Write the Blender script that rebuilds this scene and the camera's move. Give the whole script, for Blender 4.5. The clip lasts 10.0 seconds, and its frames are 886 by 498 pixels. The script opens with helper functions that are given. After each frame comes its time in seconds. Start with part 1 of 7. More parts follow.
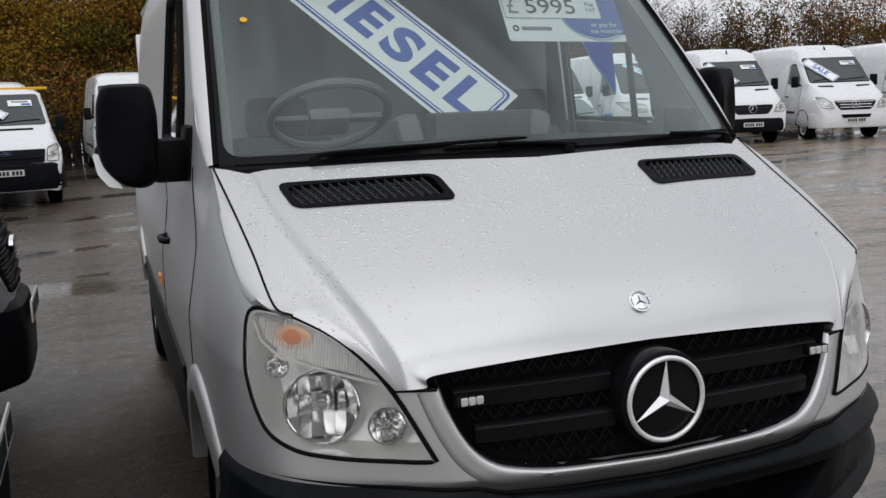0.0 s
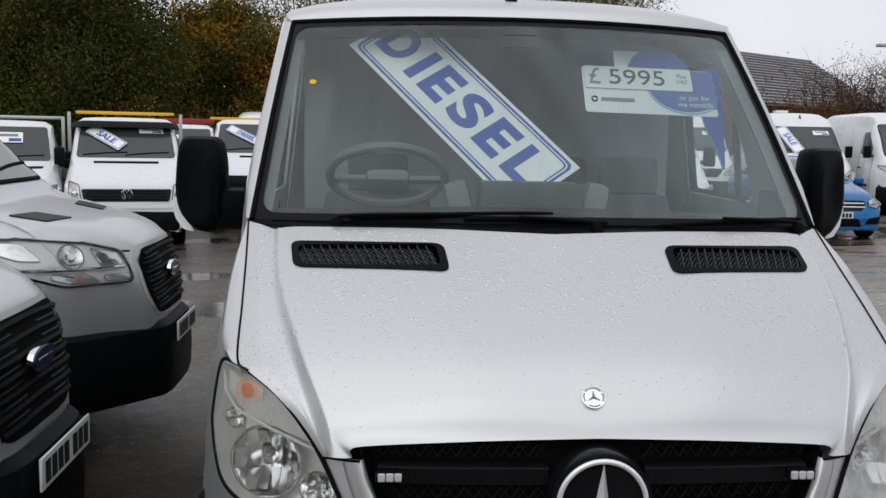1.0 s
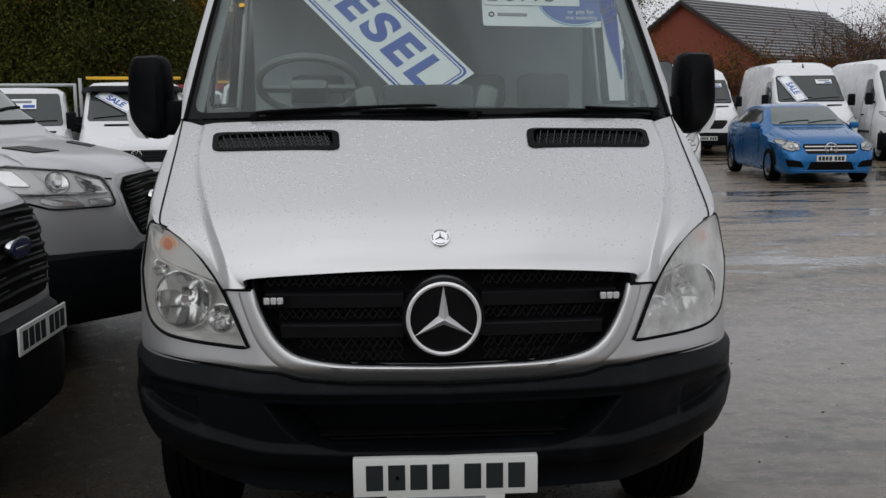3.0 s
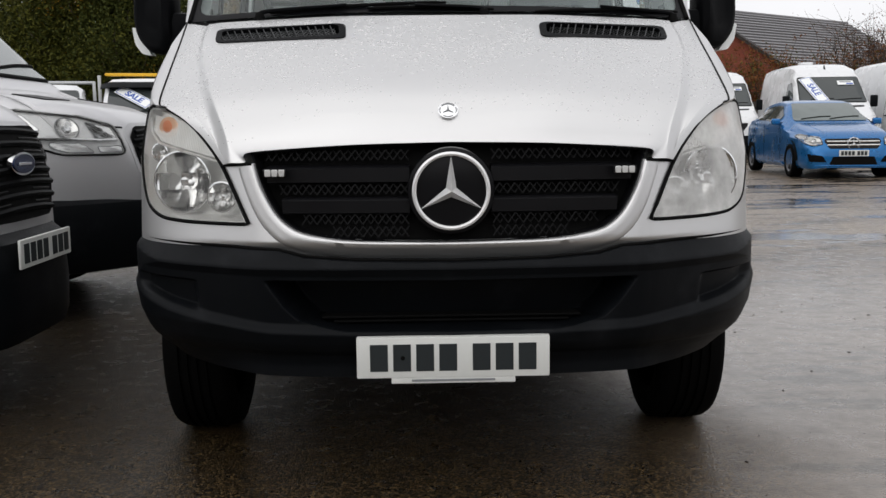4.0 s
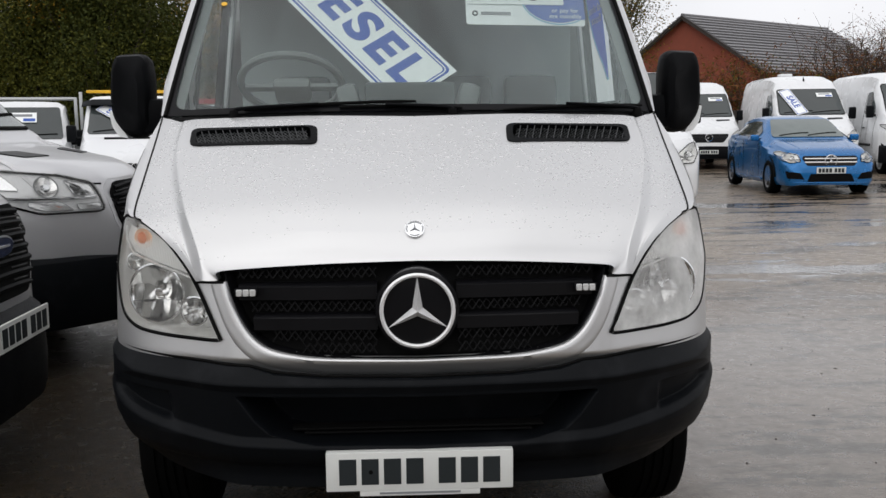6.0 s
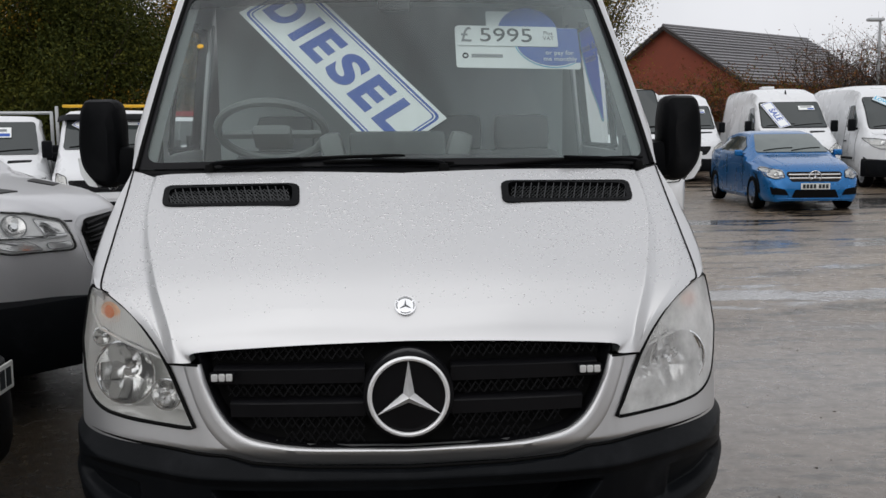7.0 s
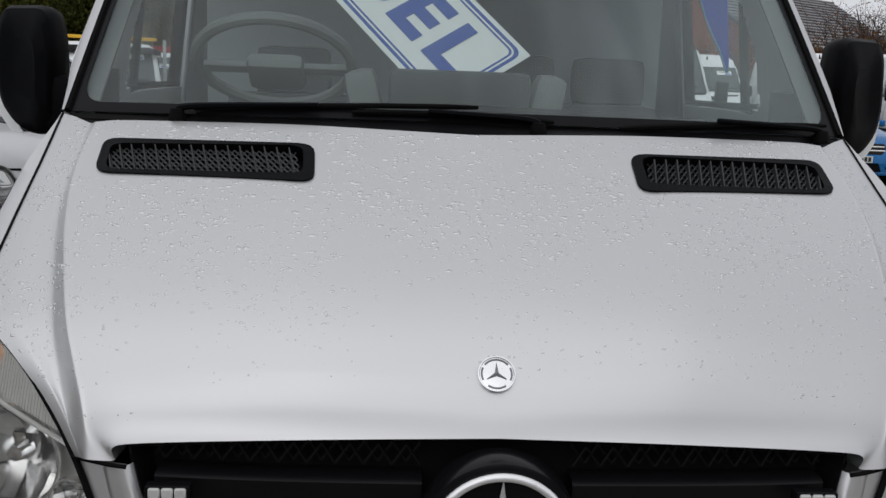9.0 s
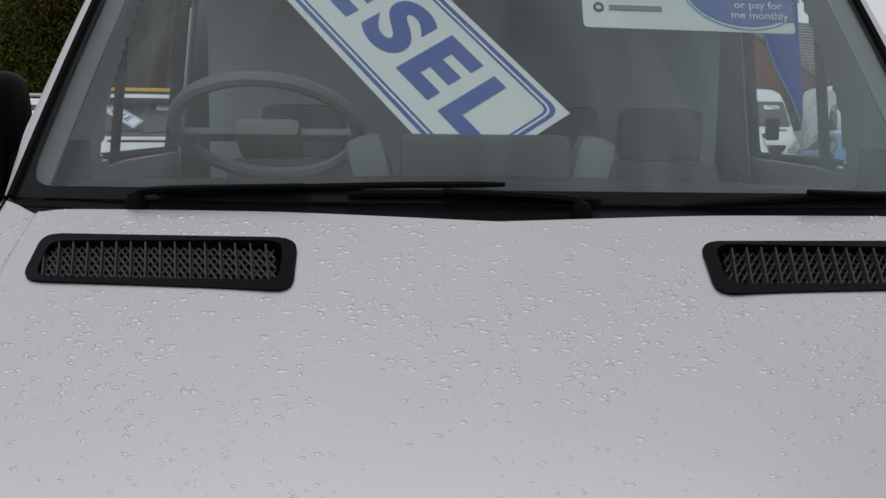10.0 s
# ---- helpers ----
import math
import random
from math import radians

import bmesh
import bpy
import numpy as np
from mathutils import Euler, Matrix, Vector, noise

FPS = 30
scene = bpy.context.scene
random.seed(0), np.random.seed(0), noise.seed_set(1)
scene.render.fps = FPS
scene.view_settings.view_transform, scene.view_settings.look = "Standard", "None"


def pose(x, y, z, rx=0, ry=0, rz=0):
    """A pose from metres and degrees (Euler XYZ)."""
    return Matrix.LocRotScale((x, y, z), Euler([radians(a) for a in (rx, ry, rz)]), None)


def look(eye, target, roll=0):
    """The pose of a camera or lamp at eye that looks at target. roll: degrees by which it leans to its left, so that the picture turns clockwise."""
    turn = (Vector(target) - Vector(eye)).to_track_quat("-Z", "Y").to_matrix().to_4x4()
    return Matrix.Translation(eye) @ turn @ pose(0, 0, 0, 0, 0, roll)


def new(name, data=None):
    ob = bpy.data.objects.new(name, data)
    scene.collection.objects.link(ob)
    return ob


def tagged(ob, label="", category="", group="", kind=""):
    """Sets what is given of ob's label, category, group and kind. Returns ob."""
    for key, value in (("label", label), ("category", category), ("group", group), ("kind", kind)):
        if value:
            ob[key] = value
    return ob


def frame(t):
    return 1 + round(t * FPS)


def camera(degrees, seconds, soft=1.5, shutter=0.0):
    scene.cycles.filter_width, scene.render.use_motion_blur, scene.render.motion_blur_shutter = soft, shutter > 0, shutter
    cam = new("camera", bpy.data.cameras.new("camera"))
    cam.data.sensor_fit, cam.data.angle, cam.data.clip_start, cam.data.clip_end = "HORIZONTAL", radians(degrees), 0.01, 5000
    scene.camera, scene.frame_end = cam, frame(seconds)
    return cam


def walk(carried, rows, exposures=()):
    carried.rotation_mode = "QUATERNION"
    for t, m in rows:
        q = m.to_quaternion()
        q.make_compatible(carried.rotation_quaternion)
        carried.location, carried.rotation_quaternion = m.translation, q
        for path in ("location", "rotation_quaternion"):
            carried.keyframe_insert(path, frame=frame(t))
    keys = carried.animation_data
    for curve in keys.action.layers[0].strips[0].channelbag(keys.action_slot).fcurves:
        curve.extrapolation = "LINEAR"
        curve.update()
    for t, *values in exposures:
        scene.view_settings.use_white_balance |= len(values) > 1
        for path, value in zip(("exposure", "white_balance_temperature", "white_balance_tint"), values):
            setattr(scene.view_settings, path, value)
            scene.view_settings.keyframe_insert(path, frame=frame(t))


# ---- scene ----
cam = camera(49.4, 10.0)
PATH = [
    (0, (-1.212, -1.873, 1.638), (-0.556, -0.01, 1.324), -2.1),
    (0.5, (-0.877, -1.887, 1.669), (-0.41, 0.036, 1.379), -1.3),
    (1, (-0.518, -2.022, 1.715), (-0.373, -0.04, 1.49), 1.1),
    (1.5, (-0.376, -2.177, 1.71), (-0.274, -0.184, 1.578), 0.3),
    (2, (-0.232, -2.342, 1.708), (-0.154, -0.35, 1.547), 0.4),
    (2.5, (-0.108, -2.487, 1.597), (-0.031, -0.497, 1.417), -0.1),
    (2.9, (-0.121, -2.585, 1.513), (-0.036, -0.601, 1.275), -0.3),
    (3, (-0.124, -2.605, 1.496), (-0.031, -0.629, 1.205), -0.5),
    (3.2, (-0.135, -2.598, 1.451), (-0.019, -0.628, 1.125), -1.3),
    (4.3, (-0.079, -2.539, 1.026), (-0.038, -0.554, 0.788), -0.4),
    (4.5, (-0.076, -2.536, 1.031), (-0.03, -0.554, 0.766), -0.5),
    (5, (-0.071, -2.535, 1.074), (0.005, -0.557, 0.788), 0.5),
    (5.5, (-0.066, -2.56, 1.234), (0.005, -0.576, 0.99), 0.4),
    (6, (-0.04, -2.595, 1.422), (0.045, -0.614, 1.165), -0.6),
    (6.2, (-0.032, -2.598, 1.497), (0.044, -0.621, 1.21), -1.8),
    (7.3, (-0.073, -2.23, 1.595), (0.063, -0.248, 1.36), -0.3),
    (7.5, (-0.078, -2.136, 1.604), (0.05, -0.156, 1.354), -0.6),
    (8, (-0.051, -1.782, 1.581), (0.008, 0.202, 1.331), 0.5),
    (8.5, (-0.069, -1.498, 1.551), (-0.007, 0.485, 1.295), 0.8),
    (9, (-0.178, -1.248, 1.556), (-0.053, 0.718, 1.213), 2.1),
    (9.5, (-0.185, -1.055, 1.57), (-0.091, 0.908, 1.197), 0.9),
    (10, (-0.112, -0.822, 1.61), (-0.082, 1.16, 1.346), 0.6),
]
walk(cam, [(t, look(eye, target, roll)) for t, eye, target, roll in PATH], [(0.0, 0.33, 6350, 10), (0.5, 0.41, 6350, 10), (1.0, 0.3, 6300, 10), (1.5, 0.04, 6300, 10), (2.5, -0.08, 6300, 10), (3.0, 0.06, 6350, 10), (4.3, 0.57, 6550, 10), (5.5, 0.60, 6550, 10), (6.2, 0.43, 6450, 10), (7.5, 0.3, 6400, 10), (8.5, 0.18, 6350, 10), (9.0, 0.06, 6330, 10), (9.5, 0.0, 6300, 10), (10.0, -0.12, 6300, 10)])

# ---- world, sun, exposure ----
SKY_STRENGTH, SUN_STRENGTH = 1.15, 0.45
world = bpy.data.worlds.new("overcast_sky")
scene.world = world
world.use_nodes = True
wn, wl = world.node_tree.nodes, world.node_tree.links
wn.clear()
sky = wn.new("ShaderNodeTexSky")
sky.sky_type, sky.sun_disc = "NISHITA", False
sky.sun_elevation, sky.sun_rotation = radians(38), radians(200)
sky.air_density, sky.dust_density, sky.ozone_density = 1.0, 3.0, 1.0
grey = wn.new("ShaderNodeHueSaturation")
grey.inputs["Saturation"].default_value, grey.inputs["Value"].default_value = 0.12, 0.07
cloud_at = wn.new("ShaderNodeTexCoord")
cloud = wn.new("ShaderNodeTexNoise")
cloud.inputs["Scale"].default_value, cloud.inputs["Detail"].default_value = 2.2, 5.0
cloud_ramp = wn.new("ShaderNodeValToRGB")
cloud_ramp.color_ramp.elements[0].color, cloud_ramp.color_ramp.elements[0].position = (0.55, 0.555, 0.58, 1), 0.3
cloud_ramp.color_ramp.elements[1].color, cloud_ramp.color_ramp.elements[1].position = (0.70, 0.70, 0.72, 1), 0.7
cover = wn.new("ShaderNodeMix")
cover.data_type = "RGBA"
cover.inputs["Factor"].default_value = 0.82
back, world_out = wn.new("ShaderNodeBackground"), wn.new("ShaderNodeOutputWorld")
back.inputs["Strength"].default_value = SKY_STRENGTH
wl.new(cloud_at.outputs["Generated"], cloud.inputs["Vector"])
wl.new(cloud.outputs["Fac"], cloud_ramp.inputs["Fac"])
wl.new(sky.outputs["Color"], grey.inputs["Color"])
wl.new(grey.outputs["Color"], cover.inputs["A"])
wl.new(cloud_ramp.outputs["Color"], cover.inputs["B"])
wl.new(cover.outputs["Result"], back.inputs["Color"])
wl.new(back.outputs["Background"], world_out.inputs["Surface"])
sun_data = bpy.data.lights.new("sun", "SUN")
sun_data.energy, sun_data.angle, sun_data.color = SUN_STRENGTH, radians(90), (1.0, 0.97, 0.93)
sun = new("sun", sun_data)
sun.matrix_world = look((0, 0, 30), (6, 14, 0))


# ---- materials ----
def mat(name, col, rough=0.5, metal=0.0, var=0.1, scale=6.0, bump=0.0, grain=80.0, coat=0.0, spec=0.5, trans=0.0, ior=1.45, emit=0.0, rand=0.0, rvar=0.1, stain=None, stain_scale=1.5, stain_at=0.55):
    """A surface with soft mottling, finer grain, uneven gloss and, if wanted, stains of a second colour."""
    m = bpy.data.materials.new(name)
    m.use_nodes = True
    t = m.node_tree
    b = t.nodes["Principled BSDF"]
    at = t.nodes.new("ShaderNodeTexCoord")
    big, fine = t.nodes.new("ShaderNodeTexNoise"), t.nodes.new("ShaderNodeTexNoise")
    big.inputs["Scale"].default_value, big.inputs["Detail"].default_value = scale, 5
    fine.inputs["Scale"].default_value, fine.inputs["Detail"].default_value = grain, 3
    for n in (big, fine):
        t.links.new(at.outputs["Object"], n.inputs["Vector"])
    mapr = t.nodes.new("ShaderNodeMapRange")
    mapr.inputs["To Min"].default_value, mapr.inputs["To Max"].default_value = 1 - var, 1 + var
    mix = t.nodes.new("ShaderNodeMath")
    mix.operation = "MULTIPLY_ADD"
    mix.inputs[1].default_value, mix.inputs[2].default_value = 0.4, 0.0
    t.links.new(fine.outputs["Fac"], mix.inputs[0])
    plus = t.nodes.new("ShaderNodeMath")
    plus.operation = "MULTIPLY_ADD"
    plus.inputs[1].default_value = 0.6
    t.links.new(big.outputs["Fac"], plus.inputs[0])
    t.links.new(mix.outputs[0], plus.inputs[2])
    t.links.new(plus.outputs[0], mapr.inputs["Value"])
    value = mapr.outputs["Result"]
    if rand:
        info, wide, times = t.nodes.new("ShaderNodeObjectInfo"), t.nodes.new("ShaderNodeMapRange"), t.nodes.new("ShaderNodeMath")
        wide.inputs["To Min"].default_value, wide.inputs["To Max"].default_value = 1 - rand, 1 + rand
        times.operation = "MULTIPLY"
        t.links.new(info.outputs["Random"], wide.inputs["Value"])
        t.links.new(wide.outputs["Result"], times.inputs[0])
        t.links.new(value, times.inputs[1])
        value = times.outputs[0]
    tint = t.nodes.new("ShaderNodeVectorMath")
    tint.operation = "SCALE"
    tint.inputs[0].default_value = col[:3]
    t.links.new(value, tint.inputs["Scale"])
    colour = tint.outputs["Vector"]
    if stain:
        spot, ramp, blend = t.nodes.new("ShaderNodeTexNoise"), t.nodes.new("ShaderNodeMapRange"), t.nodes.new("ShaderNodeMix")
        spot.inputs["Scale"].default_value, spot.inputs["Detail"].default_value, spot.inputs["Roughness"].default_value = stain_scale, 8, 0.65
        ramp.inputs["From Min"].default_value, ramp.inputs["From Max"].default_value = stain_at, stain_at + 0.18
        blend.data_type = "RGBA"
        blend.inputs["B"].default_value = (*stain, 1)
        t.links.new(at.outputs["Object"], spot.inputs["Vector"])
        t.links.new(spot.outputs["Fac"], ramp.inputs["Value"])
        t.links.new(ramp.outputs["Result"], blend.inputs["Factor"])
        t.links.new(colour, blend.inputs["A"])
        colour = blend.outputs["Result"]
    t.links.new(colour, b.inputs["Base Color"])
    gloss = t.nodes.new("ShaderNodeMapRange")
    gloss.inputs["To Min"].default_value, gloss.inputs["To Max"].default_value = max(0.01, rough * (1 - rvar * 2)), min(1, rough * (1 + rvar * 2))
    t.links.new(big.outputs["Fac"], gloss.inputs["Value"])
    t.links.new(gloss.outputs["Result"], b.inputs["Roughness"])
    b.inputs["Metallic"].default_value, b.inputs["Coat Weight"].default_value = metal, coat
    b.inputs["Coat Roughness"].default_value = 0.04
    b.inputs["Specular IOR Level"].default_value, b.inputs["Transmission Weight"].default_value, b.inputs["IOR"].default_value = spec, trans, ior
    if emit:
        b.inputs["Emission Color"].default_value, b.inputs["Emission Strength"].default_value = (*col[:3], 1), emit
    if bump:
        lift = t.nodes.new("ShaderNodeBump")
        lift.inputs["Strength"].default_value, lift.inputs["Distance"].default_value = bump, 0.004
        t.links.new(fine.outputs["Fac"], lift.inputs["Height"])
        t.links.new(lift.outputs["Normal"], b.inputs["Normal"])
    return m


def clear_glass(name, tint=(0.9, 0.95, 0.95), weight=0.85, rough=0.02, film=0.0, film_tone=(0.56, 0.66, 0.66), stretch_by=(9, 1.6, 1.6), index=1.5, mist=0.0):
    """Thin pane: light goes straight on, with a mirror-like gloss that grows at a glancing angle."""
    m = bpy.data.materials.new(name)
    m.use_nodes = True
    t = m.node_tree
    t.nodes.clear()
    out, see, gloss, mix, edge = (t.nodes.new("ShaderNode" + k) for k in ("OutputMaterial", "BsdfTransparent", "BsdfGlossy", "MixShader", "Fresnel"))
    see.inputs["Color"].default_value = (*[weight * c for c in tint], 1)
    gloss.inputs["Roughness"].default_value = rough
    edge.inputs["IOR"].default_value = index
    t.links.new(edge.outputs[0], mix.inputs[0])
    t.links.new(see.outputs[0], mix.inputs[1])
    t.links.new(gloss.outputs[0], mix.inputs[2])
    last = mix.outputs[0]
    if film:
        at, stretch, streak, amount, dull, over = (t.nodes.new("ShaderNode" + k) for k in ("TexCoord", "Mapping", "TexNoise", "MapRange", "BsdfDiffuse", "MixShader"))
        stretch.inputs["Scale"].default_value = stretch_by
        streak.inputs["Scale"].default_value, streak.inputs["Detail"].default_value, streak.inputs["Roughness"].default_value = 2.0, 7, 0.62
        for key, v in zip(("From Min", "From Max", "To Min", "To Max"), (0.36, 0.74, film * 0.45, film * 2.0)):
            amount.inputs[key].default_value = v
        dull.inputs["Color"].default_value = (*film_tone, 1)
        t.links.new(at.outputs["Object"], stretch.inputs["Vector"])
        t.links.new(stretch.outputs["Vector"], streak.inputs["Vector"])
        t.links.new(streak.outputs["Fac"], amount.inputs["Value"])
        share = amount.outputs["Result"]
        if mist:
            # breath mist: cloudy, thicker towards the passenger's corner
            where, cloud_n, side_way, add = (t.nodes.new("ShaderNode" + k) for k in ("SeparateXYZ", "TexNoise", "MapRange", "Math"))
            cloud_n.inputs["Scale"].default_value, cloud_n.inputs["Detail"].default_value = 2.6, 6
            t.links.new(at.outputs["Object"], where.inputs["Vector"])
            t.links.new(at.outputs["Object"], cloud_n.inputs["Vector"])
            reach = t.nodes.new("ShaderNodeMath")
            reach.operation = "MULTIPLY_ADD"
            reach.inputs[1].default_value = 0.9
            t.links.new(cloud_n.outputs["Fac"], reach.inputs[0])
            t.links.new(where.outputs["X"], reach.inputs[2])
            for key, v in zip(("From Min", "From Max", "To Min", "To Max"), (0.45, 1.30, 0.0, mist)):
                side_way.inputs[key].default_value = v
            t.links.new(reach.outputs[0], side_way.inputs["Value"])
            add.operation = "ADD"
            t.links.new(share, add.inputs[0])
            t.links.new(side_way.outputs["Result"], add.inputs[1])
            share = add.outputs[0]
        t.links.new(share, over.inputs[0])
        t.links.new(last, over.inputs[1])
        t.links.new(dull.outputs[0], over.inputs[2])
        last = over.outputs[0]
    t.links.new(last, out.inputs["Surface"])
    return m


SILVER = mat("silver_paint", (0.655, 0.655, 0.655), 0.43, 0.90, 0.03, 2.0, 0.0, 900, coat=0.20, rvar=0.08)
SILVER2 = mat("silver_paint_dull", (0.62, 0.62, 0.63), 0.42, 0.75, 0.04, 2.0, 0.0, 900, coat=0.4)
WHITE = mat("white_paint", (0.78, 0.79, 0.80), 0.28, 0.0, 0.04, 1.5, coat=0.5, stain=(0.55, 0.54, 0.5), stain_at=0.68)
BLUE = mat("blue_metallic_paint", (0.0, 0.13, 0.37), 0.28, 0.5, 0.06, 3.0, grain=600, coat=0.6)
PLASTIC = mat("black_textured_plastic", (0.0036, 0.0044, 0.0056), 0.45, 0.0, 0.2, 9.0, 0.25, 420, spec=0.11, stain=(0.011, 0.012, 0.014), stain_scale=5)
MIRRORBLACK = mat("mirror_shell_plastic", (0.0035, 0.0038, 0.0045), 0.5, 0.0, 0.2, 9.0, 0.2, 420, spec=0.06)
GLOSS_BLACK = mat("gloss_black_plastic", (0.006, 0.006, 0.007), 0.22, 0.0, 0.15, 12, spec=0.2)
RUBBER = mat("tyre_rubber", (0.003, 0.003, 0.003), 0.7, 0.0, 0.2, 20, 0.3, 200, spec=0.05)
SEAL = mat("rubber_seal", (0.004, 0.004, 0.004), 0.8, 0.0, 0.1, 20, spec=0.1)
CHROME = mat("chrome", (0.86, 0.87, 0.88), 0.10, 1.0, 0.03, 14, rvar=0.3)
REFLECTOR = mat("lamp_reflector", (0.92, 0.92, 0.91), 0.16, 1.0, 0.06, 30)
HOUSING = mat("lamp_housing", (0.90, 0.90, 0.88), 0.22, 0.3, 0.08, 26)
LAMPWHITE = mat("pale_lamp_bowl", (0.86, 0.87, 0.88), 0.2, 0.15, 0.06, 20, coat=0.4)
AMBERGLOW = mat("amber_halo_reflector", (0.90, 0.56, 0.36), 0.3, 0.2, 0.1, 30)
AMBER = mat("amber_bulb", (0.80, 0.27, 0.11), 0.3, 0.0, 0.1, 30)
CLOUDED = mat("clouded_ribbed_plastic", (0.58, 0.58, 0.57), 0.3, 0.0, 0.15, 40)
LENS = clear_glass("clear_lamp_lens", (0.98, 0.98, 0.97), 0.98, 0.05, 0.035, (0.80, 0.80, 0.77))
HAZY_LENS = clear_glass("hazy_lamp_lens", (0.98, 0.98, 0.97), 0.96, 0.06, 0.36, (0.97, 0.97, 0.96), (2, 2, 2))
GLASS = clear_glass("windscreen_glass", (0.93, 1.0, 0.985), 0.98, 0.012, 0.042, (0.58, 0.70, 0.69), (7, 1.6, 1.6), 1.52, 0.135)
DARKGLASS = mat("dark_window_glass", (0.042, 0.050, 0.050), 0.06, 0.0, 0.2, 2.0, spec=0.6)
SHADE = clear_glass("shade_band", (0.34, 0.38, 0.40), 0.6, 0.02)
TINTGLASS = clear_glass("window_glass", (0.95, 0.99, 0.99), 0.97, 0.02, index=1.25)
FRIT = mat("screen_border_ceramic", (0.005, 0.005, 0.006), 0.3, 0.0, 0.1, 6, spec=0.12)
DASH = mat("dash_plastic", (0.024, 0.025, 0.027), 0.6, 0.0, 0.15, 12, 0.05, 120)
# window glass with the sky's pale reflection put into its base colour
SKYPALEGLASS = mat("sky_paled_window_glass", (0.13, 0.155, 0.15), 0.05, 0.0, 0.35, 3.0, spec=0.9)
GREYTRIM = mat("grey_cab_trim", (0.19, 0.205, 0.20), 0.6, 0.0, 0.12, 8, 0.04, 120)
PALETRIM = mat("pale_cab_lining", (0.40, 0.44, 0.43), 0.7, 0.0, 0.12, 3, 0.04, 120)
CONSOLE = mat("console_plastic", (0.085, 0.098, 0.096), 0.55, 0.0, 0.12, 8, 0.04, 120)
VENTMESH = mat("vent_mesh_plastic", (0.042, 0.045, 0.046), 0.5, 0.0, 0.15, 20)
BELT = mat("seat_belt_webbing", (0.30, 0.31, 0.31), 0.7, 0.0, 0.1, 60)
CLOTH = mat("seat_cloth", (0.11, 0.12, 0.12), 0.9, 0.0, 0.2, 12, 0.0, 90)
def thin_card(name, col, through_it):
    """Thin card: dull, and a part of the light behind it shines through."""
    m = mat(name, col, 0.45, 0.0, 0.04, 14)
    t = m.node_tree
    front, out = t.nodes["Principled BSDF"], t.nodes["Material Output"]
    lit, mix = t.nodes.new("ShaderNodeBsdfTranslucent"), t.nodes.new("ShaderNodeMixShader")
    lit.inputs["Color"].default_value, mix.inputs[0].default_value = (*col, 1), through_it
    t.links.new(front.outputs[0], mix.inputs[1])
    t.links.new(lit.outputs[0], mix.inputs[2])
    t.links.new(mix.outputs[0], out.inputs["Surface"])
    return m


FLAGBLUE = thin_card("bright_blue_print", (0.12, 0.26, 0.85), 0.6)
CARD = mat("white_card", (0.88, 0.90, 0.89), 0.45, 0.0, 0.03, 4)
INK = mat("blue_print", (0.035, 0.10, 0.42), 0.45, 0.0, 0.08, 20)
CYAN = mat("cyan_print", (0.12, 0.50, 0.75), 0.45, 0.0, 0.05, 20)
BLACKINK = mat("black_print", (0.015, 0.02, 0.022), 0.5, 0.0, 0.1, 20)
GREYINK = mat("grey_print", (0.22, 0.23, 0.24), 0.5, 0.0, 0.1, 20)
YELLOW = mat("yellow_plastic", (0.80, 0.45, 0.02), 0.45, 0.0, 0.08, 8)
PLATE = mat("plate_white", (0.72, 0.73, 0.70), 0.35, 0.0, 0.05, 12, stain=(0.5, 0.5, 0.46), stain_scale=14, stain_at=0.66)
ALLOY = mat("wheel_alloy", (0.45, 0.46, 0.47), 0.3, 0.9, 0.1, 20)
DARKALLOY = mat("dark_wheel_alloy", (0.10, 0.10, 0.105), 0.3, 0.8, 0.1, 20)
STARMETAL = mat("star_metal", (0.93, 0.93, 0.93), 0.24, 0.45, 0.10, 40, stain=(0.55, 0.52, 0.46), stain_scale=60, stain_at=0.62)
GRILLEBLACK = mat("grille_black", (0.0035, 0.0035, 0.004), 0.40, 0.0, 0.2, 20, spec=0.14)
GRILLEBAR = mat("grille_bar_plastic", (0.005, 0.005, 0.006), 0.36, 0.0, 0.2, 20, spec=0.22)
RED = mat("red_paint", (0.30, 0.02, 0.02), 0.4, 0.0, 0.1, 6)
BADGEBLUE = mat("badge_blue", (0.008, 0.02, 0.07), 0.25, 0.2, 0.05, 20)
GALV = mat("galvanised_steel", (0.45, 0.46, 0.46), 0.45, 0.8, 0.15, 12)
WATER = mat("beaded_water_on_paint", (0.62, 0.62, 0.62), 0.26, 0.88, 0.02, 8, coat=0.2)


# ---- building helpers ----
def part(name, bm, material, parent=None, label="", smooth=40, category="", group="", kind=""):
    """One mesh object from a bmesh, under a thing or a part."""
    me = bpy.data.meshes.new(name)
    bm.normal_update()
    bm.to_mesh(me)
    bm.free()
    me.materials.append(material)
    if smooth:
        me.polygons.foreach_set("use_smooth", [True] * len(me.polygons))
        me.set_sharp_from_angle(angle=radians(smooth))
    ob = new(name, me)
    if parent:
        ob.parent = parent
    return tagged(ob, label, category, group, kind)


def thing(name, label, category, m=None, group="", kind=""):
    ob = new(name)
    ob.empty_display_size = 0.2
    if m:
        ob.matrix_world = m
    return tagged(ob, label, category, group, kind)


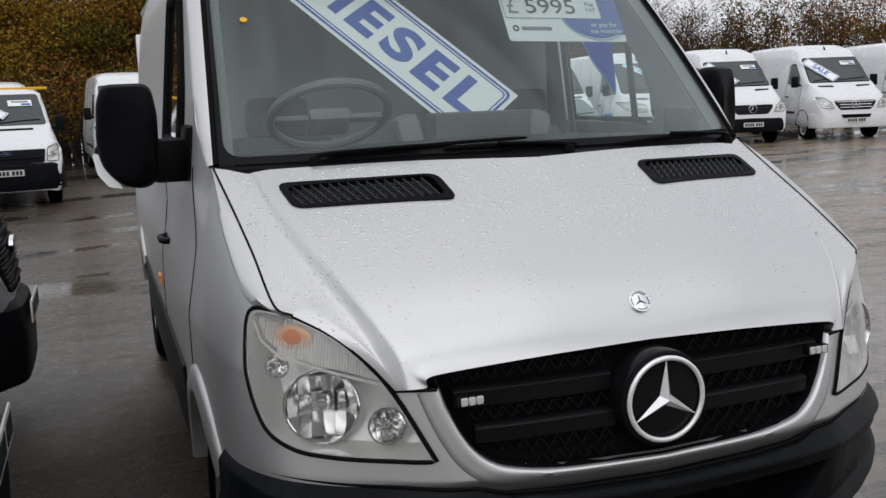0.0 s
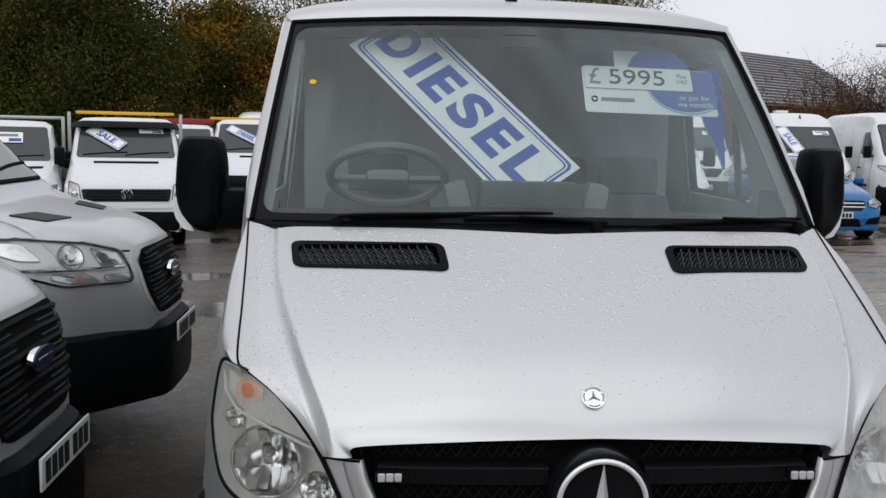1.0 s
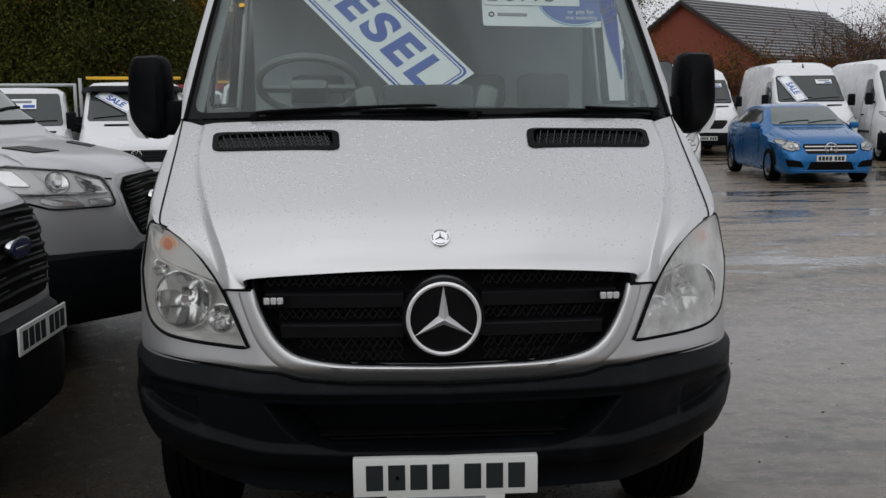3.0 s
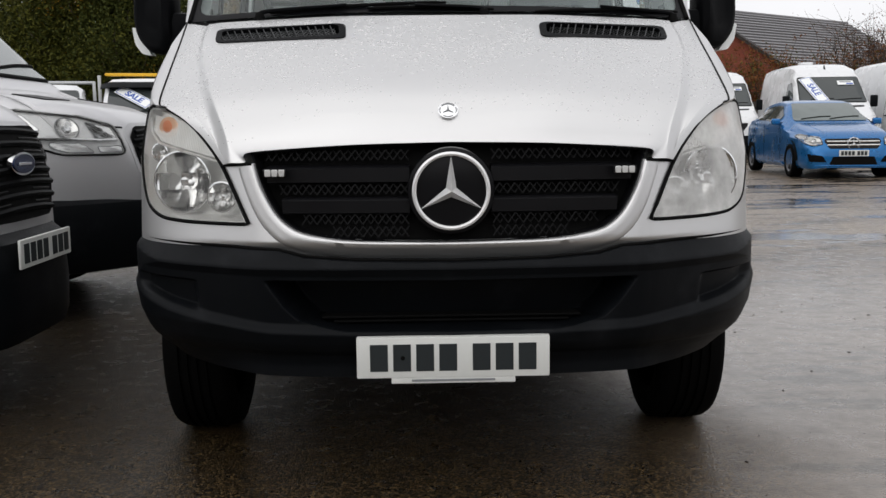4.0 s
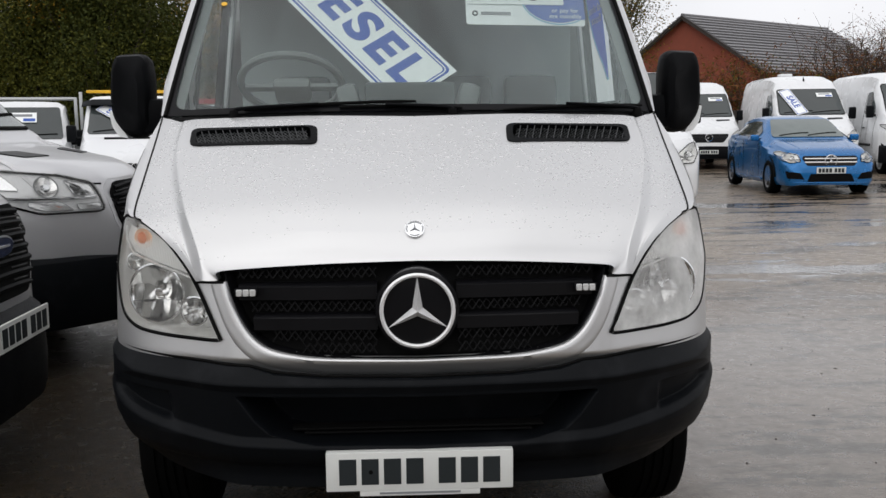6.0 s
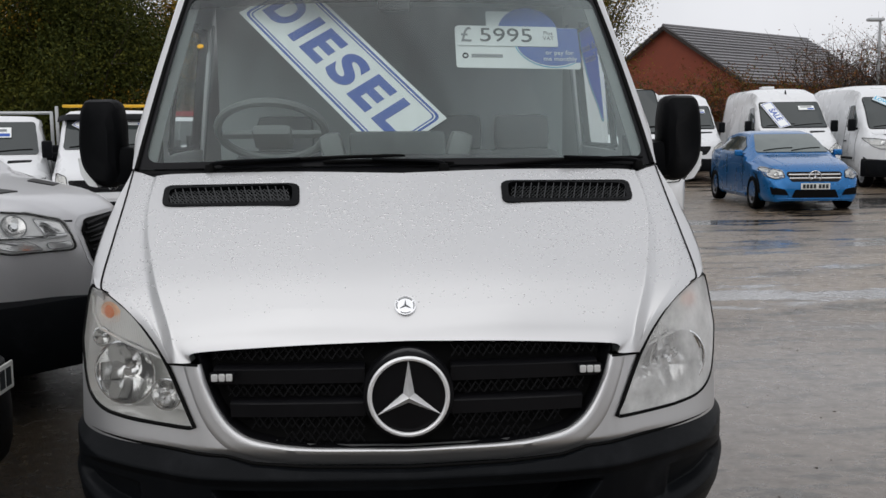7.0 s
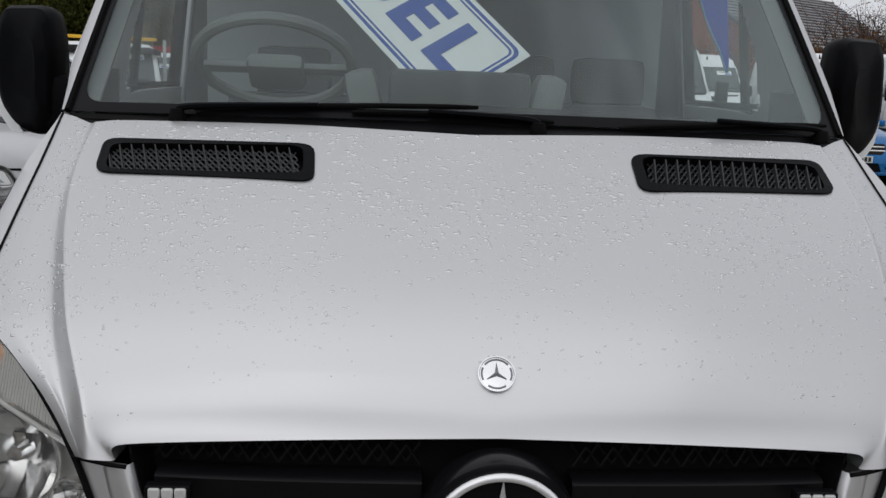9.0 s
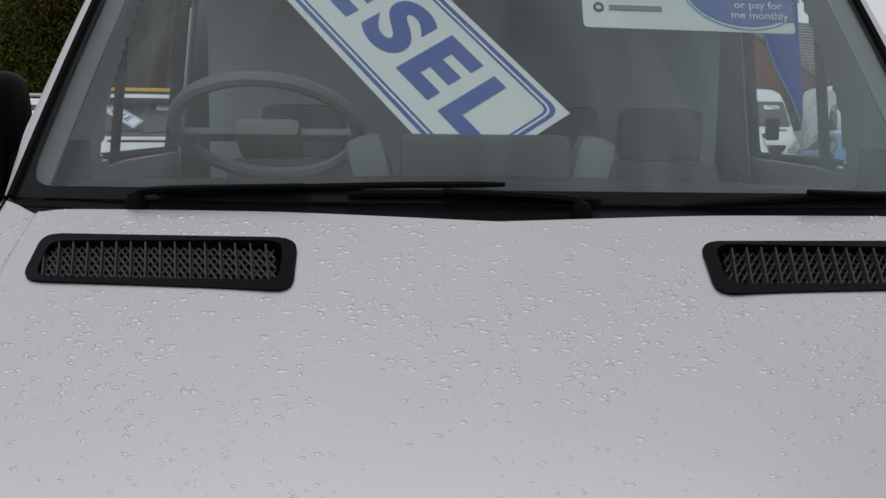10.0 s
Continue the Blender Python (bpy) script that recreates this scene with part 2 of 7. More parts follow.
def spline(pts, n=8, tight=0.5):
    """Points along a smooth line through the given ones."""
    p = [Vector(v) for v in pts]
    p = [2 * p[0] - p[1]] + p + [2 * p[-1] - p[-2]]
    out = []
    for a, b, c, d in zip(p, p[1:], p[2:], p[3:]):
        ta, tb = (c - a) * tight, (d - b) * tight
        for k in range(n):
            u = k / n
            h = u * u * (3 - 2 * u)
            out.append(b * (1 - h) + c * h + ta * (u * (1 - u) ** 2) + tb * (u * u * (u - 1)))
    return out + [p[-2]]


def at_even(pts, n):
    """n points spaced evenly along a line of points."""
    p = [Vector(v) for v in pts]
    far = [0.0]
    for a, b in zip(p, p[1:]):
        far.append(far[-1] + (b - a).length)
    out, k = [], 0
    for i in range(n):
        d = far[-1] * i / (n - 1)
        while k < len(p) - 2 and far[k + 1] < d:
            k += 1
        gap = far[k + 1] - far[k]
        out.append(p[k].lerp(p[k + 1], (d - far[k]) / gap if gap else 0))
    return out


def lerp_table(x, xs, ys):
    return float(np.interp(x, xs, ys))


def sheet(bm, rows, close=False):
    """Faces between rows of points."""
    made = [[bm.verts.new(v) for v in row] for row in rows]
    for a, b in zip(made, made[1:]):
        for k in range(len(a) - (0 if close else 1)):
            j = (k + 1) % len(a)
            bm.faces.new((a[k], a[j], b[j], b[k]))
    return made


def thick(bm, t):
    """Gives an open sheet a thickness, away from its face normals for positive t."""
    bmesh.ops.recalc_face_normals(bm, faces=bm.faces[:])
    bmesh.ops.solidify(bm, geom=bm.faces[:], thickness=t)
    return bm


def box(bm, c, size, bevel=0.0, turn=None, seg=2):
    m = Matrix.Translation(c) @ (turn.to_4x4() if turn else Matrix()) @ Matrix.Diagonal((*size, 1))
    made = bmesh.ops.create_cube(bm, size=1, matrix=m)["verts"]
    if bevel:
        edges = list({e for v in made for e in v.link_edges})
        bmesh.ops.bevel(bm, geom=edges, offset=bevel, segments=seg, affect="EDGES", profile=0.6)
    return bm


def disc(bm, c, r, depth, axis="y", seg=32, r2=None, bevel=0.0):
    turn = {"x": Matrix.Rotation(radians(90), 4, "Y"), "y": Matrix.Rotation(radians(90), 4, "X"), "z": Matrix()}[axis]
    made = bmesh.ops.create_cone(bm, cap_ends=True, segments=seg, radius1=r, radius2=r if r2 is None else r2, depth=depth, matrix=Matrix.Translation(c) @ turn)["verts"]
    if bevel:
        edges = list({e for v in made for e in v.link_edges if len(e.link_faces) == 2 and max(len(f.verts) for f in e.link_faces) > 4})
        bmesh.ops.bevel(bm, geom=edges, offset=bevel, segments=2, affect="EDGES", profile=0.6)
    return bm


def tube(bm, pts, r, seg=8, close=False, cap=True):
    """A round bar along a line of points; r may be a list."""
    p = [Vector(v) for v in pts]
    rings = []
    n = len(p)
    side = None
    for k, v in enumerate(p):
        a, b = (p[(k - 1) % n], p[(k + 1) % n]) if close else (p[max(k - 1, 0)], p[min(k + 1, n - 1)])
        d = (b - a).normalized()
        if side is None:
            side = d.orthogonal().normalized()
        side = (side - d * side.dot(d)).normalized()
        up = d.cross(side)
        rad = r[k] if isinstance(r, (list, tuple)) else r
        rings.append([bm.verts.new(v + rad * (math.cos(i * math.tau / seg) * side + math.sin(i * math.tau / seg) * up)) for i in range(seg)])
    for k in range(n if close else n - 1):
        a, b = rings[k], rings[(k + 1) % n]
        for i in range(seg):
            bm.faces.new((a[i], a[(i + 1) % seg], b[(i + 1) % seg], b[i]))
    if cap and not close:
        bm.faces.new(rings[0][::-1])
        bm.faces.new(rings[-1])
    return bm


def torus(bm, c, R, r, axis="y", seg=40, ring=8, arc=(0, 360), squash=1.0):
    full = arc[1] - arc[0] >= 360
    pts = []
    for k in range(seg if full else seg + 1):
        a = radians(arc[0] + (arc[1] - arc[0]) * k / seg)
        u, v = R * math.cos(a), R * math.sin(a) * squash
        pts.append(Vector(c) + Vector({"y": (u, 0, v), "x": (0, u, v), "z": (u, v, 0)}[axis]))
    return tube(bm, pts, r, ring, close=full)


def lathe(bm, prof, c, axis="x", seg=40, flip=1):
    """A turned shape: profile of (distance along the axis, radius)."""
    rows = []
    for h, r in prof:
        row = []
        for k in range(seg):
            a = math.tau * k / seg
            u, v = r * math.cos(a), r * math.sin(a)
            row.append(Vector(c) + Vector({"x": (h * flip, u, v), "y": (u, h * flip, v), "z": (u, v, h * flip)}[axis]))
        rows.append(row)
    sheet(bm, rows, close=True)
    bmesh.ops.recalc_face_normals(bm, faces=bm.faces[:])
    return bm


def prism(bm, pts, off):
    """A flat polygon (3D points) pushed along off into a solid."""
    a = [bm.verts.new(v) for v in pts]
    b = [bm.verts.new(Vector(v) + Vector(off)) for v in pts]
    bm.faces.new(a)
    bm.faces.new(b[::-1])
    for k in range(len(a)):
        j = (k + 1) % len(a)
        bm.faces.new((a[k], b[k], b[j], a[j]))
    bmesh.ops.recalc_face_normals(bm, faces=bm.faces[:])
    return bm


def letters(name, text, size, material, parent, m, depth=0.001, bold=0.0, squeeze=1.0):
    """Words in the built-in font, as a mesh laid in the plane of m (x along the words, y up, z out)."""
    cu = bpy.data.curves.new(name, "FONT")
    cu.body, cu.size, cu.extrude, cu.offset = text, size, depth, bold
    cu.align_x, cu.align_y = "CENTER", "CENTER"
    tmp = bpy.data.objects.new(name, cu)
    scene.collection.objects.link(tmp)
    me = bpy.data.meshes.new_from_object(tmp.evaluated_get(bpy.context.evaluated_depsgraph_get()))
    bpy.data.objects.remove(tmp)
    bpy.data.curves.remove(cu)
    me.transform(m @ Matrix.Diagonal((squeeze, 1, 1, 1)))
    me.materials.clear()
    me.materials.append(material)
    ob = new(name, me)
    ob.parent = parent
    return ob


def rounded(pts, r=0.02, n=4):
    """A 2D outline with its corners rounded."""
    out, k = [], len(pts)
    for i in range(k):
        p, a, b = Vector(pts[i]), Vector(pts[i - 1]), Vector(pts[(i + 1) % k])
        da, db = (a - p), (b - p)
        rr = min(r, da.length * 0.45, db.length * 0.45)
        pa, pb = p + da.normalized() * rr, p + db.normalized() * rr
        for j in range(n + 1):
            u = j / n
            out.append(pa * (1 - u) ** 2 + p * 2 * u * (1 - u) + pb * u * u)
    return out


def dense(pts, step):
    """A closed 2D outline with points every step or so."""
    out, k = [], len(pts)
    for i in range(k):
        a, b = Vector(pts[i]), Vector(pts[(i + 1) % k])
        n = max(1, int((b - a).length / step))
        out += [a.lerp(b, j / n) for j in range(n)]
    return out


def panel(bm, outline, place, rings=4, skirt=0.0, centre=None):
    """A curved panel: a 2D outline filled with shrinking rings, each point laid in space by place(u, v, lift). skirt: depth of its edge."""
    c = Vector(centre) if centre else sum((Vector(p) for p in outline), Vector((0, 0))) / len(outline)
    rows = []
    if skirt:
        rows.append([place(p[0], p[1], -skirt) for p in outline])
    for k in range(rings):
        s = 1 - k / rings
        rows.append([place(*(c + (Vector(p) - c) * s), 0.0) for p in outline])
    made = sheet(bm, rows, close=True)
    mid = bm.verts.new(place(c[0], c[1], 0.0))
    for k in range(len(outline)):
        bm.faces.new((made[-1][k], made[-1][(k + 1) % len(outline)], mid))
    bmesh.ops.recalc_face_normals(bm, faces=bm.faces[:])
    return bm


def smoothstep(a, b, x):
    u = min(1, max(0, (x - a) / (b - a)))
    return u * u * (3 - 2 * u)


def ground_z(x, y):
    """The yard's gentle twist: it rises to one side away from the van."""
    return (0.040 if x < 0 else 0.008) * max(-30, min(30, x)) * smoothstep(3, 12, y)

# ---- ground ----
def ground_material():
    m = bpy.data.materials.new("wet_yard")
    m.use_nodes = True
    t = m.node_tree
    b = t.nodes["Principled BSDF"]
    at = t.nodes.new("ShaderNodeTexCoord")

    def noise_node(scale, detail, rough=0.55):
        n = t.nodes.new("ShaderNodeTexNoise")
        n.inputs["Scale"].default_value, n.inputs["Detail"].default_value, n.inputs["Roughness"].default_value = scale, detail, rough
        t.links.new(at.outputs["Object"], n.inputs["Vector"])
        return n.outputs["Fac"]

    def span(value, a, b2, lo, hi):
        n = t.nodes.new("ShaderNodeMapRange")
        for key, v in zip(("From Min", "From Max", "To Min", "To Max"), (a, b2, lo, hi)):
            n.inputs[key].default_value = v
        t.links.new(value, n.inputs["Value"])
        return n.outputs["Result"]

    def blend(fac, a, b2):
        n = t.nodes.new("ShaderNodeMix")
        n.data_type = "RGBA"
        t.links.new(fac, n.inputs["Factor"])
        for key, v in (("A", a), ("B", b2)):
            if isinstance(v, tuple):
                n.inputs[key].default_value = (*v, 1)
            else:
                t.links.new(v, n.inputs[key])
        return n.outputs["Result"]

    patch, grit, pool, stone = noise_node(0.35, 6), noise_node(9, 8, 0.7), noise_node(0.55, 9, 0.68), noise_node(75, 4, 0.7)
    wide = t.nodes.new("ShaderNodeMapping")
    wide.inputs["Scale"].default_value = (0.42, 1.6, 1)
    t.links.new(at.outputs["Object"], wide.inputs["Vector"])
    t.links.new(wide.outputs["Vector"], pool.node.inputs["Vector"])
    place = t.nodes.new("ShaderNodeSeparateXYZ")
    t.links.new(at.outputs["Object"], place.inputs["Vector"])
    edge = t.nodes.new("ShaderNodeMath")
    edge.operation = "MULTIPLY_ADD"
    edge.inputs[1].default_value = 3.0
    t.links.new(patch, edge.inputs[0])
    t.links.new(place.outputs["Y"], edge.inputs[2])
    far_side = t.nodes.new("ShaderNodeMath")
    far_side.operation = "MULTIPLY_ADD"
    far_side.inputs[1].default_value = 2.0
    t.links.new(patch, far_side.inputs[0])
    t.links.new(place.outputs["X"], far_side.inputs[2])
    either = t.nodes.new("ShaderNodeMath")
    either.operation = "MAXIMUM"
    t.links.new(span(edge.outputs[0], 4.2, 6.0, 0, 1), either.inputs[0])
    t.links.new(span(far_side.outputs[0], 1.4, 2.1, 0, 1.0), either.inputs[1])
    slab = either.outputs[0]
    near = t.nodes.new("ShaderNodeMath")
    near.operation = "MULTIPLY"
    t.links.new(span(far_side.outputs[0], 1.4, 2.1, 0, 1.0), near.inputs[0])
    t.links.new(span(place.outputs["Y"], 3.5, 7.0, 0.7, 0), near.inputs[1])
    cell = t.nodes.new("ShaderNodeTexVoronoi")
    cell.inputs["Scale"].default_value = 150
    t.links.new(at.outputs["Object"], cell.inputs["Vector"])
    shade = t.nodes.new("ShaderNodeSeparateColor")
    t.links.new(cell.outputs["Color"], shade.inputs["Color"])
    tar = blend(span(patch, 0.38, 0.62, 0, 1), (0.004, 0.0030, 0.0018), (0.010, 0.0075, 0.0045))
    # bared stone chips, fewer under and between the vans: shade put into the colour
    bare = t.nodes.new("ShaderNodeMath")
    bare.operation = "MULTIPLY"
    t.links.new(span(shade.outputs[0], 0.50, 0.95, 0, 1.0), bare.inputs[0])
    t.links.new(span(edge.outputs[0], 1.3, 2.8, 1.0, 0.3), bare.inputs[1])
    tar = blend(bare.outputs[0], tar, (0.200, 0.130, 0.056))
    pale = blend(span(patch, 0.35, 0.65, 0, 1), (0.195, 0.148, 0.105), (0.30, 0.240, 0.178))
    # darker to the left: dark reflections among the parked vans put into the colour
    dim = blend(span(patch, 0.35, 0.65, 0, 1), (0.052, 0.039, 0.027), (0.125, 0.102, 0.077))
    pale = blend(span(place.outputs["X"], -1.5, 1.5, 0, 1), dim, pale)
    drift = blend(span(pool, 0.36, 0.62, 0, 1), (0.115, 0.085, 0.058), (0.052, 0.039, 0.027))
    pale = blend(near.outputs[0], pale, drift)
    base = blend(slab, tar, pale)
    base = blend(span(grit, 0.46, 0.68, 0, 0.4), base, (0.030, 0.021, 0.012))
    base = blend(span(stone, 0.62, 0.74, 0, 0.5), base, (0.13, 0.105, 0.075))
    pond = t.nodes.new("ShaderNodeMath")
    pond.operation = "MULTIPLY"
    t.links.new(span(pool, 0.520, 0.550, 0, 1), pond.inputs[0])
    t.links.new(span(place.outputs["Y"], 3.5, 6.0, 0, 1), pond.inputs[1])
    wet = pond.outputs[0]
    base = blend(wet, base, (0.024, 0.019, 0.013))
    litter = noise_node(1.5, 12, 0.74)
    long_way = t.nodes.new("ShaderNodeMapping")
    long_way.inputs["Scale"].default_value = (0.55, 1.5, 1)
    t.links.new(at.outputs["Object"], long_way.inputs["Vector"])
    t.links.new(long_way.outputs["Vector"], litter.node.inputs["Vector"])
    heap = t.nodes.new("ShaderNodeMath")
    heap.operation = "MULTIPLY"
    t.links.new(span(litter, 0.525, 0.570, 0, 0.9), heap.inputs[0])
    t.links.new(slab, heap.inputs[1])
    base = blend(heap.outputs[0], base, (0.034, 0.025, 0.011))
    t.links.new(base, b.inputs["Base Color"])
    t.links.new(span(grit, 0.3, 0.75, 0.18, 0.5), b.inputs["Roughness"])
    t.links.new(span(slab, 0, 1, 0.08, 0.30), b.inputs["Specular IOR Level"])
    relief = t.nodes.new("ShaderNodeMath")
    relief.operation = "MULTIPLY_ADD"
    relief.inputs[1].default_value = -1.0
    t.links.new(cell.outputs["Distance"], relief.inputs[0])
    t.links.new(span(stone, 0.3, 0.7, 0, 0.5), relief.inputs[2])
    film = t.nodes.new("ShaderNodeMath")
    film.operation = "MAXIMUM"
    t.links.new(wet, film.inputs[0])
    t.links.new(near.outputs[0], film.inputs[1])
    for strength, height, key in ((0.7, 0.010, "Normal"), (0.42, 0.005, "Coat Normal")):
        lift = t.nodes.new("ShaderNodeBump")
        lift.inputs["Distance"].default_value = height
        rough_bit, dry_bit = span(slab, 0, 1, strength, strength * 0.26), span(film.outputs[0], 0, 1, 1.0, 0.30) if key == "Coat Normal" else span(wet, 0, 1, 1.0, 0.04)
        amount = t.nodes.new("ShaderNodeMath")
        amount.operation = "MULTIPLY"
        t.links.new(rough_bit, amount.inputs[0])
        t.links.new(dry_bit, amount.inputs[1])
        t.links.new(amount.outputs[0], lift.inputs["Strength"])
        t.links.new(relief.outputs[0], lift.inputs["Height"])
        t.links.new(lift.outputs["Normal"], b.inputs[key])
    b.inputs["Coat IOR"].default_value = 1.45
    damp = t.nodes.new("ShaderNodeMath")
    damp.operation = "MAXIMUM"
    side_wet = t.nodes.new("ShaderNodeMix")
    t.links.new(slab, side_wet.inputs["Factor"])
    t.links.new(span(place.outputs["Y"], -0.4, 0.9, 1.0, 0.26), side_wet.inputs["A"])
    side_wet.inputs["B"].default_value = 0.38
    chip = t.nodes.new("ShaderNodeMath")
    chip.operation = "MULTIPLY"
    t.links.new(side_wet.outputs["Result"], chip.inputs[0])
    t.links.new(span(shade.outputs[1], 0.3, 0.8, 1.0, 0.45), chip.inputs[1])
    t.links.new(chip.outputs[0], damp.inputs[0])
    t.links.new(film.outputs[0], damp.inputs[1])
    t.links.new(damp.outputs[0], b.inputs["Coat Weight"])
    t.links.new(span(film.outputs[0], 0, 1, 0.09, 0.03), b.inputs["Coat Roughness"])
    return m


bm = bmesh.new()
lines = sorted({round(v, 3) for v in [*np.linspace(-40, 60, 101), -400, -200, -100, -60, 80, 120, 200, 400, 900]})
sheet(bm, [[(x, y, ground_z(x, y)) for x in lines] for y in lines])
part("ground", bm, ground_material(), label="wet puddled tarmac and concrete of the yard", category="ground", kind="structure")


# grit and leaf crumbs washed over the wet slab
rng = random.Random(41)
bm = bmesh.new()
for k in range(420):
    x, y = rng.uniform(0.9, 6.0), rng.uniform(-1.6, 6.5)
    r = rng.choice((0.002, 0.0025, 0.003, 0.004, 0.0055))
    m = Matrix.Translation((x, y, ground_z(x, y) + r * 0.25)) @ Matrix.Rotation(rng.uniform(0, 6.3), 4, "Z") @ Matrix.Diagonal((r * rng.uniform(0.8, 2.0), r, r * 0.5, 1))
    ball = bmesh.ops.create_icosphere(bm, subdivisions=1, radius=1.0, matrix=m)["verts"]
    for v in ball:
        v.co += Vector((rng.uniform(-1, 1), rng.uniform(-1, 1), 0)) * r * 0.25
GRIT = mat("dark_wet_grit", (0.018, 0.012, 0.008), 0.5, 0.0, 0.3, 30, spec=0.3)
part("grit", bm, GRIT, None, "dark wet grit and leaf crumbs scattered on the yard", 40, "grit", kind="stuff")


# plain unseen wall added behind the viewer, cutting low sky out of reflections
RENDERED = mat("rendered_wall", (0.20, 0.18, 0.16), 0.9, 0.0, 0.2, 0.8, 0.2, 20, stain=(0.12, 0.11, 0.10))
bm = bmesh.new()
box(bm, (0, -17.0, 1.35), (70, 0.4, 2.8), 0.02)
part("unseen_wall_south", bm, RENDERED, label="plain rendered wall added unseen behind the viewer to darken low reflections", category="wall", kind="structure")


# ---- the silver van ----
PLAN = [(0, 0.07), (0.3, 0.078), (0.48, 0.092), (0.55, 0.107), (0.63, 0.152), (0.75, 0.226), (0.86, 0.32), (0.93, 0.43), (0.965, 0.56), (0.985, 0.80), (0.99, 1.2), (0.99, 2.0), (0.99, 3.6), (0.985, 5.0), (0.97, 5.85)]
plan_line = [Vector((p.x, p.y)) for p in spline([(x, y, 0) for x, y in PLAN], 12)]
plan_far = [0.0]
for pa, pb in zip(plan_line, plan_line[1:]):
    plan_far.append(plan_far[-1] + (pb - pa).length)
plan_x, plan_y = [p.x for p in plan_line], [p.y for p in plan_line]
S_END = plan_far[-1]


def s_of_x(x):
    return lerp_table(x, plan_x[:90], plan_far[:90])


def s_of_y(y):
    return lerp_table(y, plan_y[36:], plan_far[36:])


def tumble(z):
    """How far the body's side leans in, as a factor of its half width."""
    return lerp_table(z, [0.0, 0.45, 0.75, 1.0, 1.453, 2.135, 2.3], [0.965, 0.985, 1.0, 1.0, 0.915, 0.838, 0.80])


def widen(y, z):
    """The cab stands a little prouder than the wing in front of it."""
    return 0.036 * smoothstep(0.97, 1.16, y) * smoothstep(1.18, 1.45, z)


def hull(s, z, lift=0.0, side=1):
    """A point of the van's nose and flank: s metres along the plan line from the middle, at height z."""
    s = min(max(s, 0), S_END)
    x, y = lerp_table(s, plan_far, plan_x), lerp_table(s, plan_far, plan_y)
    e = 0.004
    tx = lerp_table(min(s + e, S_END), plan_far, plan_x) - lerp_table(max(s - e, 0), plan_far, plan_x)
    ty = lerp_table(min(s + e, S_END), plan_far, plan_y) - lerp_table(max(s - e, 0), plan_far, plan_y)
    n = Vector((ty, -tx)).normalized()
    lean = lerp_table(x, [0, 0.4, 0.55, 0.98], [0.27, 0.2, 0.13, 0.13])
    y += lean * (max(z, 0.77) - 0.95) * (1 - smoothstep(0.5, 0.9, y))
    return Vector((side * (x * (tumble(z) + widen(y, z)) + n.x * lift), y + n.y * lift, z))


van = thing("panel_van", "silver panel van, wet from rain, parked for sale on the yard", "van")

# shell: lower nose, wings and flanks
WHEEL_Y, WHEEL_Y2, WHEEL_R = 0.97, 4.65, 0.345
GRILLE_X, GRILLE_Z = [0, 0.15, 0.261, 0.35, 0.422, 0.47, 0.504, 0.53, 0.552], [0.771, 0.772, 0.775, 0.785, 0.803, 0.838, 0.889, 0.95, 1.022]
SHUT = spline([(0.628, 0, 0.985), (0.68, 0, 1.048), (0.752, 0, 1.109), (0.83, 0, 1.148), (0.90, 0, 1.158)], 8)


def shell_top(s):
    p = hull(s, 1.0)
    if p.x <= 0.5416:
        return lerp_table(p.x, GRILLE_X, GRILLE_Z)
    if p.x <= 0.628:
        return lerp_table(p.x, [0.5416, 0.628], [0.988, 0.983])
    if p.x < 0.90 and p.y < 0.42:
        return lerp_table(p.x, [q.x for q in SHUT], [q.z for q in SHUT])
    return lerp_table(p.y, [0.40, 0.6, 0.8, 0.985, 1.1, 6], [1.158, 1.27, 1.365, 1.453, 1.453, 1.453])


def shell_bottom(s):
    p = hull(s, 0.7)
    z = lerp_table(p.x, [0, 0.26, 0.40, 0.46, 0.6, 1.0], [0.715, 0.718, 0.728, 0.745, 0.75, 0.75])
    if p.y > 0.55:
        z = lerp_table(p.y, [0.55, 0.60, 1.5], [0.70, 0.45, 0.45])
    for wy in (WHEEL_Y, WHEEL_Y2):
        d = abs(p.y - wy)
        if d < 0.43 and p.y > 0.5:
            z = max(z, 0.36 + math.sqrt(0.43**2 - d * d))
    return z


stops = sorted({round(v, 4) for v in [*np.linspace(0, s_of_x(0.42), 14), *np.linspace(s_of_x(0.42), s_of_x(0.56), 22), *np.linspace(s_of_x(0.56), s_of_y(1.6), 90), *np.linspace(s_of_y(1.6), S_END, 80)]})
LAMP = [(0.553, 0.824), (0.60, 0.822), (0.69, 0.822), (0.77, 0.824), (0.835, 0.832), (0.885, 0.862), (0.908, 0.92), (0.919, 0.99), (0.925, 1.06), (0.926, 1.12), (0.918, 1.147), (0.895, 1.153), (0.84, 1.143), (0.752, 1.101), (0.68, 1.040), (0.628, 0.975)]
lamp_line = [Vector((s_of_x(p.x), p.z)) for p in spline([(x, 0, z) for x, z in LAMP + LAMP[:1]], 4)][:-1]
LAMP_MID = Vector((s_of_x(0.77), 0.96))


def in_lamp(s, z):
    """Whether a place on the nose lies in the hole behind a headlamp."""
    odd = False
    q = [LAMP_MID + (p - LAMP_MID) * 0.955 for p in lamp_line]
    for a, b2 in zip(q, q[1:] + q[:1]):
        if (a.y > z) != (b2.y > z) and s < (b2.x - a.x) * (z - a.y) / (b2.y - a.y) + a.x:
            odd = not odd
    return odd


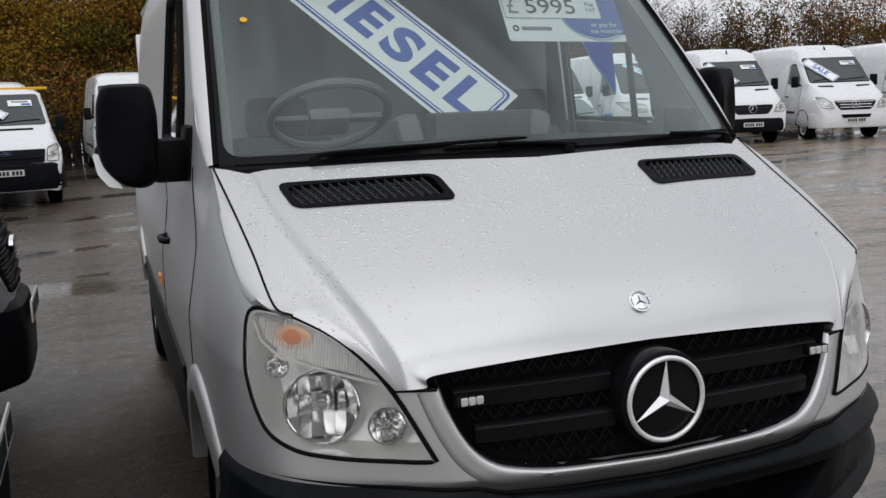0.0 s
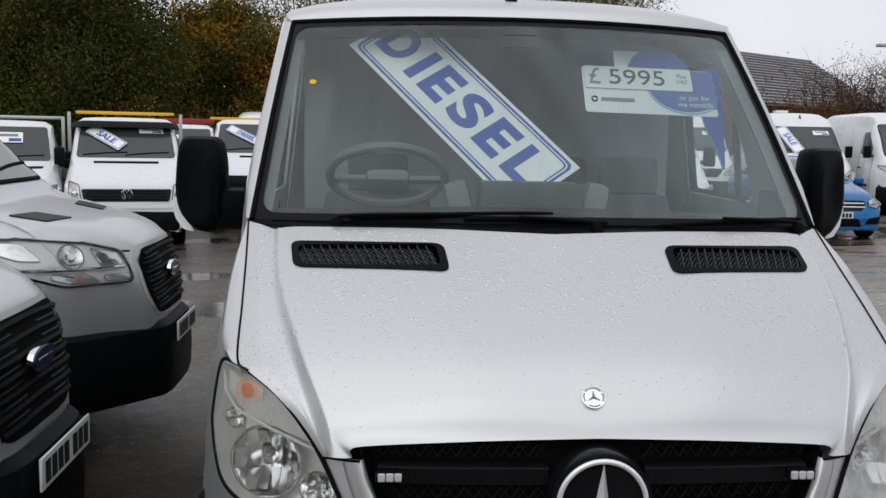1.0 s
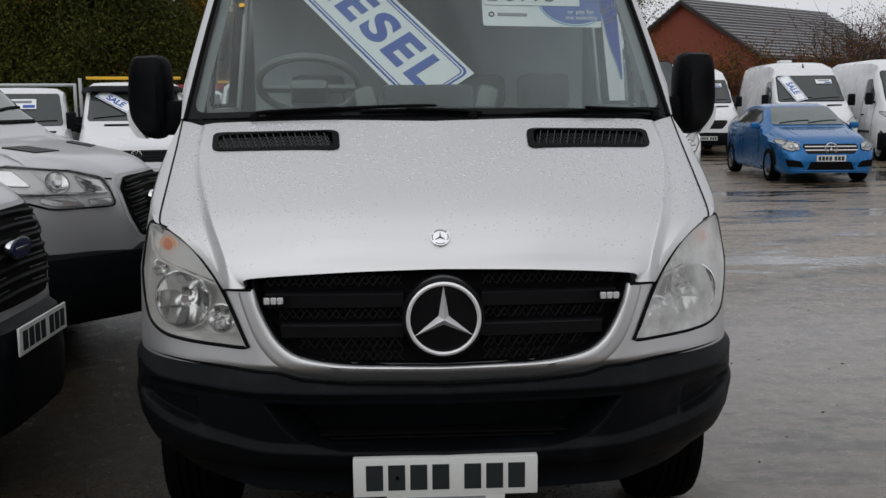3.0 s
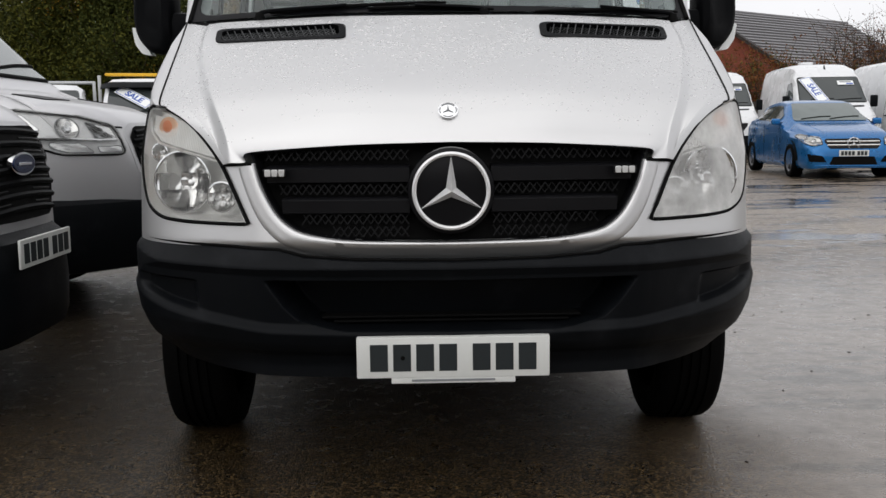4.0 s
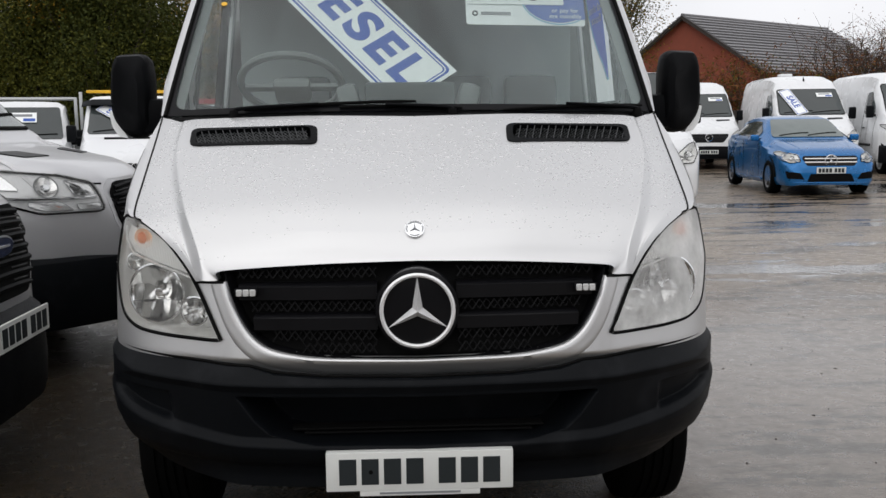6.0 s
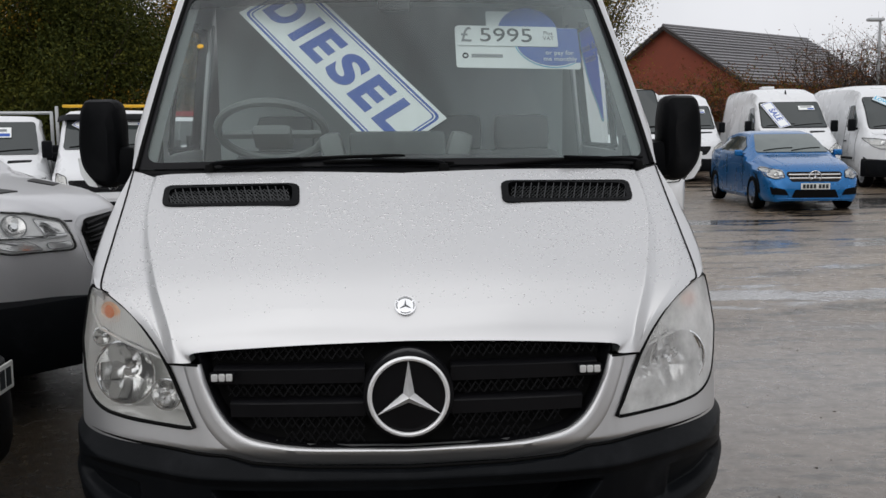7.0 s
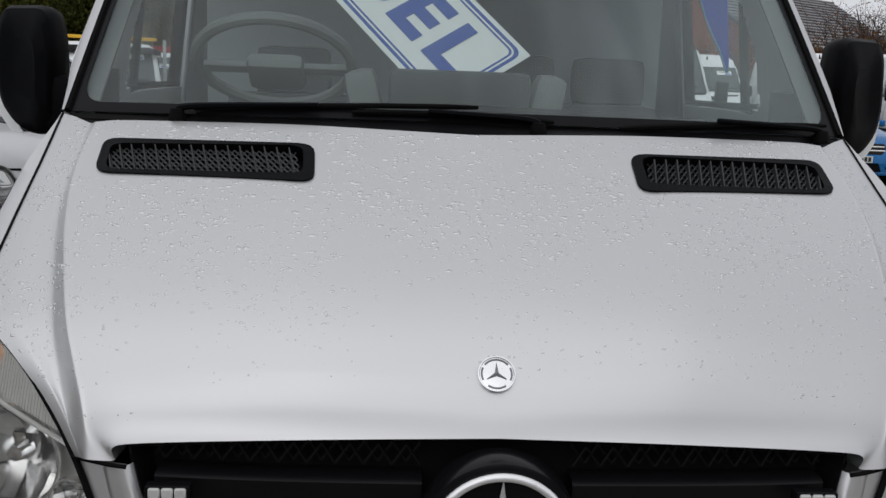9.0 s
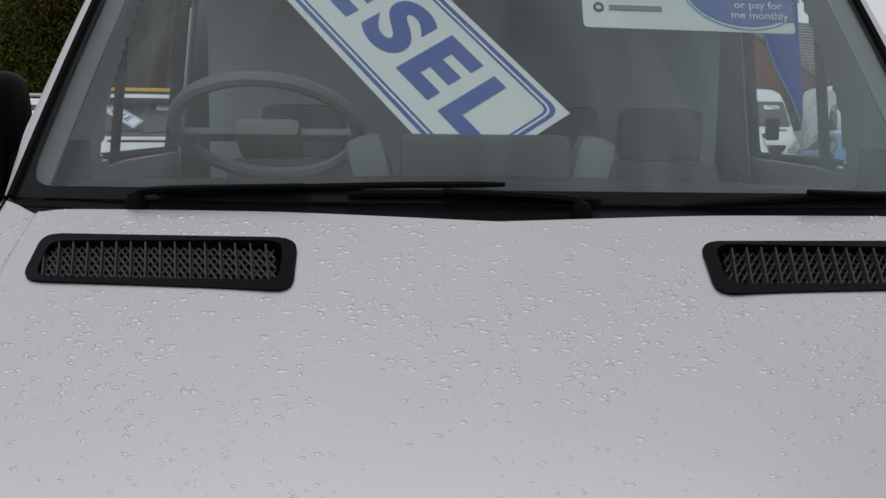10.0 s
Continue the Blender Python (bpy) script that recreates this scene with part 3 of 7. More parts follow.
for side in (-1, 1):
    for piece, fine in (([s for s in stops if s <= s_of_y(1.0) + 0.02], 56), ([s for s in stops if s >= s_of_y(1.0)], 14)):
        bm = bmesh.new()
        piece = sorted({*piece, *[(a + b2) / 2 for a, b2 in zip(piece, piece[1:])]}) if fine > 20 else piece
        at_sz = [[(s, shell_bottom(s) + (shell_top(s) - shell_bottom(s)) * k / fine) for k in range(fine + 1)] for s in piece]
        made = [[bm.verts.new(hull(s, z, 0, side) + Vector((0, 0.55 * max(0, 0.775 - z) * (1 - smoothstep(0.45, 0.8, hull(s, z).x)), 0))) for s, z in row] for row in at_sz]
        for i in range(len(made) - 1):
            for j in range(fine):
                if fine < 20 or not in_lamp((at_sz[i][j][0] + at_sz[i + 1][j][0]) / 2, (at_sz[i][j][1] + at_sz[i + 1][j + 1][1]) / 2):
                    bm.faces.new((made[i][j], made[i + 1][j], made[i + 1][j + 1], made[i][j + 1]))
        bmesh.ops.recalc_face_normals(bm, faces=bm.faces[:])
        part("wing" if fine > 20 else "side_body", bm, SILVER, van, "silver nose and wing panel" if fine > 20 else "silver flank panel", 35)
    # upper flank, pillar to roof edge
    bm = bmesh.new()
    rows = []
    win = rounded([(1.52, 1.50), (2.30, 1.50), (2.31, 2.05), (1.84, 2.06), (1.56, 1.68)], 0.05)
    for y in [0.985, *np.linspace(1.02, 2.42, 70), 2.6, 3.0, 4.0, 5.0, 5.8]:
        top = lerp_table(y, [0.985, 1.66, 1.69, 1.725, 1.815, 1.975, 2.375, 2.72, 5.8], [1.456, 2.13, 2.146, 2.165, 2.185, 2.213, 2.258, 2.298, 2.308])
        s = s_of_y(y)
        rows.append([hull(s_of_y(y + 0.035 * min(1, max(0, (1.75 - y) / 0.1))), 1.453 + (top - 1.453) * k / 30, 0.001, side) for k in range(31)])
    sheet(bm, rows)

    def in_window(f):
        c, odd = f.calc_center_median(), False
        for a, b2 in zip(win, win[1:] + win[:1]):
            if (a.y > c.z) != (b2.y > c.z) and c.y < (b2.x - a.x) * (c.z - a.y) / (b2.y - a.y) + a.x:
                odd = not odd
        return odd

    bmesh.ops.delete(bm, geom=[f for f in bm.faces if in_window(f)], context="FACES")
    thick(bm, 0.03)
    part("upper_side", bm, SILVER, van)
    # windscreen pillar
    bm = bmesh.new()
    rows = []
    for v in np.linspace(0.0, 1.0, 15):
        y, z = 0.99 + 0.685 * v, 1.458 + 0.68 * v + 0.02 * math.sin(math.pi * v)
        inner, outer = Vector((side * (0.893 - 0.071 * v), y, z)), hull(s_of_y(y + 0.045), z - 0.004, 0.002, side)
        rows.append([inner + Vector((-side * 0.01, 0.02, -0.02)), inner + Vector((0, -0.004, 0.006)), inner.lerp(outer, 0.5) + Vector((side * 0.006, -0.012, 0.006)), outer, hull(s_of_y(y + 0.10), z - 0.02, 0.002, side)])
    sheet(bm, rows)
    bmesh.ops.recalc_face_normals(bm, faces=bm.faces[:])
    part("windscreen_pillar", bm, SILVER, van, smooth=60)
    # flared arch lips
    for wy in (WHEEL_Y, WHEEL_Y2):
        bm = bmesh.new()
        rows = []
        for rad, out in ((0.425, -0.03), (0.428, 0.014), (0.440, 0.020), (0.485, 0.016), (0.505, 0.008), (0.515, -0.01)):
            rows.append([Vector((side * (lerp_table(wy + rad * math.cos(a), plan_y[36:], plan_x[36:]) * tumble(0.36 + rad * math.sin(a)) + out), wy + rad * math.cos(a), 0.36 + rad * math.sin(a))) for a in np.linspace(0.20, math.pi - 0.72, 30)])
        sheet(bm, rows)
        bmesh.ops.recalc_face_normals(bm, faces=bm.faces[:])
        part("arch_lip", bm, SILVER, van)
    # black lower flank strip
    bm = bmesh.new()
    sheet(bm, [[hull(s_of_y(y), z, 0.012, side) for z in (0.44, 0.47, 0.60, 0.72, 0.75)] for y in np.linspace(1.47, 4.15, 12)])
    thick(bm, 0.012)
    part("side_strip", bm, PLASTIC, van)
    # door: glass, shut lines, handle
    bm = bmesh.new()
    panel(bm, dense(win, 0.06), lambda u, v, w: hull(s_of_y(u), v, 0.006 + w, side), 4, 0.01)
    bmesh.ops.reverse_faces(bm, faces=bm.faces[:])
    part("door_window", bm, TINTGLASS, van, "tinted door glass").visible_shadow = False
    bm = bmesh.new()
    tube(bm, [hull(s_of_y(u), v, 0.004, side) for u, v in dense(win, 0.05)], 0.022, 8, close=True)
    part("window_seal", bm, SEAL, van)
    bm = bmesh.new()
    tube(bm, [hull(s_of_y(1.72), z, 0.0, side) for z in (1.50, 1.70, 1.90)], 0.014, 6)
    part("window_divider", bm, SEAL, van)
    for line in ([(1.15, 0.80), (1.15, 1.30), (1.17, 1.45)], [(2.40, 0.55), (2.40, 1.45), (2.38, 2.10)]):
        bm = bmesh.new()
        tube(bm, [hull(s_of_y(p.x), p.y, 0.0, side) for p in [Vector((q.x, q.y)) for q in spline([(a, b, 0) for a, b in line], 8)]], 0.0028, 5)
        part("shut_line", bm, SEAL, van)
    bm = bmesh.new()
    tube(bm, [hull(s_of_y(y), 1.10, 0.03 if 0.2 < k < 0.8 else 0.0, side) for k, y in [(0, 2.12), (0.3, 2.16), (0.5, 2.21), (0.7, 2.26), (1, 2.30)]], 0.014, 8)
    part("door_handle", bm, PLASTIC, van)
    bm = bmesh.new()
    sheet(bm, [[hull(s_of_y(y), z, 0.012, side) for z in (0.85, 0.87, 0.89)] for y in (2.55, 2.6, 2.65)])
    thick(bm, 0.01)
    part("side_marker", bm, AMBER, van, "amber side marker lamp")

# bonnet
EDGE = [(0.628, 0.143, 0.985), (0.68, 0.189, 1.048), (0.752, 0.247, 1.109), (0.820, 0.313, 1.146), (0.853, 0.370, 1.164), (0.867, 0.56, 1.262), (0.885, 0.79, 1.367), (0.903, 0.985, 1.455)]
KEEL = [(0.602, 0.119, 0.990), (0.620, 0.150, 1.060), (0.643, 0.192, 1.110), (0.672, 0.252, 1.162), (0.705, 0.350, 1.218), (0.752, 0.515, 1.296), (0.785, 0.690, 1.368), (0.803, 0.885, 1.443)]
MIDDLE = [(0, 0.090, 1.042), (0, 0.107, 1.080), (0, 0.136, 1.126), (0, 0.188, 1.178), (0, 0.28, 1.236), (0, 0.43, 1.312), (0, 0.60, 1.392), (0, 0.720, 1.450)]
bonnet_lines = [spline(line, 16) for line in (MIDDLE, KEEL, EDGE)]


def bonnet_row(k):
    c, q, e = (line[k] for line in bonnet_lines)
    v = k / (len(bonnet_lines[0]) - 1)
    crown = 0.020 * (1 - v) + 0.012
    fade = (1 - 0.7 * smoothstep(0.35, 1.0, v)) * smoothstep(0.0, 0.22, v)
    hem = max(0.0, 1 - v / 0.10) ** 2
    flat = Vector((q.x - 0.075 + 0.020 * hem, q.y - 0.008 - 0.004 * hem, q.z + 0.006 + 0.010 * (1 - v) ** 3 + 0.013 * hem))
    inner = q.lerp(flat, 0.12).lerp(Vector((q.x - 0.040, q.y - 0.006, q.z + 0.002)), hem)
    half = c.lerp(flat, 0.5) + Vector((0, -0.006, 0)) + Vector((0, -0.35, 0.6)).normalized() * crown * (0.22 + 0.38 * min(1, v / 0.25))
    out = (e - q).normalized() * min(0.034 * (1 - 0.4 * v), 0.55 * (e - q).length)
    foot = q + out + Vector((0, 0.005, -0.020)) * fade
    low = q.lerp(e, 0.62) + Vector((0, 0.0, -0.003 * fade))
    right = spline([c, half, flat, inner, q, foot, low, e], 12, 0.36)
    right[0].x = 0
    return [Vector((-p.x, p.y, p.z)) for p in right[:0:-1]] + right


rows = [bonnet_row(k) for k in range(len(bonnet_lines[0]))]
lip = [p + Vector((0, 0.06, -0.004)) for p in rows[0]]
VENT = rounded([(0.308, 0.552), (0.739, 0.649), (0.757, 0.793), (0.318, 0.694)], 0.035, 4)
VENT_MID = Vector((0.54, 0.668))


def in_vent(x, y):
    """Whether a place on the bonnet lies in the hole under a vent."""
    p, odd = Vector((abs(x), y)), False
    q = [VENT_MID + Vector(((v.x - VENT_MID.x) * 0.955, (v.y - VENT_MID.y) * 0.88)) for v in VENT]
    for a, b2 in zip(q, q[1:] + q[:1]):
        if (a.y > p.y) != (b2.y > p.y) and p.x < (b2.x - a.x) * (p.y - a.y) / (b2.y - a.y) + a.x:
            odd = not odd
    return odd


bm = bmesh.new()
sheet(bm, [lip] + rows)
bmesh.ops.delete(bm, geom=[f for f in bm.faces if 0.5 < f.calc_center_median().y < 0.85 and in_vent(f.calc_center_median().x, f.calc_center_median().y)], context="FACES")
bonnet_tree_bm = bmesh.new()
sheet(bonnet_tree_bm, rows)
bonnet_tree_bm.normal_update()
from mathutils.bvhtree import BVHTree
bonnet_tree = BVHTree.FromBMesh(bonnet_tree_bm)
bonnet_tree_bm.free()
bonnet = part("bonnet", bm, SILVER, van, "silver bonnet covered with rain drops", 50)


def on_bonnet(x, y, lift=0.0):
    hit, normal, _, _ = bonnet_tree.ray_cast(Vector((x, y, 3)), Vector((0, 0, -1)))
    if hit is None:
        return Vector((x, y, 1.4)), Vector((0, 0, 1))
    normal = normal if normal.z > 0 else -normal
    return hit + normal * lift, normal


# shut lines round the bonnet
for side in (-1, 1):
    bm = bmesh.new()
    tube(bm, [Vector((side * p.x, p.y - 0.001, p.z)) for p in spline(EDGE[3:], 8)], 0.003, 6)
    part("shut_line", bm, SEAL, van)
    bm = bmesh.new()
    rows = []
    for p in spline(EDGE[3:], 8):
        rim = hull(s_of_y(p.y + 0.01), lerp_table(p.y, [0.31, 0.40, 0.6, 0.8, 0.985], [1.140, 1.156, 1.268, 1.363, 1.453]), 0.001)
        rim.x = max(rim.x, p.x + 0.004)
        rows.append([Vector((side * q.x, q.y, q.z)) for q in (p + Vector((0, 0.004, -0.012)), p + Vector((0.002, 0, -0.001)), p.lerp(rim, 0.55) + Vector((0.009, -0.003, 0.008)) * min(1, (rim - p).length / 0.04), rim, rim + Vector((0, 0, -0.02)))])
    sheet(bm, rows)
    bmesh.ops.recalc_face_normals(bm, faces=bm.faces[:])
    part("wing_top", bm, SILVER, van, smooth=60)

# bonnet air vents
for side in (-1, 1):
    out = VENT
    bm = bmesh.new()
    rim = [on_bonnet(side * p.x, p.y, 0.004)[0] for p in out]
    mid = VENT_MID
    inner2 = [mid + Vector(((p.x - mid.x) * 0.90, (p.y - mid.y) * 0.76)) for p in out]
    rim_in = [on_bonnet(side * p.x, p.y, 0.005)[0] for p in inner2]
    deep = [on_bonnet(side * p.x, p.y, -0.028)[0] for p in inner2]
    base_edge = [on_bonnet(side * p.x, p.y, -0.002)[0] for p in out]
    sheet(bm, [base_edge, rim, rim_in, deep], close=True)
    bmesh.ops.recalc_face_normals(bm, faces=bm.faces[:])
    vent = part("bonnet_vent", bm, MIRRORBLACK, van, "black slotted air vent let into the bonnet")
    bm = bmesh.new()
    panel(bm, inner2, lambda u, v, w: on_bonnet(side * u, v, -0.027 + w)[0], 2)
    part("vent_floor", bm, SEAL, vent)

    def vent_at(u, v, lift):
        a = Vector((0.334, 0.574)).lerp(Vector((0.722, 0.662)), u)
        b2 = Vector((0.356, 0.683)).lerp(Vector((0.757, 0.769)), u)
        p = a.lerp(b2, v)
        return on_bonnet(side * p.x, p.y, lift)[0]

    for k in range(16):
        bm = bmesh.new()
        u = (k + 0.5) / 16
        sheet(bm, [[vent_at(u - 0.0045, v, -0.007), vent_at(u - 0.0035, v, 0.003), vent_at(u + 0.0035, v, 0.003), vent_at(u + 0.0045, v, -0.007)] for v in np.linspace(0, 1, 5)], close=True)
        part("vent_fin", bm, DASH, vent)
    bm = bmesh.new()
    for j in range(4):
        v = 0.125 + 0.25 * j
        for k in range(32):
            for up in (-1, 1):
                z0, z1 = (-0.118 * up, 0.118 * up) if k % 2 else (0.118 * up, -0.118 * up)
                tube(bm, [vent_at(k / 32, v + z0, -0.008), vent_at((k + 1) / 32, v + z1, -0.008)], 0.0019, 3, cap=False)
    part("vent_mesh", bm, VENTMESH, vent, kind="stuff")

# round badge on the bonnet
p0, n0 = on_bonnet(-0.003, 0.135)
turn0 = n0.to_track_quat("Z", "Y").to_matrix().to_4x4()
bm = bmesh.new()
disc(bm, (0, 0, 0.002), 0.029, 0.006, "z", 40, bevel=0.002)
bm.transform(Matrix.Translation(p0) @ turn0)
badge = part("bonnet_badge", bm, CHROME, van, "small round chrome badge with a three-pointed star")
bm = bmesh.new()
torus(bm, (0, 0, 0.0045), 0.0272, 0.0018, "z", 40, 6)
bm.transform(Matrix.Translation(p0) @ turn0)
part("badge_ring", bm, CHROME, badge)
for a0, a1 in ((40, 140), (155, 205), (235, 305), (335, 385)):
    bm = bmesh.new()
    torus(bm, (0, 0, 0.0050), 0.0228, 0.0017, "z", 14, 5, (a0, a1))
    bm.transform(Matrix.Translation(p0) @ turn0)
    part("wreath_bar", bm, GREYINK, badge)


def star(bm, r, waist, lift, m):
    """A three-pointed star with ridged arms, its points at radius r."""
    tips = [90, 210, 330]
    centre = bm.verts.new(m @ Vector((0, 0, lift)))
    rim = []
    for a in tips:
        rim.append(bm.verts.new(m @ Vector((r * math.cos(radians(a)), r * math.sin(radians(a)), lift * 0.3))))
        rim.append(bm.verts.new(m @ Vector((waist * math.cos(radians(a + 60)), waist * math.sin(radians(a + 60)), 0))))
    for k in range(6):
        bm.faces.new((centre, rim[k], rim[(k + 1) % 6]))
    return bm


bm = bmesh.new()
star(bm, 0.0185, 0.0035, 0.004, Matrix.Translation(p0 + n0 * 0.0055) @ turn0)
part("badge_star", bm, GREYINK, badge, smooth=0)

# grille
bm = bmesh.new()
open_half = [(x, z) for x, z in zip(GRILLE_X, GRILLE_Z)] + [(0.552, 1.014), (0.53, 1.019), (0.3, 1.036), (0, 1.041)]
outline = open_half + [(-x, z) for x, z in open_half[-2:0:-1]]


def nose(x, z, lift=0.0):
    return hull(s_of_x(abs(x)), z, lift, 1 if x >= 0 else -1)


panel(bm, dense(outline, 0.03), lambda u, v, w: nose(u * 0.985, v, -0.055 - w), 5, centre=(0, 0.91))
grille = part("grille", bm, SEAL, van, "black grille with broad bars and a diamond mesh")
bm = bmesh.new()
pts = [Vector(p) for p in dense(outline, 0.02)]
sheet(bm, [[nose(p.x, p.y, -0.008) for p in pts], [nose(p.x * 0.985, 0.91 + (p.y - 0.91) * 0.965, -0.005) for p in pts], [nose(p.x * 0.98, 0.91 + (p.y - 0.91) * 0.955, -0.06) for p in pts]], close=True)
bmesh.ops.recalc_face_normals(bm, faces=bm.faces[:])
part("grille_frame", bm, GLOSS_BLACK, grille)
bm = bmesh.new()
rim = at_even(spline([(x, 0, z) for x, z in zip(GRILLE_X[:-1] + [0.5416], GRILLE_Z[:-1] + [0.988])], 6), 60)
rim = [Vector((-p.x, 0, p.z)) for p in rim[:0:-1]] + rim
rows = []
for k, p in enumerate(rim):
    d = (rim[min(k + 1, len(rim) - 1)] - rim[max(k - 1, 0)]).normalized()
    out = Vector((d.z, 0, -d.x))
    low = 1 - smoothstep(0.80, 0.95, p.z)
    rows.append([nose(q.x, q.z, lift + (0.55 * max(0, 0.775 - q.z) * -1.0 if q.z < 0.775 else 0.0)) for q, lift in [(p + out * w, lift) for w, lift in ((-0.006, -0.030), (-0.004, 0.000), (-0.001, 0.0065), (0.003, 0.0085), (0.016, 0.0070), (0.030, 0.0055), (0.038 + 0.004 * low, 0.0045), (0.043 + 0.004 * low, 0.0), (0.046 + 0.004 * low, -0.008))]])
sheet(bm, rows)
bmesh.ops.recalc_face_normals(bm, faces=bm.faces[:])
part("grille_surround", bm, SILVER, van, "raised silver band round the grille", 60)
for side in (-1, 1):
    bm = bmesh.new()
    tube(bm, [nose(side * x, 0.9865 - 0.05 * (x - 0.54), 0.007) for x in np.linspace(0.540, 0.630, 9)], 0.0036, 6)
    part("shut_line", bm, SEAL, van)


def grille_half(z):
    """Half width of the opening at a height."""
    return lerp_table(z, GRILLE_Z, GRILLE_X) * 0.97


for za, zb in ((0.935, 0.978), (0.852, 0.892)):
    for side in (-1, 1):
        bm = bmesh.new()
        x1 = min(grille_half(za), grille_half(zb)) - 0.004
        sheet(bm, [[nose(side * x, za - 0.004, -0.045), nose(side * x, za, -0.014), nose(side * x, zb - 0.006, -0.006), nose(side * x, zb, -0.012), nose(side * x, zb + 0.003, -0.045)] for x in np.linspace(0.112, x1, 14)])
        thick(bm, 0.002)
        part("grille_bar", bm, GRILLEBAR, grille)
for z0, n in ((1.008, 1), (0.915, 1), (0.818, 2)):
    bm = bmesh.new()
    for side in (-1, 1):
        for j in range(n):
            z = z0 + (j - (n - 1) / 2) * 0.034
            x1 = grille_half(z - 0.016) - 0.01
            count = int((x1 - 0.115) / 0.021)
            for k in range(count):
                for up in (-1, 1):
                    a, b2 = (z - 0.014 * up, z + 0.014 * up) if k % 2 else (z + 0.014 * up, z - 0.014 * up)
                    tube(bm, [nose(side * (0.115 + 0.021 * k), a, -0.028 - 0.006 * up), nose(side * (0.115 + 0.021 * (k + 1)), b2, -0.028 - 0.006 * up)], 0.0024, 4, cap=False)
    part("grille_mesh", bm, GRILLEBLACK, grille, kind="stuff")
# marker lamps on the grille
for side in (-1, 1):
    bm = bmesh.new()
    box(bm, (side * 0.475, 0.072, 0.963), (0.064, 0.022, 0.024), 0.003)
    lamp = part("marker_lamp", bm, GLOSS_BLACK, grille)
    bm = bmesh.new()
    for k in (-1, 0, 1):
        box(bm, (side * 0.475 + k * 0.0185, 0.060, 0.963), (0.0165, 0.006, 0.019), 0.002, seg=1)
    part("lamp_lens", bm, CLOUDED, lamp, "three clear lamp cells")
# big star
bm = bmesh.new()
disc(bm, (0, 0.062, 0.912), 0.118, 0.07, "y", 48, bevel=0.012)
part("star_boss", bm, GLOSS_BLACK, grille)
bm = bmesh.new()
torus(bm, (0, 0.020, 0.912), 0.0995, 0.0062, "y", 56, 10)
emblem = part("star_emblem", bm, STARMETAL, grille, "chrome three-pointed star in a ring", 60)
bm = bmesh.new()
star(bm, 0.096, 0.0165, 0.02, Matrix.Translation((0, 0.026, 0.912)) @ Matrix.Rotation(radians(90), 4, "X"))
part("star", bm, STARMETAL, emblem, smooth=0)

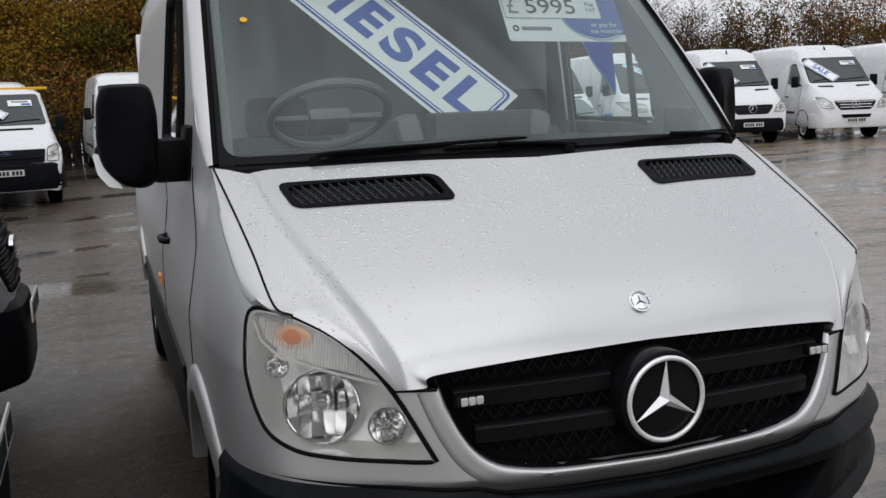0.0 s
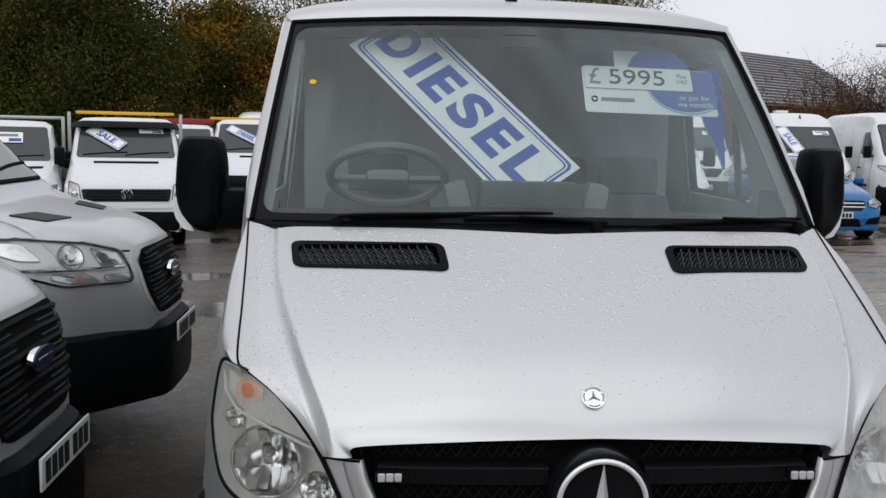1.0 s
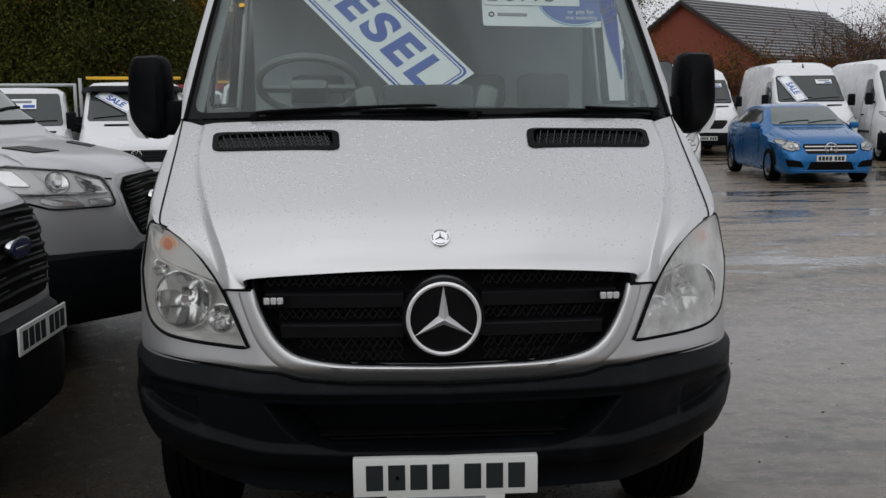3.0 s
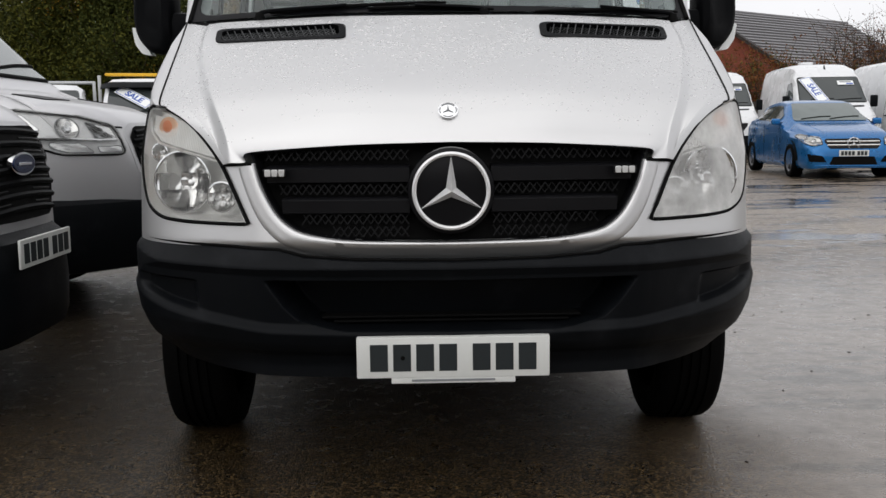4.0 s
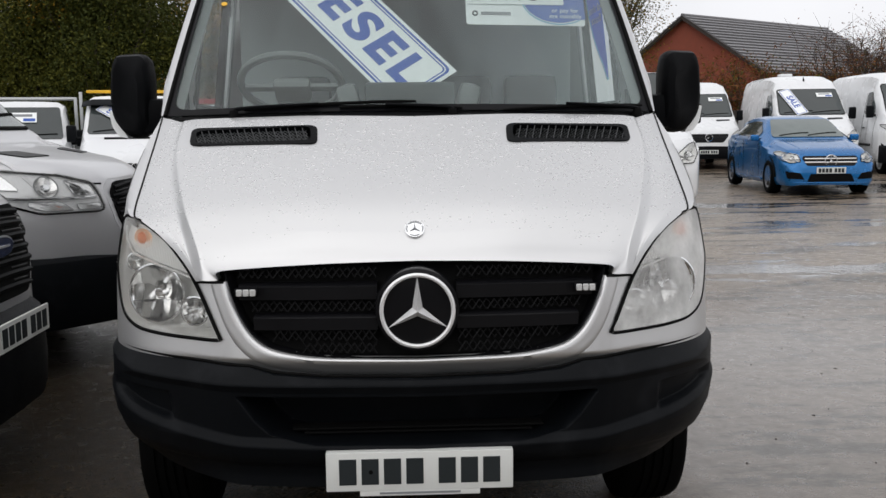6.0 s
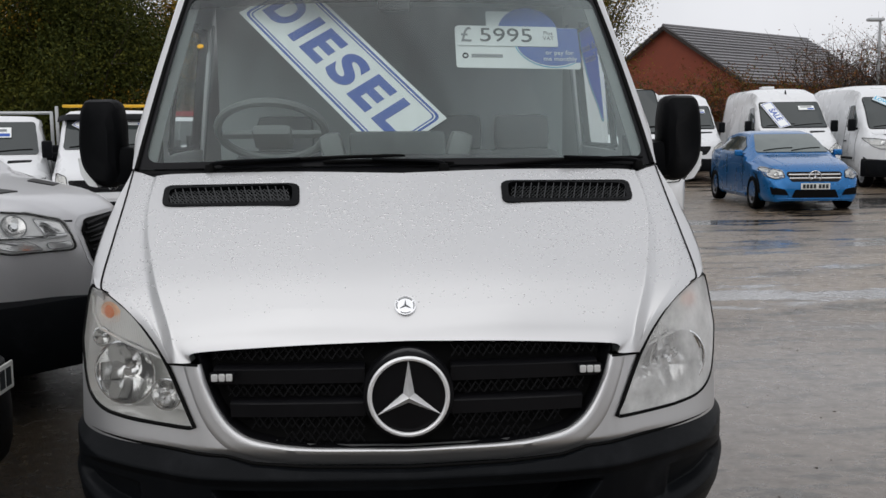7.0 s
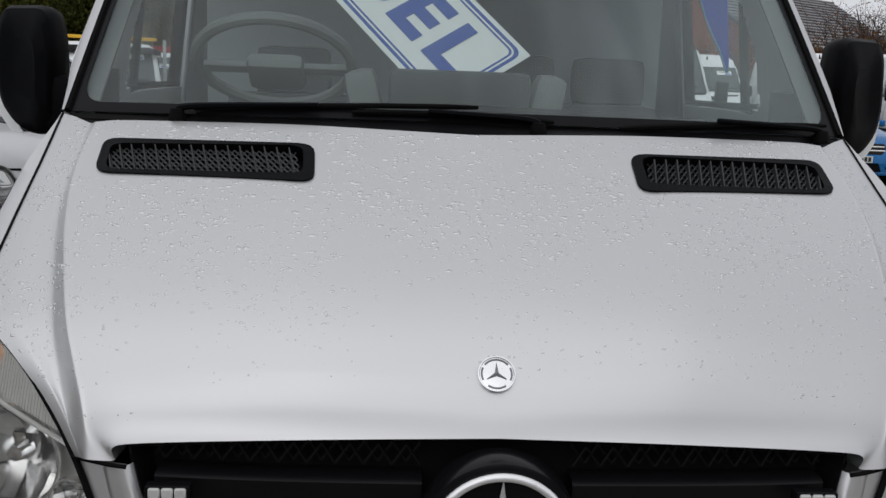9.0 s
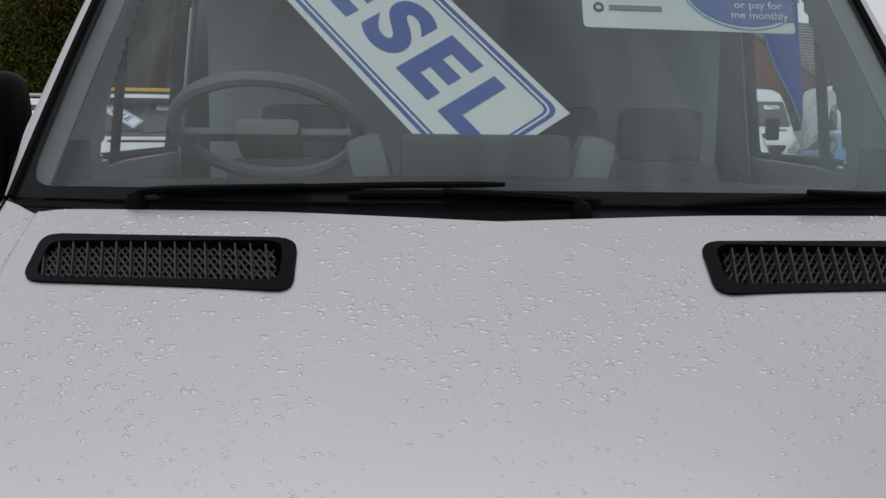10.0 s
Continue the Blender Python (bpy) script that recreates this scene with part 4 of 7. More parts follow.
# headlamps
for side in (-1, 1):
    lamp_s = lamp_line
    mid = (LAMP_MID.x, LAMP_MID.y)

    bm = bmesh.new()
    rows = []
    for scale_by, lift in ((1.0, 0.002), (0.95, 0.003), (0.93, -0.035), (0.88, -0.075), (0.5, -0.09), (0.2, -0.09)):
        rows.append([hull(mid[0] + (p.x - mid[0]) * scale_by, mid[1] + (p.y - mid[1]) * scale_by, lift, side) for p in lamp_s])
    made = sheet(bm, rows, close=True)
    bm.faces.new(made[-1])
    bmesh.ops.recalc_face_normals(bm, faces=bm.faces[:])
    headlamp = part("headlamp", bm, HOUSING, van, "clear headlamp with an amber indicator bulb above round reflectors", 30)
    bm = bmesh.new()
    panel(bm, lamp_s, lambda u, v, w: hull(u, v, 0.006 + w, side), 6, 0.006, mid)
    lens = part("lens", bm, LENS if side < 0 else HAZY_LENS, headlamp, "" if side < 0 else "clouded clear lens")
    lens.visible_shadow = False
    bm = bmesh.new()
    tube(bm, [hull(p.x, p.y, 0.003, side) for p in lamp_s], 0.0058, 6, close=True)
    part("lamp_seal", bm, SEAL, headlamp)

    def bowl(name, x, z, r, deep, mater, aim=(0, -1, 0.0)):
        c = hull(s_of_x(x), z, -0.022, side)
        n = (hull(s_of_x(x), z, 0.1, side) - hull(s_of_x(x), z, 0.0, side)).normalized().lerp(Vector((0, -1, 0)), 0.6).normalized()
        bm = bmesh.new()
        lathe(bm, [(0.0, r), (-0.004, r * 0.97), (-deep * 0.3, r * 0.86), (-deep * 0.65, r * 0.6), (-deep, r * 0.22), (-deep, 0.001)], (0, 0, 0), "z", 28)
        turn = n.to_track_quat("Z", "Y").to_matrix().to_4x4()
        bm.transform(Matrix.Translation(c) @ turn)
        ob = part(name, bm, mater, headlamp)
        bm = bmesh.new()
        torus(bm, (0, 0, 0.0), r, 0.004, "z", 32, 6)
        bm.transform(Matrix.Translation(c) @ turn)
        part("rim", bm, CHROME, ob)
        bm = bmesh.new()
        disc(bm, (0, 0, -deep * 0.45), r * 0.22, deep * 0.5, "z", 20, r * 0.15, 0.002)
        bm.transform(Matrix.Translation(c) @ turn)
        part("bulb", bm, CHROME, ob)
        tilt = random.Random(int(r * 1000) + 5)
        for i in range(6):
            for j in range(3):
                bm = bmesh.new()
                lo, hi = (-0.93 + 0.31 * i, -0.93 + 0.31 * (i + 1) - 0.012), (-0.84 + 0.56 * j, -0.84 + 0.56 * (j + 1) - 0.012)
                a, b2 = tilt.uniform(-0.35, 0.35), tilt.uniform(-0.35, 0.35)
                rows = []
                for v in np.linspace(*hi, 3):
                    row = []
                    for u in np.linspace(*lo, 3):
                        far = math.hypot(u, v)
                        g = 0.95 / far if far > 0.95 else 1.0
                        row.append(Vector((r * u * g, r * v * g, -deep * max(0.1, 1 - (far * g) ** 2) + 0.006 + r * (a * (u - sum(lo) / 2) + b2 * (v - sum(hi) / 2)))))
                    rows.append(row)
                sheet(bm, rows)
                bm.transform(Matrix.Translation(c) @ turn)
                part("facet", bm, REFLECTOR, ob, smooth=20)
        return ob

    bowl("main_reflector", 0.785, 0.932, 0.088, 0.06, REFLECTOR)
    bowl("side_reflector", 0.652, 0.893, 0.042, 0.04, REFLECTOR)
    bowl("small_reflector", 0.875, 1.015, 0.026, 0.02, REFLECTOR)
    # indicator compartment
    ind = [Vector((s_of_x(x), z)) for x, z in ((0.916, 1.115), (0.90, 1.08), (0.86, 1.048), (0.78, 1.028), (0.70, 1.010), (0.655, 0.998), (0.69, 1.038), (0.752, 1.090), (0.83, 1.132), (0.89, 1.142), (0.915, 1.135))]
    bm = bmesh.new()
    panel(bm, ind, lambda u, v, w: hull(u, v, -0.016 + w, side), 4, 0.02)
    cell = part("indicator", bm, HOUSING, headlamp, "ribbed indicator cell")
    bm = bmesh.new()
    for k in range(40):
        x = 0.66 + 0.0062 * k
        zlo = lerp_table(x, [0.655, 0.70, 0.78, 0.86, 0.90], [1.0, 1.012, 1.03, 1.05, 1.08])
        zhi = lerp_table(x, [0.655, 0.69, 0.752, 0.83, 0.89], [1.003, 1.036, 1.086, 1.126, 1.138])
        tube(bm, [hull(s_of_x(x), zlo, -0.010, side), hull(s_of_x(x), zhi, -0.010, side)], 0.0022, 4)
    part("indicator_ribs", bm, HOUSING, cell)
    bm = bmesh.new()
    where = s_of_x(0.842)
    facing = (hull(where, 1.09, 0.1, side) - hull(where, 1.09, 0.0, side)).normalized().to_track_quat("Z", "Y").to_matrix().to_4x4()
    bmesh.ops.create_uvsphere(bm, u_segments=16, v_segments=10, radius=1, matrix=Matrix.Translation(hull(where, 1.091, -0.009, side)) @ facing @ Matrix.Diagonal((0.027, 0.020, 0.006, 1)))
    part("amber_bulb", bm, AMBER, cell, "amber indicator bulb")
    # soft halo round the bulb, put in as a pale amber bowl
    bm = bmesh.new()
    bmesh.ops.create_uvsphere(bm, u_segments=20, v_segments=10, radius=1, matrix=Matrix.Translation(hull(where, 1.089, -0.0135, side)) @ facing @ Matrix.Diagonal((0.052, 0.031, 0.0065, 1)))
    part("halo_bowl", bm, AMBERGLOW, cell, "pale amber bowl behind the bulb, its colour the bulb's halo")
    bm = bmesh.new()
    tube(bm, [hull(p.x, p.y, -0.004, side) for p in [Vector((s_of_x(x), z)) for x, z in ((0.918, 1.118), (0.90, 1.075), (0.86, 1.043), (0.78, 1.023), (0.70, 1.005), (0.65, 0.992))]], 0.004, 6)
    part("divider", bm, HOUSING, cell)

# bumper
def bumper_in(z):
    return lerp_table(z, [0.38, 0.405, 0.44, 0.47, 0.54, 0.62, 0.685, 0.700, 0.706, 0.712, 0.762], [-0.11, -0.085, -0.045, -0.022, 0.006, 0.018, 0.026, 0.034, 0.037, 0.035, -0.004])


def bumper_at(s, z, side):
    x = hull(s, 0.7).x
    corner = smoothstep(0.5, 0.95, x)
    off = lerp_table(corner, [0, 1], [max(bumper_in(z), -0.03 + 0.0), bumper_in(z)])
    off = min(off, lerp_table(x, [0, 0.80, 0.93, 2.0], [0.04, 0.04, 0.020, 0.020]))
    # lower air opening
    gap = lerp_table(z, [0.536, 0.541, 0.56, 0.60, 0.672], [0.30, 0.33, 0.413, 0.455, 0.504])
    if 0.53 < z < 0.69:
        inside = 1 - smoothstep(gap - 0.035, gap + 0.008, x)
        inside *= smoothstep(0.532, 0.548, z) * (1 - smoothstep(0.662, 0.674, z))
        off -= 0.15 * inside
    # fog lamp hollow and the ledge under it
    ledge = lerp_table(x, [0.2, 0.5, 0.67, 0.80, 0.90, 0.96], [0.53, 0.535, 0.555, 0.575, 0.60, 0.63])
    off += 0.024 * (1 - 0.6 * smoothstep(0.75, 0.97, x)) * (1 - smoothstep(ledge - 0.012, ledge + 0.02, z)) * smoothstep(0.42, 0.5, z)
    hollow = smoothstep(0.70, 0.74, x) * (1 - smoothstep(0.90, 0.93, x)) * smoothstep(ledge + 0.008, ledge + 0.022, z) * (1 - smoothstep(0.652, 0.664, z))
    off -= 0.026 * hollow
    p = hull(s, 0.70, off, side)
    p.z = z
    if z > 0.70:
        p.z = min(z, lerp_table(x, [0, 0.26, 0.40, 0.47, 0.6, 1.0], [0.722, 0.725, 0.735, 0.752, 0.757, 0.762]))
    return p


zs = [0.395, 0.405, 0.42, 0.44, 0.455, 0.47, 0.485, 0.50, 0.515, 0.525, 0.533, 0.541, 0.549, 0.557, 0.565, 0.575, 0.585, 0.595, 0.605, 0.615, 0.625, 0.635, 0.645, 0.652, 0.659, 0.666, 0.673, 0.680, 0.688, 0.695, 0.702, 0.715, 0.74, 0.765]
zs = sorted({round(v, 4) for v in [*zs, *[(a + b2) / 2 for a, b2 in zip(zs, zs[1:])], *[a + (b2 - a) * 0.25 for a, b2 in zip(zs, zs[1:])], *[a + (b2 - a) * 0.75 for a, b2 in zip(zs, zs[1:])]]})
bumper_s = sorted({round(v, 4) for v in [*np.linspace(0, s_of_y(0.60), 230)]})
bm = bmesh.new()
cols = [[bumper_at(s, z, -1) for z in zs] for s in bumper_s[:0:-1]] + [[bumper_at(s, z, 1) for z in zs] for s in bumper_s]
cols = [[col[0] + Vector((0, 0.10, 0.0))] + col + [col[-1] + Vector((0, 0.04, 0.002))] for col in cols]
sheet(bm, cols)
bmesh.ops.recalc_face_normals(bm, faces=bm.faces[:])
bumper = part("bumper", bm, PLASTIC, van, "black textured plastic bumper with scuffs", 28)
bm = bmesh.new()
tube(bm, [bumper_at(s, 0.765, -1) + Vector((0, -0.002, 0.003)) for s in bumper_s[:0:-3]] + [bumper_at(s, 0.765, 1) + Vector((0, -0.002, 0.003)) for s in bumper_s[::3]], 0.005, 6)
part("bumper_gap", bm, SEAL, bumper)
for z in (0.549, 0.561):
    bm = bmesh.new()
    wide = lerp_table(z, [0.54, 0.56, 0.635], [0.30, 0.36, 0.44])
    box(bm, (0, 0.11, z), (wide * 2, 0.05, 0.006), 0.002)
    part("bumper_slat", bm, SEAL, bumper)
bm = bmesh.new()
box(bm, (0, 0.262, 0.605), (0.98, 0.01, 0.15), 0.002)
part("opening_backing", bm, SEAL, bumper)
# lower skirt behind the bumper
bm = bmesh.new()
sheet(bm, [[Vector((x, 0.55 + abs(x) ** 3 * 0.1, z)) for x in np.linspace(-0.66, 0.66, 15)] for z in (0.30, 0.46)])
thick(bm, 0.01)
part("under_tray", bm, SEAL, van)

# number plate: plain bars for its letters
bm = bmesh.new()
box(bm, (0, -0.006, 0.468), (0.52, 0.028, 0.111), 0.003)
plate = part("number_plate", bm, PLATE, van, "white number plate with bold black marks")
for x in (-0.193, -0.131, -0.069, -0.007, 0.083, 0.145, 0.207):
    bm = bmesh.new()
    box(bm, (x - 0.007, -0.0205, 0.468), (0.048, 0.003, 0.074), 0.001, seg=1)
    part("plate_bar", bm, BLACKINK, plate)
bm = bmesh.new()
box(bm, (0.0, -0.006, 0.405), (0.335, 0.024, 0.017), 0.002)
strip = part("dealer_strip", bm, PLATE, van, "thin white dealer strip under the plate")
bm = bmesh.new()
box(bm, (0.0, -0.0185, 0.405), (0.225, 0.002, 0.006))
part("plate_bar", bm, GREYINK, strip)
bm = bmesh.new()
disc(bm, (-0.136, -0.022, 0.468), 0.006, 0.004, "y", 12)
part("screw", bm, SEAL, plate)


def wheel(parent, x, y, z, r, width, side, steel=ALLOY):
    """A wheel: tyre with grooves, and a dished rim."""
    bm = bmesh.new()
    h = width / 2
    prof = [(-h * 0.8, r * 0.66), (-h, r * 0.74), (-h * 1.02, r * 0.86), (-h * 0.93, r * 0.955), (-h * 0.75, r * 0.99)]
    for g in (-0.42, -0.14, 0.14, 0.42):
        prof += [(h * (g - 0.05), r), (h * (g - 0.04), r - 0.008), (h * (g + 0.04), r - 0.008), (h * (g + 0.05), r)]
    prof += [(-a, b2) for a, b2 in prof[4::-1]]
    lathe(bm, prof, (x, y, z), "x", 44)
    w = part("wheel", bm, RUBBER, parent, "wet black tyre on a silver rim", 50)
    bm = bmesh.new()
    lathe(bm, [(h * 0.82, r * 0.69), (h * 0.88, r * 0.66), (h * 0.70, r * 0.60), (h * 0.45, r * 0.5), (h * 0.55, r * 0.3), (h * 0.72, r * 0.2), (h * 0.74, r * 0.12), (h * 0.76, 0.001)], (x, y, z), "x", 36, side)
    rim = part("rim", bm, steel, w)
    for k in range(6):
        bm = bmesh.new()
        a = math.tau * k / 6
        box(bm, (x + side * h * 0.66, y + r * 0.42 * math.cos(a), z + r * 0.42 * math.sin(a)), (0.02, r * 0.10, r * 0.3), 0.005, Matrix.Rotation(a - math.pi / 2, 3, "X"), 1)
        part("spoke", bm, steel, rim)
    return w


for wy in (WHEEL_Y, WHEEL_Y2):
    for side in (-1, 1):
        wheel(van, side * 0.848, wy, WHEEL_R - 0.003, WHEEL_R, 0.225, side)
        bm = bmesh.new()
        sheet(bm, [[Vector((side * x, wy + 0.42 * math.cos(a), 0.36 + 0.42 * math.sin(a))) for a in np.linspace(0.35, math.pi - 0.35, 22)] for x in (0.60, 0.93)])
        thick(bm, 0.006)
        part("wheel_well", bm, SEAL, van)
bm = bmesh.new()
box(bm, (0, 3.1, 0.47), (1.86, 5.0, 0.18), 0.03)
part("floor_pan", bm, SEAL, van)
for name, c, size in (("subframe", (0, 1.05, 0.31), (1.15, 0.55, 0.22)), ("gearbox", (0, 1.9, 0.33), (0.5, 0.9, 0.26)), ("exhaust_box", (0.45, 2.9, 0.30), (0.30, 1.1, 0.2)), ("fuel_tank", (-0.45, 2.6, 0.30), (0.5, 1.0, 0.24)), ("rear_axle", (0, 4.65, 0.30), (1.3, 0.25, 0.20)), ("spare_wheel", (0, 5.3, 0.32), (0.66, 0.66, 0.22))):
    bm = bmesh.new()
    box(bm, c, size, 0.05)
    part(name, bm, SEAL, van)
bm = bmesh.new()
box(bm, (0, 5.86, 1.3), (1.75, 0.05, 1.75), 0.02)
part("rear_doors", bm, SILVER, van)

# windscreen
def screen(u, v, lift=0.0):
    """The windscreen's surface: u from -1 to 1 across, v from 0 at its foot to 1."""
    xb, xt = 0.893, 0.822
    x = u * (xb + (xt - xb) * v)
    y = 0.80 + 0.19 * abs(u) ** 2.2 + v * (0.72 + 0.0 * u) - 0.035 * abs(u) ** 2.2 * v
    z = 1.470 + (2.150 - 1.470) * v - (0.012 * abs(u) ** 2) * (1 - 2 * v * 0) + 0.02 * math.sin(math.pi * v)
    p = Vector((x, y, z))
    return p + Vector((0.15 * u, -0.69, 0.71)).normalized() * lift


us, vs = np.linspace(-1, 1, 41), np.linspace(0, 1, 17)
bm = bmesh.new()
sheet(bm, [[screen(u, v) for u in us] for v in vs])
glass = part("windscreen", bm, GLASS, van, "rain-streaked windscreen")
glass.visible_shadow = False
# dark ceramic border, with round inner corners
inner_b = rounded([(-0.974, 0.028), (0.974, 0.028), (0.976, 0.966), (-0.976, 0.966)], 0.07, 8)
ring_in = dense(inner_b, 0.05)


def border_out(p):
    ang = p - Vector((0, 0.5))
    k = 1 / max(abs(ang.x) / 1.0, abs(ang.y) / 0.5)
    q = Vector((0, 0.5)) + ang * k
    return q


bm = bmesh.new()
sheet(bm, [[screen(border_out(p).x, border_out(p).y, 0.003) for p in ring_in], [screen((p.x + border_out(p).x) / 2, (p.y + border_out(p).y) / 2, 0.0035) for p in ring_in], [screen(p.x, p.y, 0.003) for p in ring_in]], close=True)
thick(bm, 0.001)
part("screen_border", bm, FRIT, glass, "black ceramic border")
bm = bmesh.new()
sheet(bm, [[screen(u * 0.97, v, -0.003) for u in us] for v in (0.885, 0.92, 0.96)])
part("shade_band", bm, SHADE, glass, "tinted shade band").visible_shadow = False
bm = bmesh.new()
tube(bm, [screen(u, v, 0.004) for u, v in [*[(-1, k / 14) for k in range(15)], *[(k / 20, 1) for k in range(-20, 21)], *[(1, 1 - k / 14) for k in range(15)]]], 0.009, 6)
part("screen_seal", bm, SEAL, glass)
# cowl under the wipers
bm = bmesh.new()
cowl_rows = []
for u in us:
    x = u * 0.895
    hit = Vector((x, lerp_table(abs(x), [0, 0.32, 0.6, 0.79, 0.9], [0.735, 0.765, 0.845, 0.94, 0.985]), 1.455))
    cowl_rows.append([hit + Vector((0, -0.02, -0.035)), hit + Vector((0, 0.006, -0.010)), hit.lerp(screen(u, 0.0), 0.6) + Vector((0, 0, -0.012)), screen(u, 0.0, -0.004)])
sheet(bm, cowl_rows)
thick(bm, 0.006)
part("cowl", bm, GRILLEBLACK, van)
# wipers
def wiper(pivot, elbow, a, b2):
    bm = bmesh.new()
    line = [screen(*pivot, 0.012), screen(pivot[0] * 0.9 + elbow[0] * 0.1, elbow[1] * 0.6 + pivot[1] * 0.4, 0.02), screen(*elbow, 0.022)]
    tube(bm, spline(line, 6), [0.009 - 0.004 * k / 12 for k in range(13)], 6)
    arm = part("wiper", bm, MIRRORBLACK, van, "black wiper resting at the foot of the windscreen")
    bm = bmesh.new()
    tube(bm, [screen(a[0] + (b2[0] - a[0]) * k / 12, a[1] + (b2[1] - a[1]) * k / 12 + 0.006 * math.sin(math.pi * k / 12), 0.010) for k in range(13)], [0.004] + [0.006] * 11 + [0.004], 6)
    part("blade", bm, SEAL, arm)
    bm = bmesh.new()
    disc(bm, screen(*pivot, 0.01), 0.02, 0.03, "z", 16, 0.014, 0.003)
    part("pivot", bm, SEAL, arm)


wiper((-0.70, -0.01), (-0.36, 0.018), (-0.66, 0.008), (0.02, 0.035))
wiper((0.16, -0.02), (-0.10, 0.010), (-0.28, 0.012), (0.20, 0.002))
wiper((0.93, -0.01), (0.62, 0.015), (0.36, -0.008), (0.96, 0.025))

# roof
bm = bmesh.new()
rows = []
for k, (dy, dz, edge_z) in enumerate([(0.0, 0.0, 2.148), (0.012, 0.030, 2.165), (0.05, 0.058, 2.185), (0.14, 0.085, 2.205), (0.30, 0.118, 2.235), (0.7, 0.178, 2.28), (1.2, 0.215, 2.31), (3.0, 0.225, 2.32), (4.28, 0.22, 2.32)]):
    row = []
    for u in np.linspace(-1, 1, 33):
        top = screen(u, 1.0)
        y = top.y + dy * (1 - 0.0 * abs(u))
        if k >= 6:
            y = 1.52 + dy
        half = 0.99 * (tumble(edge_z) + 0.036) + 0.002
        a = abs(u)
        x = math.copysign(half * (a if a < 0.8 else 0.8 + (a - 0.8)), u)
        if k < 4:
            x = top.x + (x - top.x) * min(1, k / 2)
        z = top.z + dz * (1 - a ** 6) + (edge_z - 2.148) * a ** 6 if k < 6 else edge_z + (2.15 + dz - edge_z) * (1 - a ** 6)
        row.append(Vector((x, y, z + (0.0))))
    rows.append(row)
sheet(bm, rows)
thick(bm, 0.02)
part("roof", bm, SILVER, van, smooth=60)
bm = bmesh.new()
tube(bm, [(0, 1.72, 2.235), (0, 1.745, 2.262), (0, 1.775, 2.285)], [0.028, 0.020, 0.012], 12)
aerial = part("aerial", bm, PLASTIC, van, "stubby black roof aerial")
bm = bmesh.new()
tube(bm, [(0, 1.77, 2.28), (-0.005, 1.86, 2.62)], [0.005, 0.0025], 6)
part("rod", bm, SEAL, aerial)

# door mirrors
MIRROR = rounded([(1.030, 1.41), (1.075, 1.376), (1.145, 1.385), (1.198, 1.45), (1.208, 1.53), (1.198, 1.66), (1.180, 1.712), (1.042, 1.712), (1.026, 1.62)], 0.035, 4)
for side in (-1, 1):
    bm = bmesh.new()
    rows = []
    for y, g in ((1.300, 0.50), (1.304, 0.80), (1.318, 0.94), (1.350, 1.0), (1.40, 1.0), (1.445, 0.97), (1.45, 0.93)):
        c = Vector((1.115, 1.55))
        rows.append([Vector((side * (c.x + (p.x - c.x) * g * (1.10 if p.x > c.x else 1.0)), y + 0.55 * (p.x - 1.04), c.y + (p.y - c.y) * g)) for p in MIRROR])
    made = sheet(bm, rows, close=True)
    bm.faces.new(made[0])
    bm.faces.new(made[-1])
    bmesh.ops.recalc_face_normals(bm, faces=bm.faces[:])
    mirror = part("door_mirror", bm, MIRRORBLACK, van, "large black door mirror on a stout arm", 40)
    bm = bmesh.new()
    box(bm, (side * 0.985, 1.36, 1.465), (0.16, 0.10, 0.14), 0.03)
    box(bm, (side * 0.925, 1.34, 1.48), (0.05, 0.24, 0.19), 0.02)
    part("arm", bm, MIRRORBLACK, mirror)
    bm = bmesh.new()
    out = rounded([(1.135, 1.378), (1.180, 1.384), (1.212, 1.425), (1.224, 1.492), (1.200, 1.488), (1.160, 1.41)], 0.010, 3)
    panel(bm, dense(out, 0.02), lambda u, v, w: Vector((side * (u + 0.008), 1.352 + 0.55 * (u - 1.04) - w, v)), 2, 0.07)
    part("indicator_lens", bm, CARD, mirror, "clear indicator lens")
    bm = bmesh.new()
    box(bm, (side * 1.115, 1.50, 1.60), (0.13, 0.006, 0.19), 0.01, Matrix.Rotation(side * radians(28.8), 3, "Z"))
    part("mirror_glass", bm, CHROME, mirror)

# cab interior
bm = bmesh.new()
rows = []
for u in np.linspace(-1, 1, 25):
    f0 = screen(u * 0.94, 0.02, -0.015)
    rows.append([f0, f0 + Vector((0, 0.14, 0.015)), f0 + Vector((0, 0.30, 0.03 - 0.02 * abs(u))), Vector((f0.x, f0.y + 0.42, 1.44)), Vector((f0.x, f0.y + 0.45, 1.15))])
sheet(bm, rows)
thick(bm, 0.01)
part("dashboard", bm, DASH, van, "dark grey dashboard")
bm = bmesh.new()
box(bm, (0.0, 1.17, 1.52), (0.345, 0.12, 0.125), 0.018)
part("binnacle", bm, CONSOLE, van, "grey centre console top")
for x in (-0.235, 0.225):
    bm = bmesh.new()
    box(bm, (x, 1.21, 1.515), (0.085, 0.10, 0.13), 0.03, Matrix.Rotation(radians(14 if x > 0 else -14), 3, "Y"))
    part("air_outlet", bm, GREYTRIM, van)
bm = bmesh.new()
m = Matrix.Translation((-0.47, 1.33, 1.585)) @ Matrix.Rotation(radians(58), 4, "X")
torus(bm, (0, 0, 0), 0.20, 0.016, "y", 36, 8)
bm.transform(m)
steer = part("steering_wheel", bm, GREYTRIM, van, "grey steering wheel")
bm = bmesh.new()
box(bm, (0, 0, -0.04), (0.15, 0.05, 0.12), 0.024)
